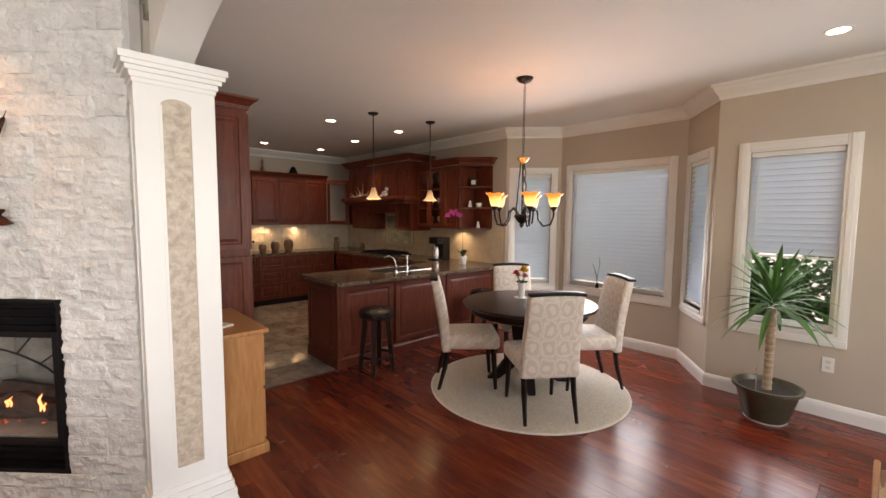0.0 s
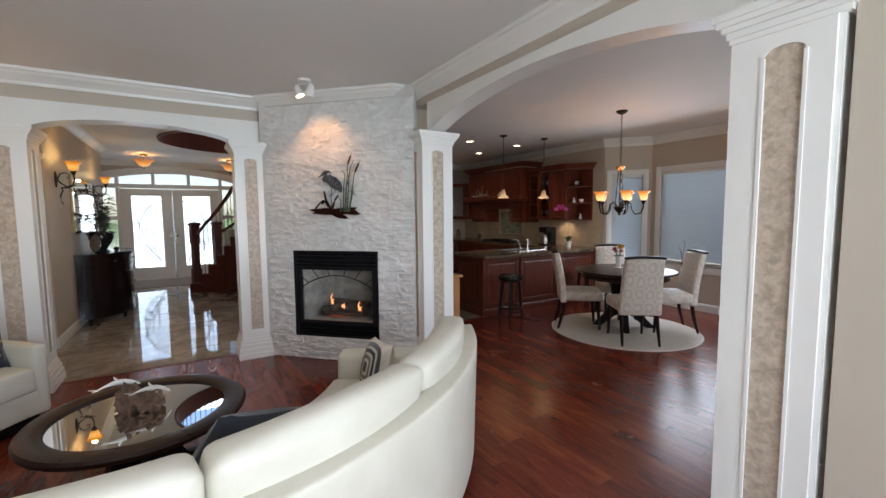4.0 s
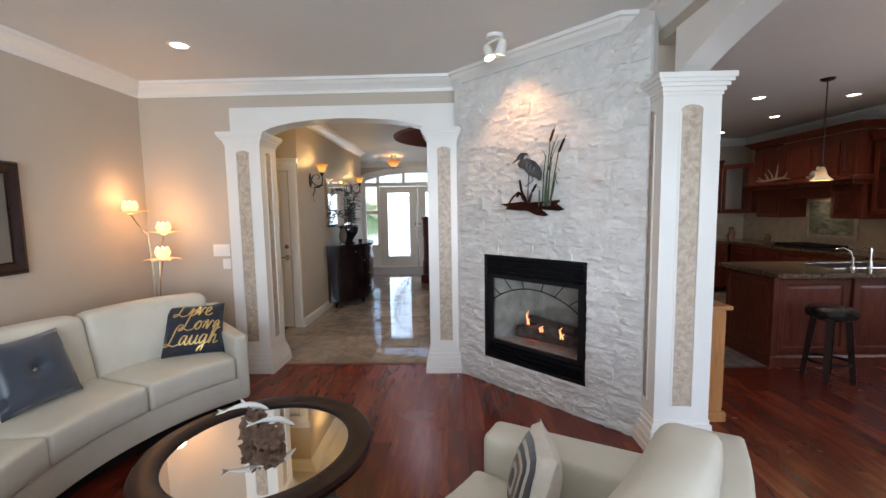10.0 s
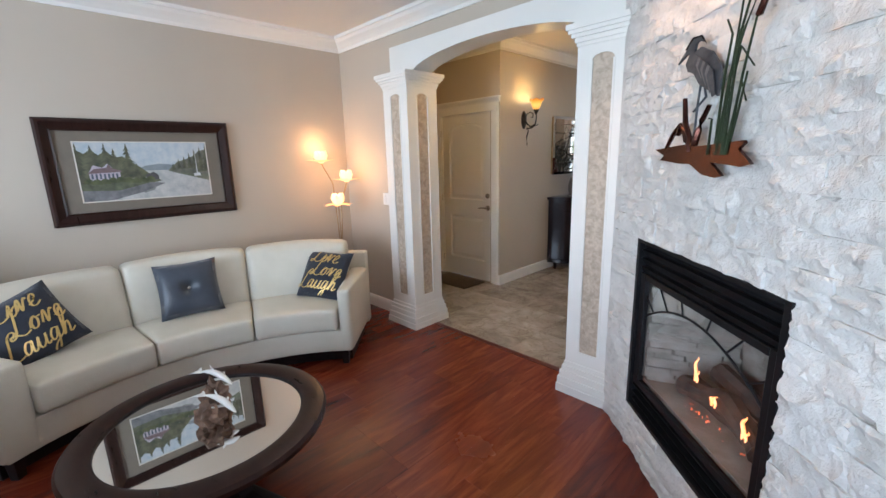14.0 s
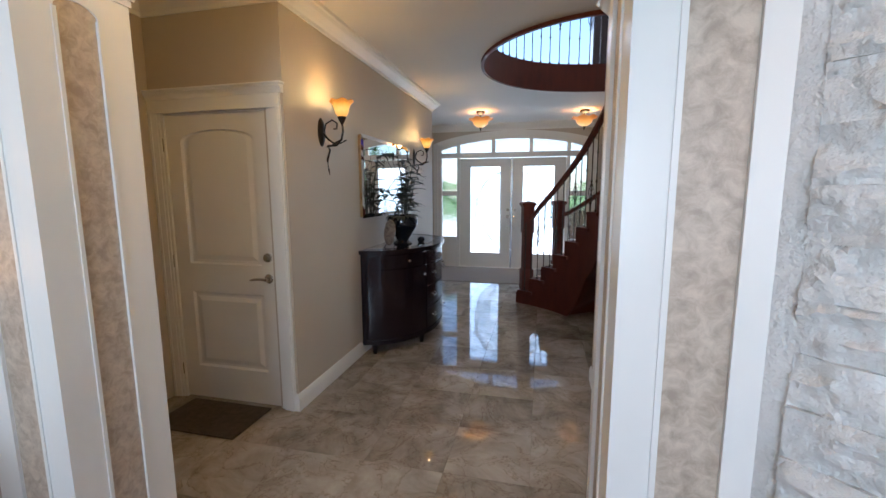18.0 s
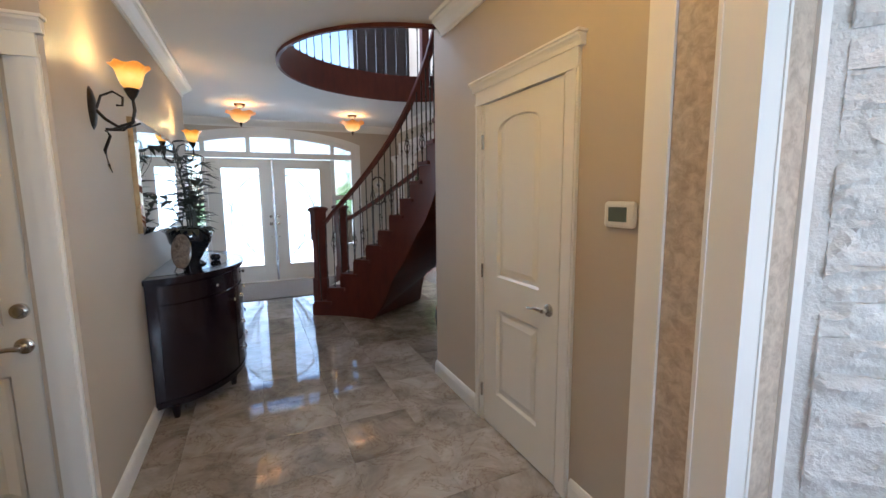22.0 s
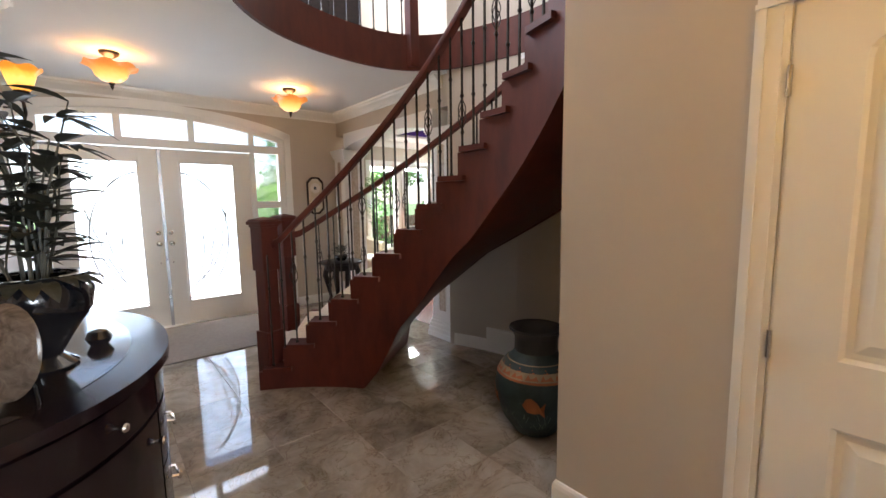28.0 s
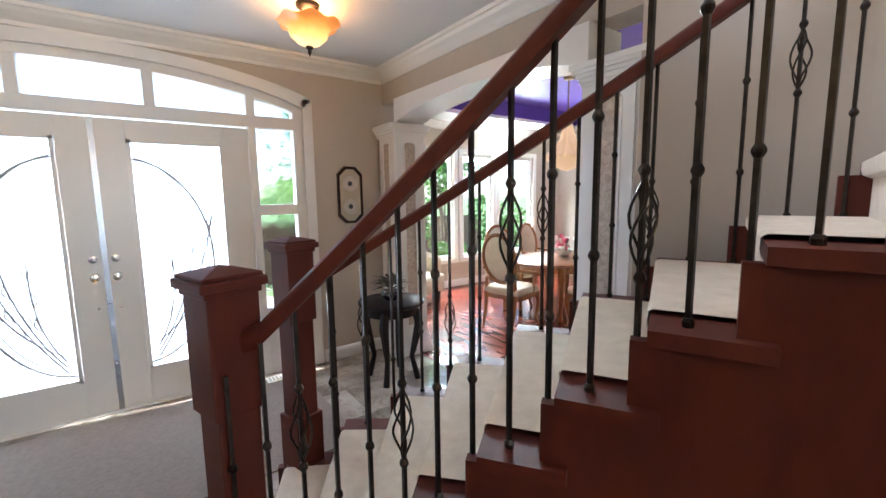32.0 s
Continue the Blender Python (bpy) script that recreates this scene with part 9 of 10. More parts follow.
# orchid
M_ORCHID = surface("magenta_orchid_petal", (0.45, 0.03, 0.28), (0.62, 0.10, 0.42), 30, 0.5)
orc = holder("orchid_plant", (4.06, 3.98, 0.90), "magenta orchid in a small white pot", "plant")
part("pot", lathe(bmesh.new(), [(0.045, 0), (0.06, 0.08), (0.065, 0.11), (0.055, 0.11), (0.0001, 0.09)], seg=24), M_DOLPHIN, orc, smooth=True)
part("stem", tube(bmesh.new(), [(0, 0, 0.1), (0.0, 0.0, 0.45), (-0.02, 0.02, 0.64), (-0.09, 0.05, 0.71), (-0.17, 0.09, 0.68)], 0.004, 6), M_STEM, orc)
for k in range(3):
    bm = bmesh.new()
    leaf(bm, (0, 0, 0.1), (math.cos(2.2 * k + 0.5), math.sin(2.2 * k + 0.5), 1.6), 0.22, 0.085, 0.35, 0.2)
    part("leaf", bm, M_LEAF, orc)
for k in range(9):
    t = k / 8
    cpt = Vector((-0.02 - 0.18 * t, 0.02 + 0.09 * t, 0.665 + 0.05 * math.sin(3 * t) + rng2.uniform(-0.02, 0.02)))
    bm = bmesh.new()
    for q in range(5):
        a = 2 * math.pi * q / 5 + k
        leaf(bm, cpt, (math.cos(a), math.sin(a) * 0.6, math.sin(a + 1)), 0.045, 0.04, 0.1, 0.1, 3)
    part("blossom", bm, M_ORCHID, orc)

# sideboard behind the column
sb = holder("oak_side_cabinet", (0, 0, 0), "honey oak side cabinet behind the column", "cabinet")
part("body", B(0.585, 2.71, 0.06, 0.93, 3.45, 0.80), M_OAK, sb)
part("top", B(0.582, 2.68, 0.80, 0.965, 3.48, 0.83, bev=0.008), M_OAK, sb)
part("base_moulding", B(0.583, 2.69, 0, 0.955, 3.47, 0.07, bev=0.008), M_OAK, sb)
for z0, z1 in ((0.09, 0.42), (0.44, 0.78)):
    shaker(None, sb, "door", front(0.93, 2.73, z0, 90), 0.70, z1 - z0, M_OAK)
ppr = thing("paper_stack", B(-0.08, -0.1, 0, 0.08, 0.1, 0.012), M_LINEN, "white papers lying on the oak cabinet", "papers")
ppr.matrix_world = pose(0.70, 2.95, 0.83, 0, 0, 25)

# pendants over the peninsula



def pendant(x, y):
    s = holder("pendant_lamp", (x, y, HL), "bronze pendant with small frilled amber glass shade", "pendant lamp", "kitchen pendants")
    part("canopy", lathe(bmesh.new(), [(0.012, -0.03), (0.05, -0.018), (0.062, 0)], seg=20), M_IRON, s, smooth=True)
    part("rod", tube(bmesh.new(), [(0, 0, -0.02), (0, 0, -0.83)], 0.006, 6), M_IRON, s)
    part("socket", lathe(bmesh.new(), [(0.01, -0.80), (0.02, -0.82), (0.02, -0.86), (0.012, -0.86)], seg=12), M_IRON, s, smooth=True)
    part("shade", lathe(bmesh.new(), [(0.018, -0.84), (0.035, -0.88), (0.045, -0.93), (0.085, -0.975), (0.08, -0.975), (0.042, -0.925), (0.03, -0.88), (0.014, -0.845), (0.018, -0.84)], (0, 0, 0), 30, wave=lambda r, z, a: (r * (1 + 0.10 * max(0, -z - 0.9) / 0.07 * math.sin(a * 6)), z)), M_PENDGLASS, s, "lit frilled amber glass shade", smooth=True)
    point_lamp("pendant_light", (x, y, HL - 0.97), 1.1, (1.0, 0.64, 0.30), 0.03)


pendant(2.70, 4.10)
pendant(3.46, 3.98)
for x, y in ((2.53, 4.78), (2.52, 7.0), (3.50, 7.0), (3.49, 5.82), (3.53, 4.73)):
    downlight(x, y, 7.0, tint=(1.0, 0.72, 0.46))
downlight(3.60, 0.30, 6)
for y0, x0 in ((4.35, 4.3), (5.2, 4.3), (6.6, 4.3)):
    spot_lamp("under_cabinet_light", (x0, y0, 1.36), (4.42, y0, 0.95), 1.5 if y0 < 5 else 2.6, (1.0, 0.72, 0.42), 130, 0.03)
spot_lamp("hood_light", (4.20, 5.93, 1.60), (4.44, 5.93, 1.25), 2.4, (1.0, 0.72, 0.42), 130, 0.03)
for x0 in (2.7, 3.3):
    spot_lamp("under_cabinet_light", (x0, 7.6, 1.37), (x0, 7.72, 0.95), 2.6, (1.0, 0.72, 0.42), 130, 0.03)

# ---- dining corner ----
DC = (3.11, 2.20)
TC2 = (3.21, 2.27)
M_RUG = bpy.data.materials.new("patterned_cream_rug")
_nt5, _b5 = nodes_of(M_RUG)
_v = coords(_nt5, (1, 1, 1), space="World")
_w = noise_tex(_nt5, _v, 55, 5, 0.75, 0.6)
_r = ramp(_nt5, [(0.35, (0.48, 0.43, 0.36)), (0.5, (0.58, 0.53, 0.45)), (0.65, (0.68, 0.63, 0.55))])
_nt5.links.new(_w.outputs[0], _r.inputs[0])
_nt5.links.new(_r.outputs[0], _b5.inputs["Base Color"])
_b5.inputs["Roughness"].default_value = 0.95
bump(_nt5, _b5, noise_tex(_nt5, _v, 300, 2).outputs[0], 0.7, 0.004)
rug = holder("round_rug", (DC[0], DC[1], 0), "round cream patterned rug under the dining table", "rug")
part("rug_top", lathe(bmesh.new(), [(0.0001, 0.001), (0.865, 0.001), (0.875, 0.006), (0.868, 0.012), (0.0001, 0.013)], seg=72), M_RUG, rug, smooth=True)
part("binding", lathe(bmesh.new(), [(0.866, 0.001), (0.884, 0.001), (0.886, 0.008), (0.876, 0.013), (0.866, 0.001)], seg=72), M_LINEN, rug, smooth=True)
dt = holder("dining_table", (TC2[0], TC2[1], 0.013), "round dark espresso dining table on curved legs", "dining table")
part("tabletop", lathe(bmesh.new(), [(0.0001, 0.715), (0.585, 0.715), (0.61, 0.722), (0.62, 0.735), (0.61, 0.747), (0.585, 0.75), (0.0001, 0.75)], seg=64), M_TABLEWOOD, dt, smooth=True)
part("apron", lathe(bmesh.new(), [(0.50, 0.635), (0.53, 0.645), (0.535, 0.66), (0.52, 0.665), (0.52, 0.715)], seg=56), M_TABLEWOOD, dt, smooth=True)
for k in range(4):
    a = 42 + 90 * k
    bm = bmesh.new()
    slab(bm, [(0.02, 0.64), (0.02, 0.18), (0.12, 0.14), (0.20, 0.06), (0.27, 0.0), (0.38, 0.0), (0.36, 0.03), (0.27, 0.10), (0.17, 0.24), (0.13, 0.36), (0.15, 0.52), (0.22, 0.64)], Matrix.Rotation(radians(a), 4, "Z") @ Matrix.Translation((0, -0.035, 0)), 0.07)
    bmesh.ops.bevel(bm, geom=bm.edges[:], offset=0.008, segments=2, affect="EDGES")
    part("curved_leg", bm, M_ESPRESSO, dt)

# damask dining chairs
M_DAMASK = bpy.data.materials.new("ivory_damask")
_nt6, _b6 = nodes_of(M_DAMASK)
_v = coords(_nt6, (1, 1, 1), space="Object")
_nn = noise_tex(_nt6, _v, 14, 3, 0.5, 0.8)
_va = _nt6.nodes.new("ShaderNodeVectorMath")
_va.operation = "MULTIPLY_ADD"
_va.inputs[1].default_value = (0.075, 0.075, 0.075)
_nt6.links.new(_nn.outputs["Color"], _va.inputs[0])
_nt6.links.new(_v.outputs[0], _va.inputs[2])
_sp = _nt6.nodes.new("ShaderNodeSeparateXYZ")
_nt6.links.new(_va.outputs[0], _sp.inputs[0])


def calc(nt, op, a, b):
    n = nt.nodes.new("ShaderNodeMath")
    n.operation = op
    for q, v in ((0, a), (1, b)):
        if isinstance(v, (int, float)):
            n.inputs[q].default_value = v
        else:
            nt.links.new(v, n.inputs[q])
    return n.outputs[0]


# staggered medallions, each with a rim and a heart
_down = calc(_nt6, "SUBTRACT", _sp.outputs["Z"], _sp.outputs["Y"])
_cx = calc(_nt6, "COSINE", calc(_nt6, "MULTIPLY", _sp.outputs["X"], 27.0), 0)
_cz = calc(_nt6, "COSINE", calc(_nt6, "MULTIPLY", _down, 18.0), 0)
_med = calc(_nt6, "MULTIPLY", _cx, _cz)
_wave = calc(_nt6, "SINE", calc(_nt6, "MULTIPLY", calc(_nt6, "ABSOLUTE", _med, 0), 8.5), 0)
_r = ramp(_nt6, [(0.0, (0.66, 0.57, 0.48)), (0.25, (0.67, 0.58, 0.49)), (0.55, (0.75, 0.68, 0.59)), (1.0, (0.77, 0.70, 0.62))])
_nt6.links.new(_wave, _r.inputs[0])
_nt6.links.new(_r.outputs[0], _b6.inputs["Base Color"])
_b6.inputs["Roughness"].default_value = 0.6
_b6.inputs["Sheen Weight"].default_value = 0.3
bump(_nt6, _b6, noise_tex(_nt6, _v, 400, 2).outputs[0], 0.25, 0.002)


def dining_chair():
    c = holder("dining_chair", (0, 0, 0), "dining chair upholstered in ivory damask with dark legs", "dining chair", "chairs round the dining table")
    part("seat", rounded(bmesh.new(), 0.23, 0.235, 0.06, 0.03, 10, (0.004, 0.004, 0.02), fn=lambda v: Vector((v.x * (1 + 0.06 * v.y), v.y + 0.02, 0.43 + v.z))), M_DAMASK, c, smooth=True)
    part("backrest", rounded(bmesh.new(), 0.225, 0.04, 0.322, 0.025, 14, (0, 0.012, 0), fn=lambda v: Vector((v.x * (1.02 - 0.10 * (v.z + 0.322) / 0.644), v.y - 0.22 - 0.10 * ((v.z + 0.322) / 0.644) ** 1.6, 0.662 + v.z))), M_DAMASK, c, smooth=True)
    bm = bmesh.new()
    rounded(bm, 0.210, 0.036, 0.013, 0.010, 10, fn=lambda v: Vector((v.x, v.y - 0.333, 0.989 + v.z + 0.012 * (1 - (v.x / 0.2) ** 2))))
    part("top_rail", bm, M_ESPRESSO, c, "dark wood top rail", smooth=True)
    for s in (-1, 1):
        bm = bmesh.new()
        tube(bm, [(s * 0.19, 0.20, 0.40), (s * 0.195, 0.21, 0.2), (s * 0.20, 0.225, 0.0)], [0.026, 0.022, 0.015], 4)
        part("front_leg", bm, M_ESPRESSO, c)
        bm = bmesh.new()
        tube(bm, [(s * 0.19, -0.20, 0.40), (s * 0.195, -0.23, 0.2), (s * 0.20, -0.285, 0.0)], [0.026, 0.021, 0.014], 4)
        part("back_leg", bm, M_ESPRESSO, c)
    return c


ch = dining_chair()


ch.matrix_world = pose(2.79, 1.86, 0.012, 0, 0, -36)
for x, y, rz in ((2.77, 2.62, -131), (3.56, 1.89, 51.5), (3.61, 2.68, 144)):
    copy_thing(ch, pose(x, y, 0.012, 0, 0, rz))

# flowers on the table
fv2 = holder("flower_vase", (3.31, 2.43, 0.763), "white vase with yellow and red roses", "flowers")
part("doily", lathe(bmesh.new(), [(0.0001, 0.0), (0.07, 0.0), (0.07, 0.003), (0.0001, 0.004)], seg=20), M_LINEN, fv2)
part("vase", lathe(bmesh.new(), [(0.03, 0.003), (0.034, 0.06), (0.028, 0.10), (0.034, 0.15), (0.028, 0.15), (0.0001, 0.12)], seg=20), M_DOLPHIN, fv2, smooth=True)
for k in range(10):
    a = 0.63 * k
    bm = bmesh.new()
    leaf(bm, (0, 0, 0.15), (math.cos(a), math.sin(a), 0.5), 0.10, 0.045, 0.4)
    part("leaf", bm, M_LEAF, fv2)
for p, r, col in (((0.03, 0.0, 0.27), 0.048, (0.75, 0.40, 0.02)), ((-0.05, 0.03, 0.25), 0.035, (0.50, 0.02, 0.05)), ((-0.02, -0.05, 0.23), 0.03, (0.62, 0.18, 0.22)), ((0.02, 0.06, 0.22), 0.03, (0.62, 0.22, 0.10))):
    m = surface("rose_petal", tuple(c * 0.8 for c in col), col, 30, 0.6)
    bm = bmesh.new()
    for q in range(16):
        a = 2.4 * q
        t = q / 16
        leaf(bm, Vector(p) + Vector((0, 0, -0.02)), (math.cos(a) * (0.25 + t), math.sin(a) * (0.25 + t), 1.1 - t), r * 1.3, r * 1.1, -0.1, 0.5, 3)
    part("rose", bm, m, fv2)
    part("stem", tube(bmesh.new(), [(p[0] * 0.2, p[1] * 0.2, 0.13), Vector(p) - Vector((0, 0, 0.01))], 0.003, 5), M_STEM, fv2)

# chandelier
cx, cy = 2.95, 2.18
chn = holder("dining_chandelier", (cx, cy, HL - 0.16), "bronze chandelier with five lit amber tulip shades", "chandelier")
part("canopy", lathe(bmesh.new(), [(0.015, 0.115), (0.05, 0.13), (0.068, 0.15), (0.07, 0.16)], seg=24), M_IRON, chn, smooth=True)
for k in range(18):
    z = 0.105 - 0.034 * k
    bm = tube(bmesh.new(), [(0.010 * math.cos(t), 0.0, z + 0.02 * math.sin(t)) for t in [2 * math.pi * i / 10 for i in range(10)]], 0.0025, 5, closed=True)
    if k % 2:
        bm.transform(Matrix.Rotation(radians(90), 4, "Z"))
    part("chain_link", bm, M_IRON, chn)
part("upper_cup", lathe(bmesh.new(), [(0.005, -0.49), (0.055, -0.505), (0.05, -0.52), (0.018, -0.55), (0.006, -0.56)], seg=20), M_BRASS, chn, smooth=True)
part("hub", lathe(bmesh.new(), [(0.012, -0.98), (0.06, -0.99), (0.068, -1.005), (0.045, -1.04), (0.018, -1.065), (0.02, -1.08), (0.002, -1.105)], seg=24), M_IRON, chn, smooth=True)
part("stem", tube(bmesh.new(), [(0, 0, -0.55), (0, 0, -0.99)], 0.008, 8), M_IRON, chn)
for k in range(3):
    a = 2 * math.pi * k / 3 + 0.4
    c0, s0 = math.cos(a), math.sin(a)
    part("side_strand", tube(bmesh.new(), [((0.02 + 0.035 * t) * c0 + 0.006 * math.sin(t * 25) * s0, (0.02 + 0.035 * t) * s0 - 0.006 * math.sin(t * 25) * c0, -0.54 - 0.46 * t) for t in [i / 20 for i in range(21)]], 0.006, 6), M_IRON, chn)
for k in range(5):
    a = 2 * math.pi * k / 5 + 0.25
    c0, s0 = math.cos(a), math.sin(a)
    am = part("arm", tube(bmesh.new(), [(r * c0, r * s0, z) for r, z in ((0.04, -0.98), (0.09, -0.93), (0.13, -0.96), (0.14, -1.03), (0.18, -1.085), (0.24, -1.07), (0.265, -1.0), (0.265, -0.94))], 0.008, 7), M_IRON, chn, smooth=True)
    part("cup", lathe(bmesh.new(), [(0.01, -0.96), (0.028, -0.935), (0.03, -0.92), (0.02, -0.92)], (0.265 * c0, 0.265 * s0, 0), 14), M_IRON, am, smooth=True)
    part("shade", lathe(bmesh.new(), [(0.020, -0.925), (0.038, -0.902), (0.046, -0.868), (0.050, -0.838), (0.076, -0.812), (0.073, -0.809), (0.046, -0.836), (0.042, -0.868), (0.034, -0.899), (0.016, -0.92), (0.020, -0.925)], (0.265 * c0, 0.265 * s0, 0), 30, wave=lambda r, z, a: (r * (1 + 0.9 * max(0, z + 0.85) * math.sin(a * 6)), z + 0.12 * max(0, z + 0.85) * math.cos(a * 6))), M_BELLGLASS, am, "lit cream and amber glass shade", smooth=True)
    point_lamp("chandelier_light", (cx + 0.265 * c0, cy + 0.265 * s0, HL - 0.975), 0.9, (1.0, 0.62, 0.32), 0.03)

# dry twigs on the bay sill
tw = holder("curly_twigs", (4.935, 2.47, 0.67), "bare curly twigs in a small dark holder on the sill", "ornament")
part("twig_holder", lathe(bmesh.new(), [(0.020, 0), (0.022, 0.02), (0.014, 0.05), (0.016, 0.06), (0.0001, 0.055)], seg=14), M_IRON, tw, smooth=True)
for k, (dy, h) in enumerate(((-0.03, 0.40), (0.04, 0.30), (0.01, 0.22))):
    part("twig", tube(bmesh.new(), [(-0.02 * t, dy * t + 0.018 * math.sin(7 * t + k) * t, 0.05 + (h - 0.05) * t) for t in [i / 14 for i in range(15)]], 0.0028, 5), M_BARK, tw)

# yucca
M_YLEAF = surface("bright_yucca_leaf", (0.026, 0.095, 0.016), (0.085, 0.215, 0.040), 9, 0.66)
M_TRUNK = surface("ringed_cane", (0.26, 0.17, 0.10), (0.52, 0.40, 0.27), 30, 0.8, stretch=(0.4, 0.4, 4), relief=0.6)
M_POTB = surface("bronze_green_pot", (0.06, 0.055, 0.035), (0.11, 0.10, 0.065), 6, 0.35, metal=0.3)
yc = holder("yucca_plant", (3.97, 0.58, 0), "yucca plant with ringed trunk in bronze pot", "plant")
part("saucer", lathe(bmesh.new(), [(0.13, 0.0), (0.14, 0.012), (0.125, 0.012)], seg=32), M_TRIM, yc, smooth=True)
part("pot", lathe(bmesh.new(), [(0.13, 0.012), (0.145, 0.03), (0.20, 0.235), (0.205, 0.245), (0.225, 0.25), (0.228, 0.275), (0.21, 0.275), (0.195, 0.24), (0.0001, 0.235)], seg=40), M_POTB, yc, smooth=True)
part("soil", lathe(bmesh.new(), [(0.0001, 0.24), (0.192, 0.24), (0.192, 0.236)], seg=24), surface("potting_soil", (0.015, 0.01, 0.008), (0.04, 0.028, 0.02), 40, 0.95, relief=0.8), yc)
part("trunk", lathe(bmesh.new(), [(0.030 + 0.004 * math.sin(i * 2.2), 0.236 + 0.64 * i / 40) for i in range(41)], seg=14), M_TRUNK, yc, smooth=True)
rng3 = random.Random(11)
for k in range(60):
    a = 2.399 * k + rng3.uniform(-0.2, 0.2)
    t = k / 60
    e = -0.15 + 2.2 * t ** 1.3
    bm = bmesh.new()
    leaf(bm, (0.02 * math.cos(a), 0.02 * math.sin(a), 0.86 + 0.14 * t), (math.cos(a), math.sin(a), e), rng3.uniform(0.34, 0.50), rng3.uniform(0.034, 0.048), 0.42 * (1 - t) + 0.07, 0.3, 7)
    part("leaf", bm, M_YLEAF, yc)
pk = part("plant_pick", tube(bmesh.new(), [(-0.11, 0.05, 0.235), (-0.115, 0.05, 0.42)], 0.003, 5), M_TRUNK, yc)
sub("pick_bird", slab(bmesh.new(), [(-0.16, 0.41), (-0.12, 0.42), (-0.08, 0.44), (-0.09, 0.41), (-0.12, 0.40)], Matrix.Translation((0, 0.05, 0)), 0.004), M_POTO, pk)
ol = holder("wall_outlet", (4.36, 0.27, 0.42), "white double wall outlet plate", "outlet")
part("plate", B(-0.006, -0.036, -0.058, 0, 0.036, 0.058, bev=0.002), M_TRIM, ol)
for z in (-0.022, 0.022):
    part("socket", B(-0.008, -0.016, z - 0.014, -0.006, 0.016, z + 0.014, bev=0.002), M_LINEN, ol)

# floral armchair end by the second column
M_FLORAL = bpy.data.materials.new("cream_floral_cloth")
_nt7, _b7 = nodes_of(M_FLORAL)
_v = coords(_nt7, (1, 1, 1), space="World")
_n1 = noise_tex(_nt7, _v, 7, 4, 0.6, 0.8)
_r = ramp(_nt7, [(0.0, (0.16, 0.07, 0.05)), (0.40, (0.30, 0.16, 0.09)), (0.48, (0.62, 0.50, 0.34)), (0.62, (0.66, 0.55, 0.39)), (0.72, (0.35, 0.30, 0.16))])
_nt7.links.new(_n1.outputs[0], _r.inputs[0])
_nt7.links.new(_r.outputs[0], _b7.inputs["Base Color"])
_b7.inputs["Roughness"].default_value = 0.9
fa = holder("floral_armchair", (1.95, -0.42, 0), "cream floral upholstered armchair by the arch", "armchair")
part("side_panel", rounded(bmesh.new(), 0.40, 0.40, 0.25, 0.03, 8, fn=lambda v: Vector((v.x, v.y, 0.33 + v.z))), M_FLORAL, fa, smooth=True)
part("arm_roll", rounded(bmesh.new(), 0.10, 0.40, 0.06, 0.05, 8, fn=lambda v: Vector((v.x - 0.30, v.y, 0.62 + v.z))), M_FLORAL, fa, smooth=True)
part("back_cushion", rounded(bmesh.new(), 0.30, 0.12, 0.22, 0.08, 8, fn=lambda v: Vector((v.x + 0.08, v.y - 0.25, 0.72 + v.z))), M_FLORAL, fa, smooth=True)
part("piping", tube(bmesh.new(), [(-0.40, -0.40, 0.60), (-0.40, 0.40, 0.60), (0.38, 0.40, 0.60)], 0.01, 6), M_OAK, fa)
for sx in (-1, 1):
    for sy in (-1, 1):
        part("leg", lathe(bmesh.new(), [(0.02, 0), (0.03, 0.08)], (sx * 0.33, sy * 0.33, 0), 10), M_TABLEWOOD, fa)

# ---- formal dining room ----
M_HONEY = surface("carved_honey_wood", (0.20, 0.075, 0.025), (0.36, 0.15, 0.05), 6, 0.32, stretch=(4, 4, 1), grain=50, relief=0.05, coat=0.2)
M_IVORY = surface("ivory_upholstery", (0.58, 0.50, 0.38), (0.68, 0.60, 0.47), 18, 0.8, grain=300, relief=0.3, sheen=0.2)
M_CRYSTAL = glow("lit_crystal", (1.0, 0.60, 0.28), 0.10, (0.55, 0.45, 0.34))
for k, (a, b) in enumerate(FW):
    w = holder("window_formal", ((a + b) / 2, 12.9, 0), "tall clear window in a white frame", "window")
    w["kind"] = "structure"
    hw = (b - a) / 2
    for s in (-1, 1):
        part("side_casing", B(s * hw, -0.02, 0.42, s * (hw + 0.085), 0.0, 2.38, bev=0.004), M_TRIM, w)
        part("sash", B(s * (hw - 0.045), 0.03, 0.5, s * hw, 0.11, 2.3, bev=0.004), M_TRIM, w)
    part("head_casing", B(-hw, -0.02, 2.3, hw, 0.0, 2.38, bev=0.004), M_TRIM, w)
    part("bottom_casing", B(-hw, -0.02, 0.42, hw, 0.0, 0.5, bev=0.004), M_TRIM, w)
    part("window_sill", B(-hw, -0.05, 0.482, hw, 0.03, 0.5, bev=0.004), M_TRIM, w)
    part("sash", B(-hw + 0.045, 0.03, 2.25, hw - 0.045, 0.11, 2.3), M_TRIM, w)
    part("sash", B(-hw + 0.045, 0.03, 0.5, hw - 0.045, 0.11, 0.55), M_TRIM, w)
    part("pane", B(-hw + 0.045, 0.068, 0.55, hw - 0.045, 0.072, 2.25), M_GLASS, w).visible_shadow = False
baseboard("baseboard_formal", [(5.46, 12.9), (0.56, 12.9), (0.56, 11.05)])
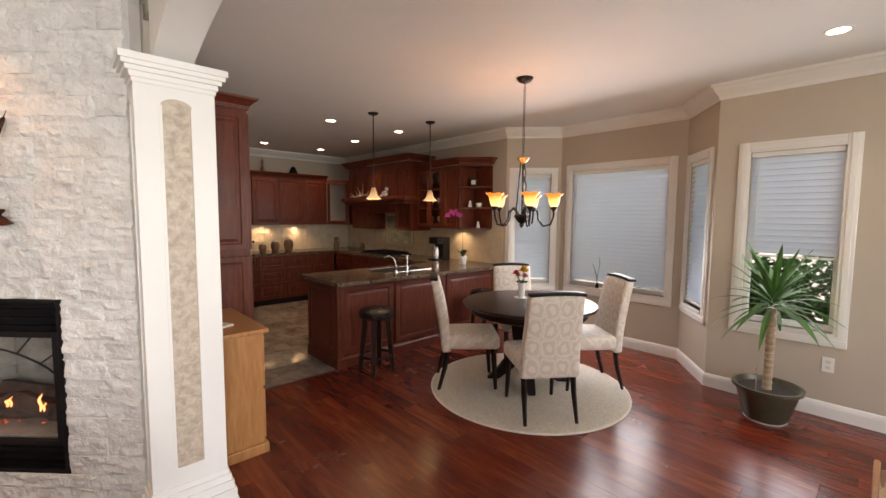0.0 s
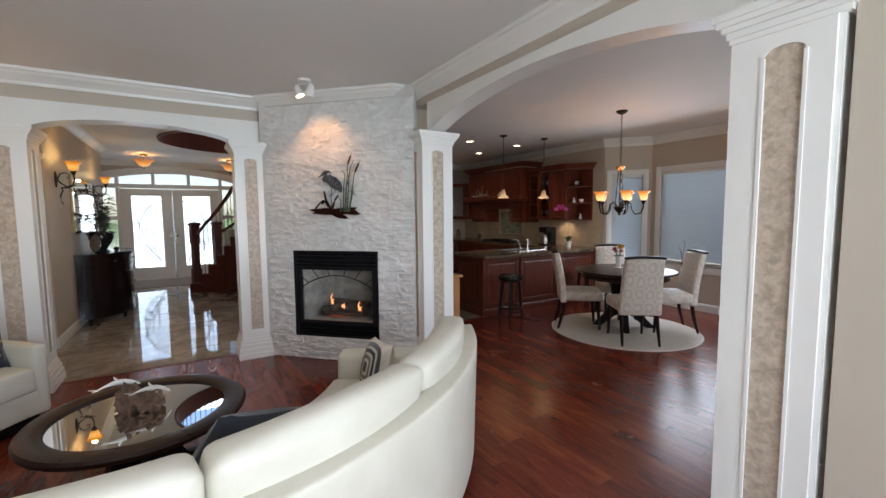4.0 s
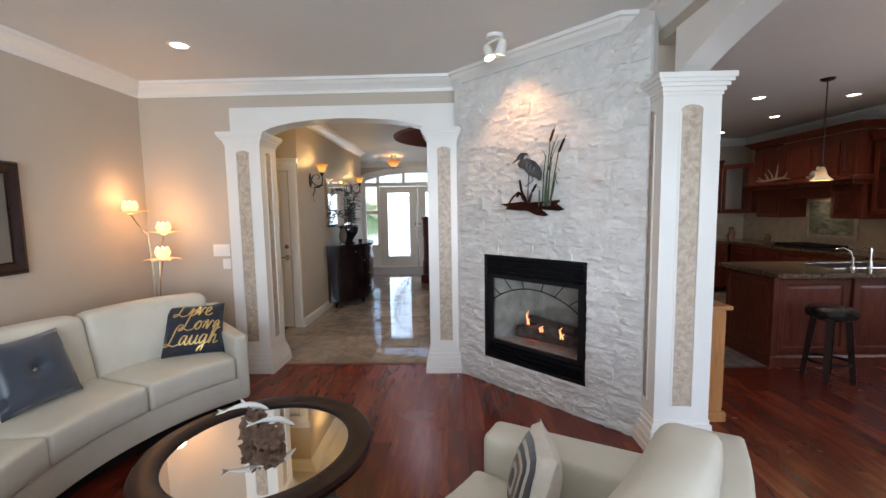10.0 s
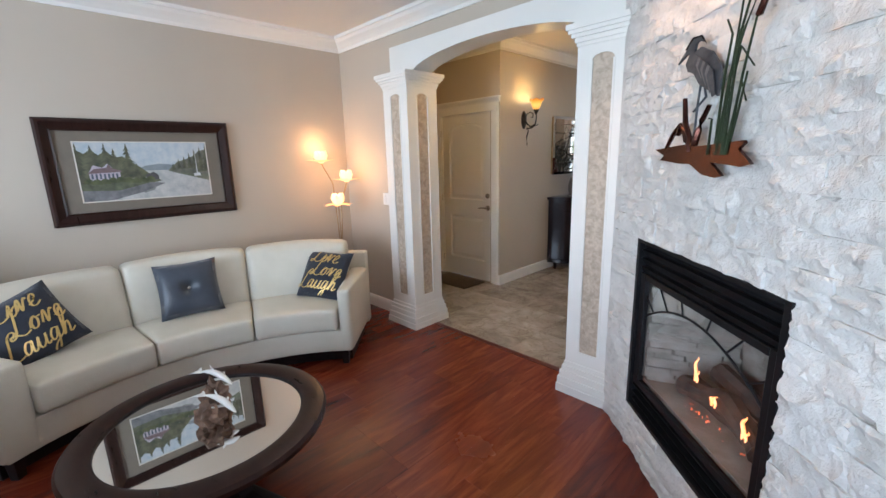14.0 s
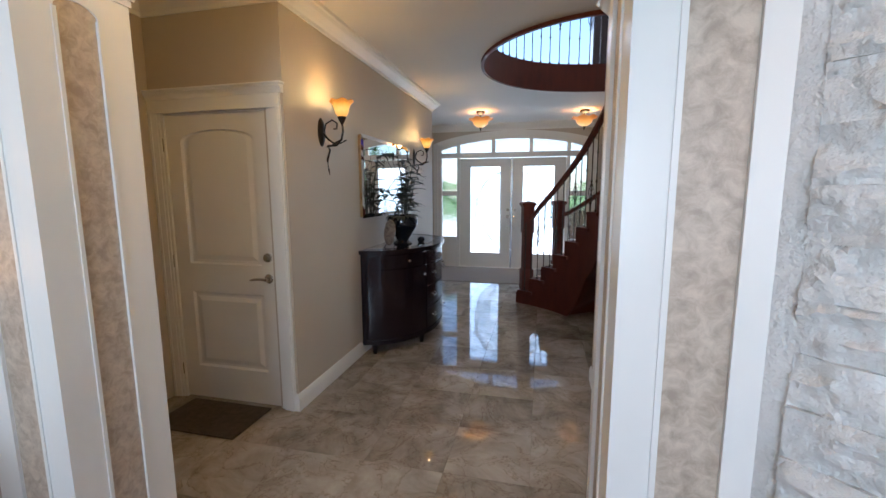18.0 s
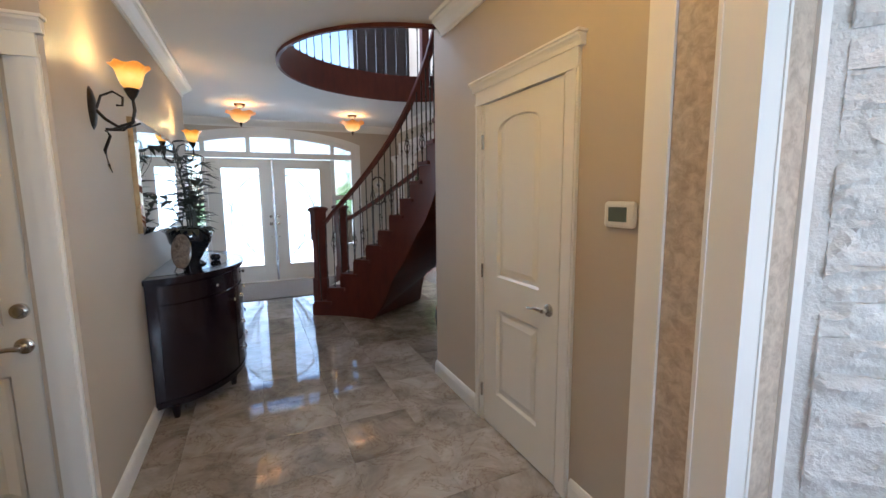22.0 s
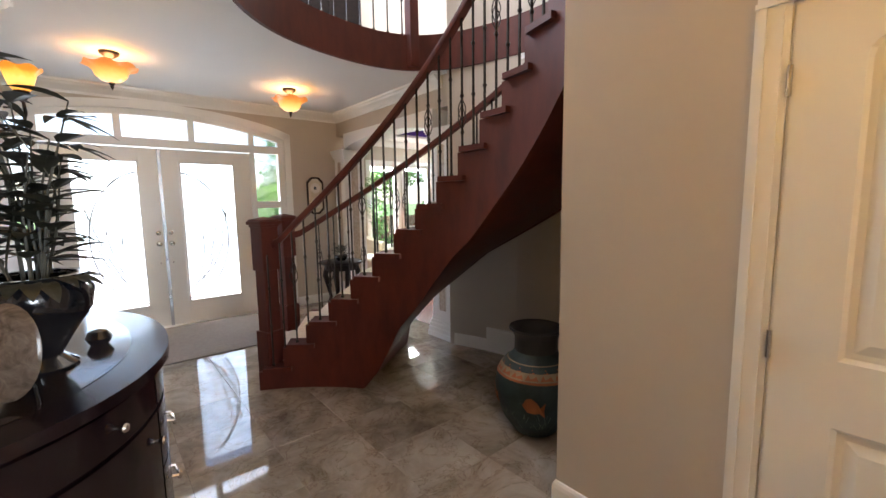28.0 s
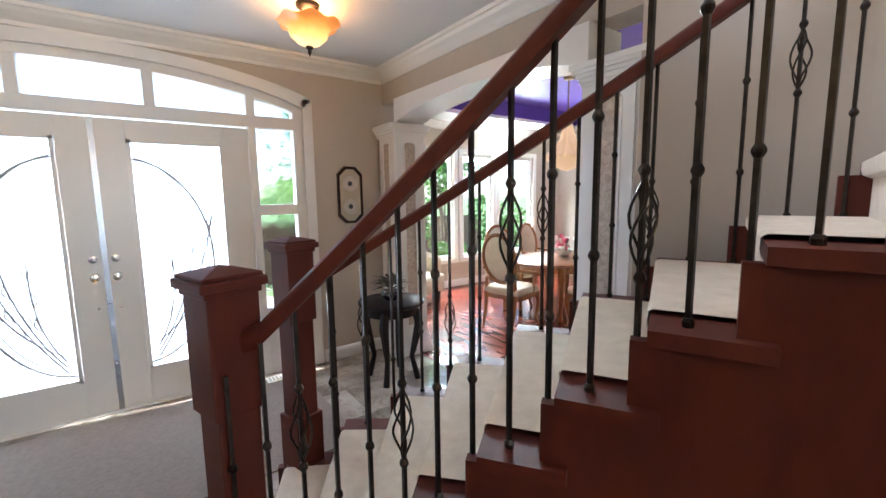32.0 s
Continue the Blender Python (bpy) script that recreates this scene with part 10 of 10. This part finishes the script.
crown("trim_crown_formal", [(5.46, 8.24), (5.46, 12.9), (0.56, 12.9), (0.56, 11.05)], HF)

tb = holder("formal_dining_table", (2.95, 10.75, 0), "polished honey wood dining table with turned legs", "dining table")
bm = bmesh.new()
lathe(bm, [(0.0001, 0.70), (0.60, 0.70), (0.63, 0.715), (0.635, 0.73), (0.61, 0.745), (0.0001, 0.75)], seg=56)
bm.transform(Matrix.Diagonal((1.35, 0.9, 1, 1)))
part("tabletop", bm, M_HONEY, tb, smooth=True)
bm = lathe(bmesh.new(), [(0.52, 0.60), (0.53, 0.61), (0.53, 0.70), (0.50, 0.70), (0.50, 0.60), (0.52, 0.60)], seg=48)
bm.transform(Matrix.Diagonal((1.35, 0.9, 1, 1)))
part("apron", bm, M_HONEY, tb, smooth=True)
for sx, sy in ((-1, -1), (1, -1), (-1, 1), (1, 1)):
    part("turned_leg", lathe(bmesh.new(), [(0.018, 0), (0.03, 0.03), (0.022, 0.09), (0.035, 0.3), (0.028, 0.42), (0.045, 0.52), (0.045, 0.70)], (sx * 0.5, sy * 0.34, 0), 12), M_HONEY, tb, smooth=True)


def oval_chair():
    c = holder("carved_chair", (0, 0, 0), "carved honey wood chair with padded oval back", "dining chair", "chairs round the formal table")
    part("seat", rounded(bmesh.new(), 0.25, 0.24, 0.045, 0.03, 8, (0, 0, 0.015), fn=lambda v: Vector((v.x, v.y, 0.455 + v.z))), M_IVORY, c, "pale blue-ivory seat pad", smooth=True)
    for s in (-1, 1):
        part("seat_rail", B(s * 0.225, -0.225, 0.36, s * 0.25, 0.225, 0.415, bev=0.006), M_HONEY, c)
        part("front_leg", tube(bmesh.new(), [(s * 0.225, 0.21, 0.40), (s * 0.24, 0.24, 0.28), (s * 0.215, 0.215, 0.10), (s * 0.235, 0.245, 0.0)], [0.035, 0.03, 0.016, 0.02], 8), M_HONEY, c, smooth=True)
        part("back_leg", tube(bmesh.new(), [(s * 0.20, -0.22, 0.60), (s * 0.205, -0.215, 0.40), (s * 0.205, -0.24, 0.2), (s * 0.20, -0.30, 0.0)], [0.02, 0.026, 0.022, 0.018], 8), M_HONEY, c, smooth=True)
        part("armrest", tube(bmesh.new(), [(s * 0.22, -0.25, 0.72), (s * 0.27, -0.05, 0.69), (s * 0.27, 0.10, 0.66), (s * 0.25, 0.12, 0.58), (s * 0.24, 0.10, 0.42)], [0.018, 0.02, 0.022, 0.018, 0.018], 8), M_HONEY, c, smooth=True)
    for y in (-0.225, 0.20):
        part("seat_rail", B(-0.225, y, 0.36, 0.225, y + 0.025, 0.415, bev=0.006), M_HONEY, c)
    lean = Matrix.Translation((0, -0.25, 0.84)) @ Matrix.Rotation(radians(10), 4, "X")
    ring = [lean @ Vector((0.225 * math.cos(a), 0, 0.29 * math.sin(a))) for a in [2 * math.pi * i / 28 for i in range(28)]]
    part("back_frame", tube(bmesh.new(), ring, 0.024, 8, closed=True), M_HONEY, c, smooth=True)
    bm = lathe(bmesh.new(), [(0.0001, -0.028), (0.17, -0.02), (0.205, 0.0), (0.17, 0.02), (0.0001, 0.028)], seg=28)
    bm.transform(lean @ Matrix.Diagonal((1, 1, 1.3, 1)) @ Matrix.Rotation(radians(90), 4, "X"))
    part("backrest", bm, M_IVORY, c, "ivory padded oval", smooth=True)
    return c


oc = oval_chair()
oc.matrix_world = pose(1.90, 10.72, 0.004, 0, 0, -80)
for x, y, rz in ((2.55, 11.42, 170), (3.3, 11.45, 190), (2.6, 10.02, 5), (3.3, 10.02, -4), (4.0, 10.78, 90)):
    copy_thing(oc, pose(x, y, 0.004, 0, 0, rz))

sf = holder("ivory_armchair", (1.55, 12.35, 0), "ivory upholstered tub armchair near the window", "armchair", rz=20)
part("seat", rounded(bmesh.new(), 0.33, 0.32, 0.13, 0.05, 10, (0, 0, 0.02), fn=lambda v: Vector((v.x, v.y, 0.30 + v.z))), M_IVORY, sf, smooth=True)
prof = [(-0.05, 0.12), (0.05, 0.12), (0.06, 0.4), (0.05, 0.80), (0.0, 0.86), (-0.05, 0.80), (-0.06, 0.4)]
bm = bmesh.new()
rows = []
for i in range(25):
    a = radians(-25 + 230 * i / 24)
    drop = 0.25 * max(0, math.sin(a + math.pi)) ** 1 if math.sin(a) < 0 else 0
    c0, s0 = math.cos(a), math.sin(a)
    hi = 1.0 - 0.22 * (1 - max(0, s0))
    rows.append([bm.verts.new(((0.40 + o) * c0, (0.38 + o) * s0, 0.12 + (z - 0.12) * hi)) for o, z in prof])
for i in range(24):
    for j in range(len(prof)):
        l = (j + 1) % len(prof)
        bm.faces.new((rows[i][j], rows[i][l], rows[i + 1][l], rows[i + 1][j]))
bm.faces.new(rows[0])
bm.faces.new(rows[-1][::-1])
part("backrest", bm, M_IVORY, sf, smooth=True)
for sx, sy in ((-1, -1), (1, -1), (-1, 1), (1, 1)):
    part("foot", lathe(bmesh.new(), [(0.018, 0), (0.026, 0.17)], (sx * 0.27, sy * 0.24, 0.002), 10), M_ESPRESSO, sf)

cd = holder("crystal_chandelier", (2.95, 10.75, HF + 0.28), "tiered crystal chandelier with warm lights", "chandelier")
part("canopy", lathe(bmesh.new(), [(0.07, 0), (0.06, -0.03), (0.0001, -0.04)], seg=16), M_BRASS, cd, smooth=True)
part("rod", tube(bmesh.new(), [(0, 0, -0.03), (0, 0, -0.75)], 0.008, 6), M_BRASS, cd)
part("beaded_tent", lathe(bmesh.new(), [(0.04, -0.52), (0.055, -0.60), (0.10, -0.78), (0.26, -0.98), (0.25, -0.99), (0.05, -0.80), (0.04, -0.52)], seg=24, wave=lambda r, z, a: (r * (1 + 0.05 * math.cos(12 * a)), z)), M_CRYSTAL, cd, smooth=True)
part("beaded_bowl", lathe(bmesh.new(), [(0.27, -0.98), (0.28, -1.01), (0.20, -1.10), (0.08, -1.17), (0.0001, -1.20), (0.0001, -1.18), (0.19, -1.07), (0.27, -0.98)], seg=24, wave=lambda r, z, a: (r * (1 + 0.05 * math.cos(12 * a)), z)), M_CRYSTAL, cd, smooth=True)
rng = random.Random(5)
for k in range(24):
    a = 2 * math.pi * k / 24
    part("crystal_drop", lathe(bmesh.new(), [(0.0001, 0), (0.011, -0.03), (0.0001, -0.055)], (0.275 * math.cos(a), 0.275 * math.sin(a), -0.995), 6), M_CRYSTAL, cd)
point_lamp("formal_chandelier_light", (2.95, 10.75, HF - 0.30), 2.2, (1.0, 0.66, 0.36), 0.12)
downlight(1.55, 9.55, 0.0, HF)
downlight(1.55, 11.75, 2.5, HF)
fb = holder("flower_bowl", (2.95, 10.78, 0.75), "low arrangement of pink and white flowers", "flowers")
part("bowl", lathe(bmesh.new(), [(0.05, 0), (0.11, 0.04), (0.13, 0.09), (0.12, 0.09), (0.0001, 0.05)], seg=20), M_DOLPHIN, fb, smooth=True)
for k in range(22):
    a, r = rng.uniform(0, 6.28), rng.uniform(0.02, 0.16)
    c = rng.choice(((0.75, 0.35, 0.40), (0.82, 0.78, 0.72), (0.45, 0.08, 0.14)))
    bm = bmesh.new()
    bmesh.ops.create_icosphere(bm, subdivisions=1, radius=rng.uniform(0.025, 0.04))
    bmesh.ops.translate(bm, verts=bm.verts, vec=(r * math.cos(a), r * math.sin(a), 0.10 + rng.uniform(0, 0.16)))
    for v in bm.verts:
        v.co += Vector((rng.uniform(-1, 1), rng.uniform(-1, 1), rng.uniform(-1, 1))) * 0.008
    part("blossom", bm, surface("petal_%d" % k, c, tuple(min(1, q * 1.15) for q in c), 20, 0.7), fb)
for k in range(18):
    a = rng.uniform(0, 6.28)
    bm = bmesh.new()
    leaf(bm, (0, 0, 0.08), (math.cos(a), math.sin(a), rng.uniform(0.1, 0.9)), rng.uniform(0.12, 0.22), 0.04, 0.4)
    part("leaf", bm, M_FOLIAGE, fb)

# ---- split stones of the fireplace wall ----
def stone_piece(bm, rng, u0, u1, z0, z1):
    """One rough-faced stone, standing out of the mortar bed."""
    nu, nz = max(4, int((u1 - u0) / 0.014)), 8
    base = rng.uniform(-0.014, -0.008)
    tilt, roll = rng.uniform(-0.008, 0.008), rng.uniform(-0.006, 0.006)
    seed = rng.uniform(0, 90)
    g = []
    for j in range(nz + 1):
        for i in range(nu + 1):
            fu, fz = i / nu, j / nz
            q = Vector(((u0 + (u1 - u0) * fu) * 8, (z0 + (z1 - z0) * fz) * 20, seed))
            r1 = 1 - abs(2 * noise.noise(q * 0.8 + Vector((3, 7, 1))))
            y = base + tilt * (fu - 0.5) + roll * (fz - 0.5) + 0.012 * noise.noise(q) - 0.010 * r1 ** 3 + 0.007 * noise.noise(q * 2.6) + 0.003 * noise.noise(q * 6.1)
            if i in (0, nu) or j in (0, nz):
                y = max(min(y, -0.006), -0.02) + rng.uniform(0.0, 0.004)
            g.append(bm.verts.new((u0 + (u1 - u0) * fu + (rng.uniform(-0.004, 0.004) if 0 < i < nu else 0), y, z0 + (z1 - z0) * fz + (rng.uniform(-0.004, 0.004) if 0 < j < nz else 0))))
    w = nu + 1
    for j in range(nz):
        for i in range(nu):
            a = j * w + i
            if (i + j) % 2:
                bm.faces.new((g[a], g[a + 1], g[a + w + 1]))
                bm.faces.new((g[a], g[a + w + 1], g[a + w]))
            else:
                bm.faces.new((g[a], g[a + 1], g[a + w]))
                bm.faces.new((g[a + 1], g[a + w + 1], g[a + w]))
    rim = list(range(w)) + [j * w + nu for j in range(1, nz + 1)] + [nz * w + i for i in range(nu - 1, -1, -1)] + [j * w for j in range(nz - 1, 0, -1)]
    back = [bm.verts.new((g[k].co.x, 0.029, g[k].co.z)) for k in rim]
    for k in range(len(rim)):
        l = (k + 1) % len(rim)
        bm.faces.new((g[rim[k]], back[k], back[l], g[rim[l]]))
    return bm


rng = random.Random(11)
fw = bpy.data.objects["wall_fireplace"]
OU0, OU1, OZ0, OZ1 = 0.262 + FPS, 1.202 + FPS, 0.24, 1.135
LEVELS = [0.002 + 0.0793 * i for i in range(3)] + [0.24 + 0.0994 * i for i in range(9)] + [1.135 + 0.0976 * i for i in range(16)]
for z, top in zip(LEVELS, LEVELS[1:]):
    spans = [(0.0, FPL)] if (z > OZ1 - 0.01 or top < OZ0 + 0.01) else [(0.0, OU0), (OU1, FPL)]
    for a, b in spans:
        u = a
        while u < b - 1e-3:
            e = u + rng.uniform(0.16, 0.46)
            if b - e < 0.12:
                e = b
            o = part("stone", stone_piece(bmesh.new(), rng, u + 0.0002, e - 0.0002, z + 0.0002, top - 0.0002), M_STONE, fw, smooth=True)
            o.matrix_world = FPM
            u = e

# ---- floors, laid piece by piece ----
M_PLANK = bpy.data.materials.new("red_cherry_floor")


def plank_nodes(m):
    nt, b = nodes_of(m)
    oi = nt.nodes.new("ShaderNodeObjectInfo")
    gi = nt.nodes.new("ShaderNodeNewGeometry")
    ad = nt.nodes.new("ShaderNodeMath")
    ad.operation = "ADD"
    nt.links.new(oi.outputs["Random"], ad.inputs[0])
    nt.links.new(gi.outputs["Random Per Island"], ad.inputs[1])
    fr = nt.nodes.new("ShaderNodeMath")
    fr.operation = "FRACT"
    nt.links.new(ad.outputs[0], fr.inputs[0])
    v = coords(nt, (5.5, 0.8, 1), space="World")
    cb = nt.nodes.new("ShaderNodeCombineXYZ")
    mu = nt.nodes.new("ShaderNodeMath")
    mu.operation = "MULTIPLY"
    mu.inputs[1].default_value = 40.0
    nt.links.new(fr.outputs[0], mu.inputs[0])
    nt.links.new(mu.outputs[0], cb.inputs[0])
    nt.links.new(mu.outputs[0], cb.inputs[1])
    va = nt.nodes.new("ShaderNodeVectorMath")
    nt.links.new(v.outputs[0], va.inputs[0])
    nt.links.new(cb.outputs[0], va.inputs[1])
    n = noise_tex(nt, va, 1.9, 7, 0.62, 1.8)
    mr = nt.nodes.new("ShaderNodeMath")
    mr.operation = "MULTIPLY_ADD"
    mr.inputs[1].default_value = 0.26
    nt.links.new(fr.outputs[0], mr.inputs[0])
    nt.links.new(n.outputs[0], mr.inputs[2])
    r = ramp(nt, [(0.30, (0.048, 0.009, 0.006)), (0.46, (0.098, 0.015, 0.008)), (0.66, (0.150, 0.024, 0.011)), (0.92, (0.26, 0.058, 0.022))])
    nt.links.new(mr.outputs[0], r.inputs[0])
    nt.links.new(r.outputs[0], b.inputs["Base Color"])
    b.inputs["Roughness"].default_value = 0.24
    rr = nt.nodes.new("ShaderNodeMapRange")
    rr.inputs[3].default_value, rr.inputs[4].default_value = 0.16, 0.34
    nt.links.new(noise_tex(nt, coords(nt, space="World"), 1.3, 5).outputs[0], rr.inputs[0])
    nt.links.new(rr.outputs[0], b.inputs["Roughness"])
    bump(nt, b, n.outputs[0], 0.05, 0.003)


plank_nodes(M_PLANK)
M_TILE = bpy.data.materials.new("polished_travertine")


def tile_nodes(m):
    nt, b = nodes_of(m)
    oi = nt.nodes.new("ShaderNodeObjectInfo")
    gi = nt.nodes.new("ShaderNodeNewGeometry")
    ad = nt.nodes.new("ShaderNodeMath")
    nt.links.new(oi.outputs["Random"], ad.inputs[0])
    nt.links.new(gi.outputs["Random Per Island"], ad.inputs[1])
    mu = nt.nodes.new("ShaderNodeMath")
    mu.operation = "MULTIPLY"
    mu.inputs[1].default_value = 23.0
    nt.links.new(ad.outputs[0], mu.inputs[0])
    cb = nt.nodes.new("ShaderNodeCombineXYZ")
    nt.links.new(mu.outputs[0], cb.inputs[0])
    nt.links.new(mu.outputs[0], cb.inputs[2])
    v = coords(nt, space="World")
    va = nt.nodes.new("ShaderNodeVectorMath")
    nt.links.new(v.outputs[0], va.inputs[0])
    nt.links.new(cb.outputs[0], va.inputs[1])
    n = noise_tex(nt, va, 2.6, 10, 0.66, 0.6)
    n2 = noise_tex(nt, va, 3.6, 9, 0.66, 0.9)
    tone = nt.nodes.new("ShaderNodeMath")
    tone.operation = "MULTIPLY_ADD"
    tone.inputs[1].default_value = 0.11
    nt.links.new(oi.outputs["Random"], tone.inputs[0])
    nt.links.new(n.outputs[0], tone.inputs[2])
    r = ramp(nt, [(0.36, (0.17, 0.140, 0.112)), (0.50, (0.285, 0.243, 0.200)), (0.60, (0.365, 0.318, 0.268)), (0.76, (0.48, 0.43, 0.37))])
    nt.links.new(tone.outputs[0], r.inputs[0])
    r2 = ramp(nt, [(0.488, (1, 1, 1)), (0.50, (0.58, 0.50, 0.43)), (0.507, (0.92, 0.90, 0.88)), (0.56, (1, 1, 1))])
    nt.links.new(n2.outputs[0], r2.inputs[0])
    mx = nt.nodes.new("ShaderNodeVectorMath")
    mx.operation = "MULTIPLY"
    nt.links.new(r.outputs[0], mx.inputs[0])
    nt.links.new(r2.outputs[0], mx.inputs[1])
    nt.links.new(mx.outputs[0], b.inputs["Base Color"])
    rr = nt.nodes.new("ShaderNodeMapRange")
    rr.inputs[3].default_value, rr.inputs[4].default_value = 0.015, 0.05
    nt.links.new(n.outputs[0], rr.inputs[0])
    nt.links.new(rr.outputs[0], b.inputs["Roughness"])
    b.inputs["Specular IOR Level"].default_value = 0.6
    bump(nt, b, noise_tex(nt, v, 1.6, 2).outputs[0], 0.04, 0.004)


tile_nodes(M_TILE)


def slab_mesh(name, w, l, mat, edge=0.0015):
    bm = bmesh.new()
    a = [bm.verts.new(p) for p in ((0, 0, -0.014), (w, 0, -0.014), (w, l, -0.014), (0, l, -0.014))]
    b = [bm.verts.new(p) for p in ((0, 0, -edge), (w, 0, -edge), (w, l, -edge), (0, l, -edge))]
    c = [bm.verts.new(p) for p in ((edge, edge, 0), (w - edge, edge, 0), (w - edge, l - edge, 0), (edge, l - edge, 0))]
    for i in range(4):
        j = (i + 1) % 4
        bm.faces.new((a[i], a[j], b[j], b[i]))
        bm.faces.new((b[i], b[j], c[j], c[i]))
    bm.faces.new(c)
    me = bpy.data.meshes.new(name)
    bm.to_mesh(me)
    bm.free()
    me.materials.append(mat)
    return me


def lay(floor_name, piece, pieces, mat, keep, rest_name, edge):
    """Pieces (x, y, w, l): those of the kept stretch are objects, the rest one joined part."""
    floor_ob = bpy.data.objects[floor_name]
    shared, rest, made = {}, [], 0
    for x, y, w, l in pieces:
        if keep(x + w / 2, y + l / 2) and made < 300:
            key = (round(w, 3), round(l, 3))
            if key not in shared:
                shared[key] = slab_mesh(piece, w, l, mat, edge)
            o = new(piece, shared[key])
            o.parent = floor_ob
            o.location = (x, y, 0)
            made += 1
        else:
            rest.append((x, y, w, l))
    vs, fs = [], []
    for x, y, w, l in rest:
        b = len(vs)
        vs += [(x, y, -0.014), (x + w, y, -0.014), (x + w, y + l, -0.014), (x, y + l, -0.014)]
        vs += [(x + edge, y + edge, 0), (x + w - edge, y + edge, 0), (x + w - edge, y + l - edge, 0), (x + edge, y + l - edge, 0)]
        fs += [(b + 4, b + 5, b + 6, b + 7)] + [(b + i, b + (i + 1) % 4, b + 4 + (i + 1) % 4, b + 4 + i) for i in range(4)]
    me = bpy.data.meshes.new(rest_name)
    me.from_pydata(vs, [], fs)
    me.materials.append(mat)
    o = tagged(new(rest_name, me), kind="stuff")
    o.parent = floor_ob


def planks(x0, x1, y0, y1, seed, w=0.125):
    """Rows of boards along y in whole steps of 0.15 m, with broken joints."""
    rng = random.Random(seed)
    out = []
    x = x0
    while x < x1 - 0.01:
        ww = min(w, x1 - x)
        y = y0 - rng.choice((0, 0.15, 0.3, 0.45, 0.6))
        while y < y1 - 0.005:
            l = rng.choice((0.6, 0.75, 0.9, 1.05, 1.2))
            a, b = max(y, y0), min(y + l, y1)
            if b - a > 0.01:
                out.append((x + 0.0002, a + 0.0002, ww - 0.0004, b - a - 0.0004))
            y += l
        x += w
    return out


wood = planks(-3.86, 0.64, -3.41, 3.825, 1) + planks(0.64, 1.97, -3.41, 3.68, 2) + planks(1.97, 4.97, -3.41, 3.72, 4)
lay("floor_under_wood", "floor_plank", wood, M_PLANK, lambda x, y: -2.6 < x < 2.6 and -0.6 < y < 3.8, "far_planks", 0.0006)
lay("floor_under_formal", "floor_plank", planks(0.5, 5.46, 8.24, 12.9, 6), M_PLANK, lambda x, y: x < 2.2 and y > 9.2, "far_planks", 0.0006)


def tiles(x0, x1, y0, y1, w=0.46, l=0.46):
    out = []
    y = y0
    while y < y1 - 0.005:
        ll = min(l, y1 - y)
        x = x0
        while x < x1 - 0.005:
            ww = min(w, x1 - x)
            out.append((x + 0.0006, y + 0.0006, ww - 0.0012, ll - 0.0012))
            x += w
        y += l
    return out


lay("floor_under_tile", "floor_tile", tiles(-4.1, 0.5, 3.875, 11.0), M_TILE, lambda x, y: x > -3.6, "far_tiles", 0.0008)
lay("floor_under_kitchen", "floor_tile", tiles(0.58, 4.46, 3.72, 7.75), M_TILE, lambda x, y: x < 2.2, "far_tiles", 0.0008)
structure("trim_threshold", B(-2.70, 3.826, -0.014, -1.17, 3.874, 0.003, bev=0.0015), M_STAIR, "dark wood threshold strip")
structure("trim_threshold_kitchen", B(0.58, 3.682, -0.014, 2.02, 3.718, 0.003, bev=0.0015), M_STAIR, "dark wood threshold strip")
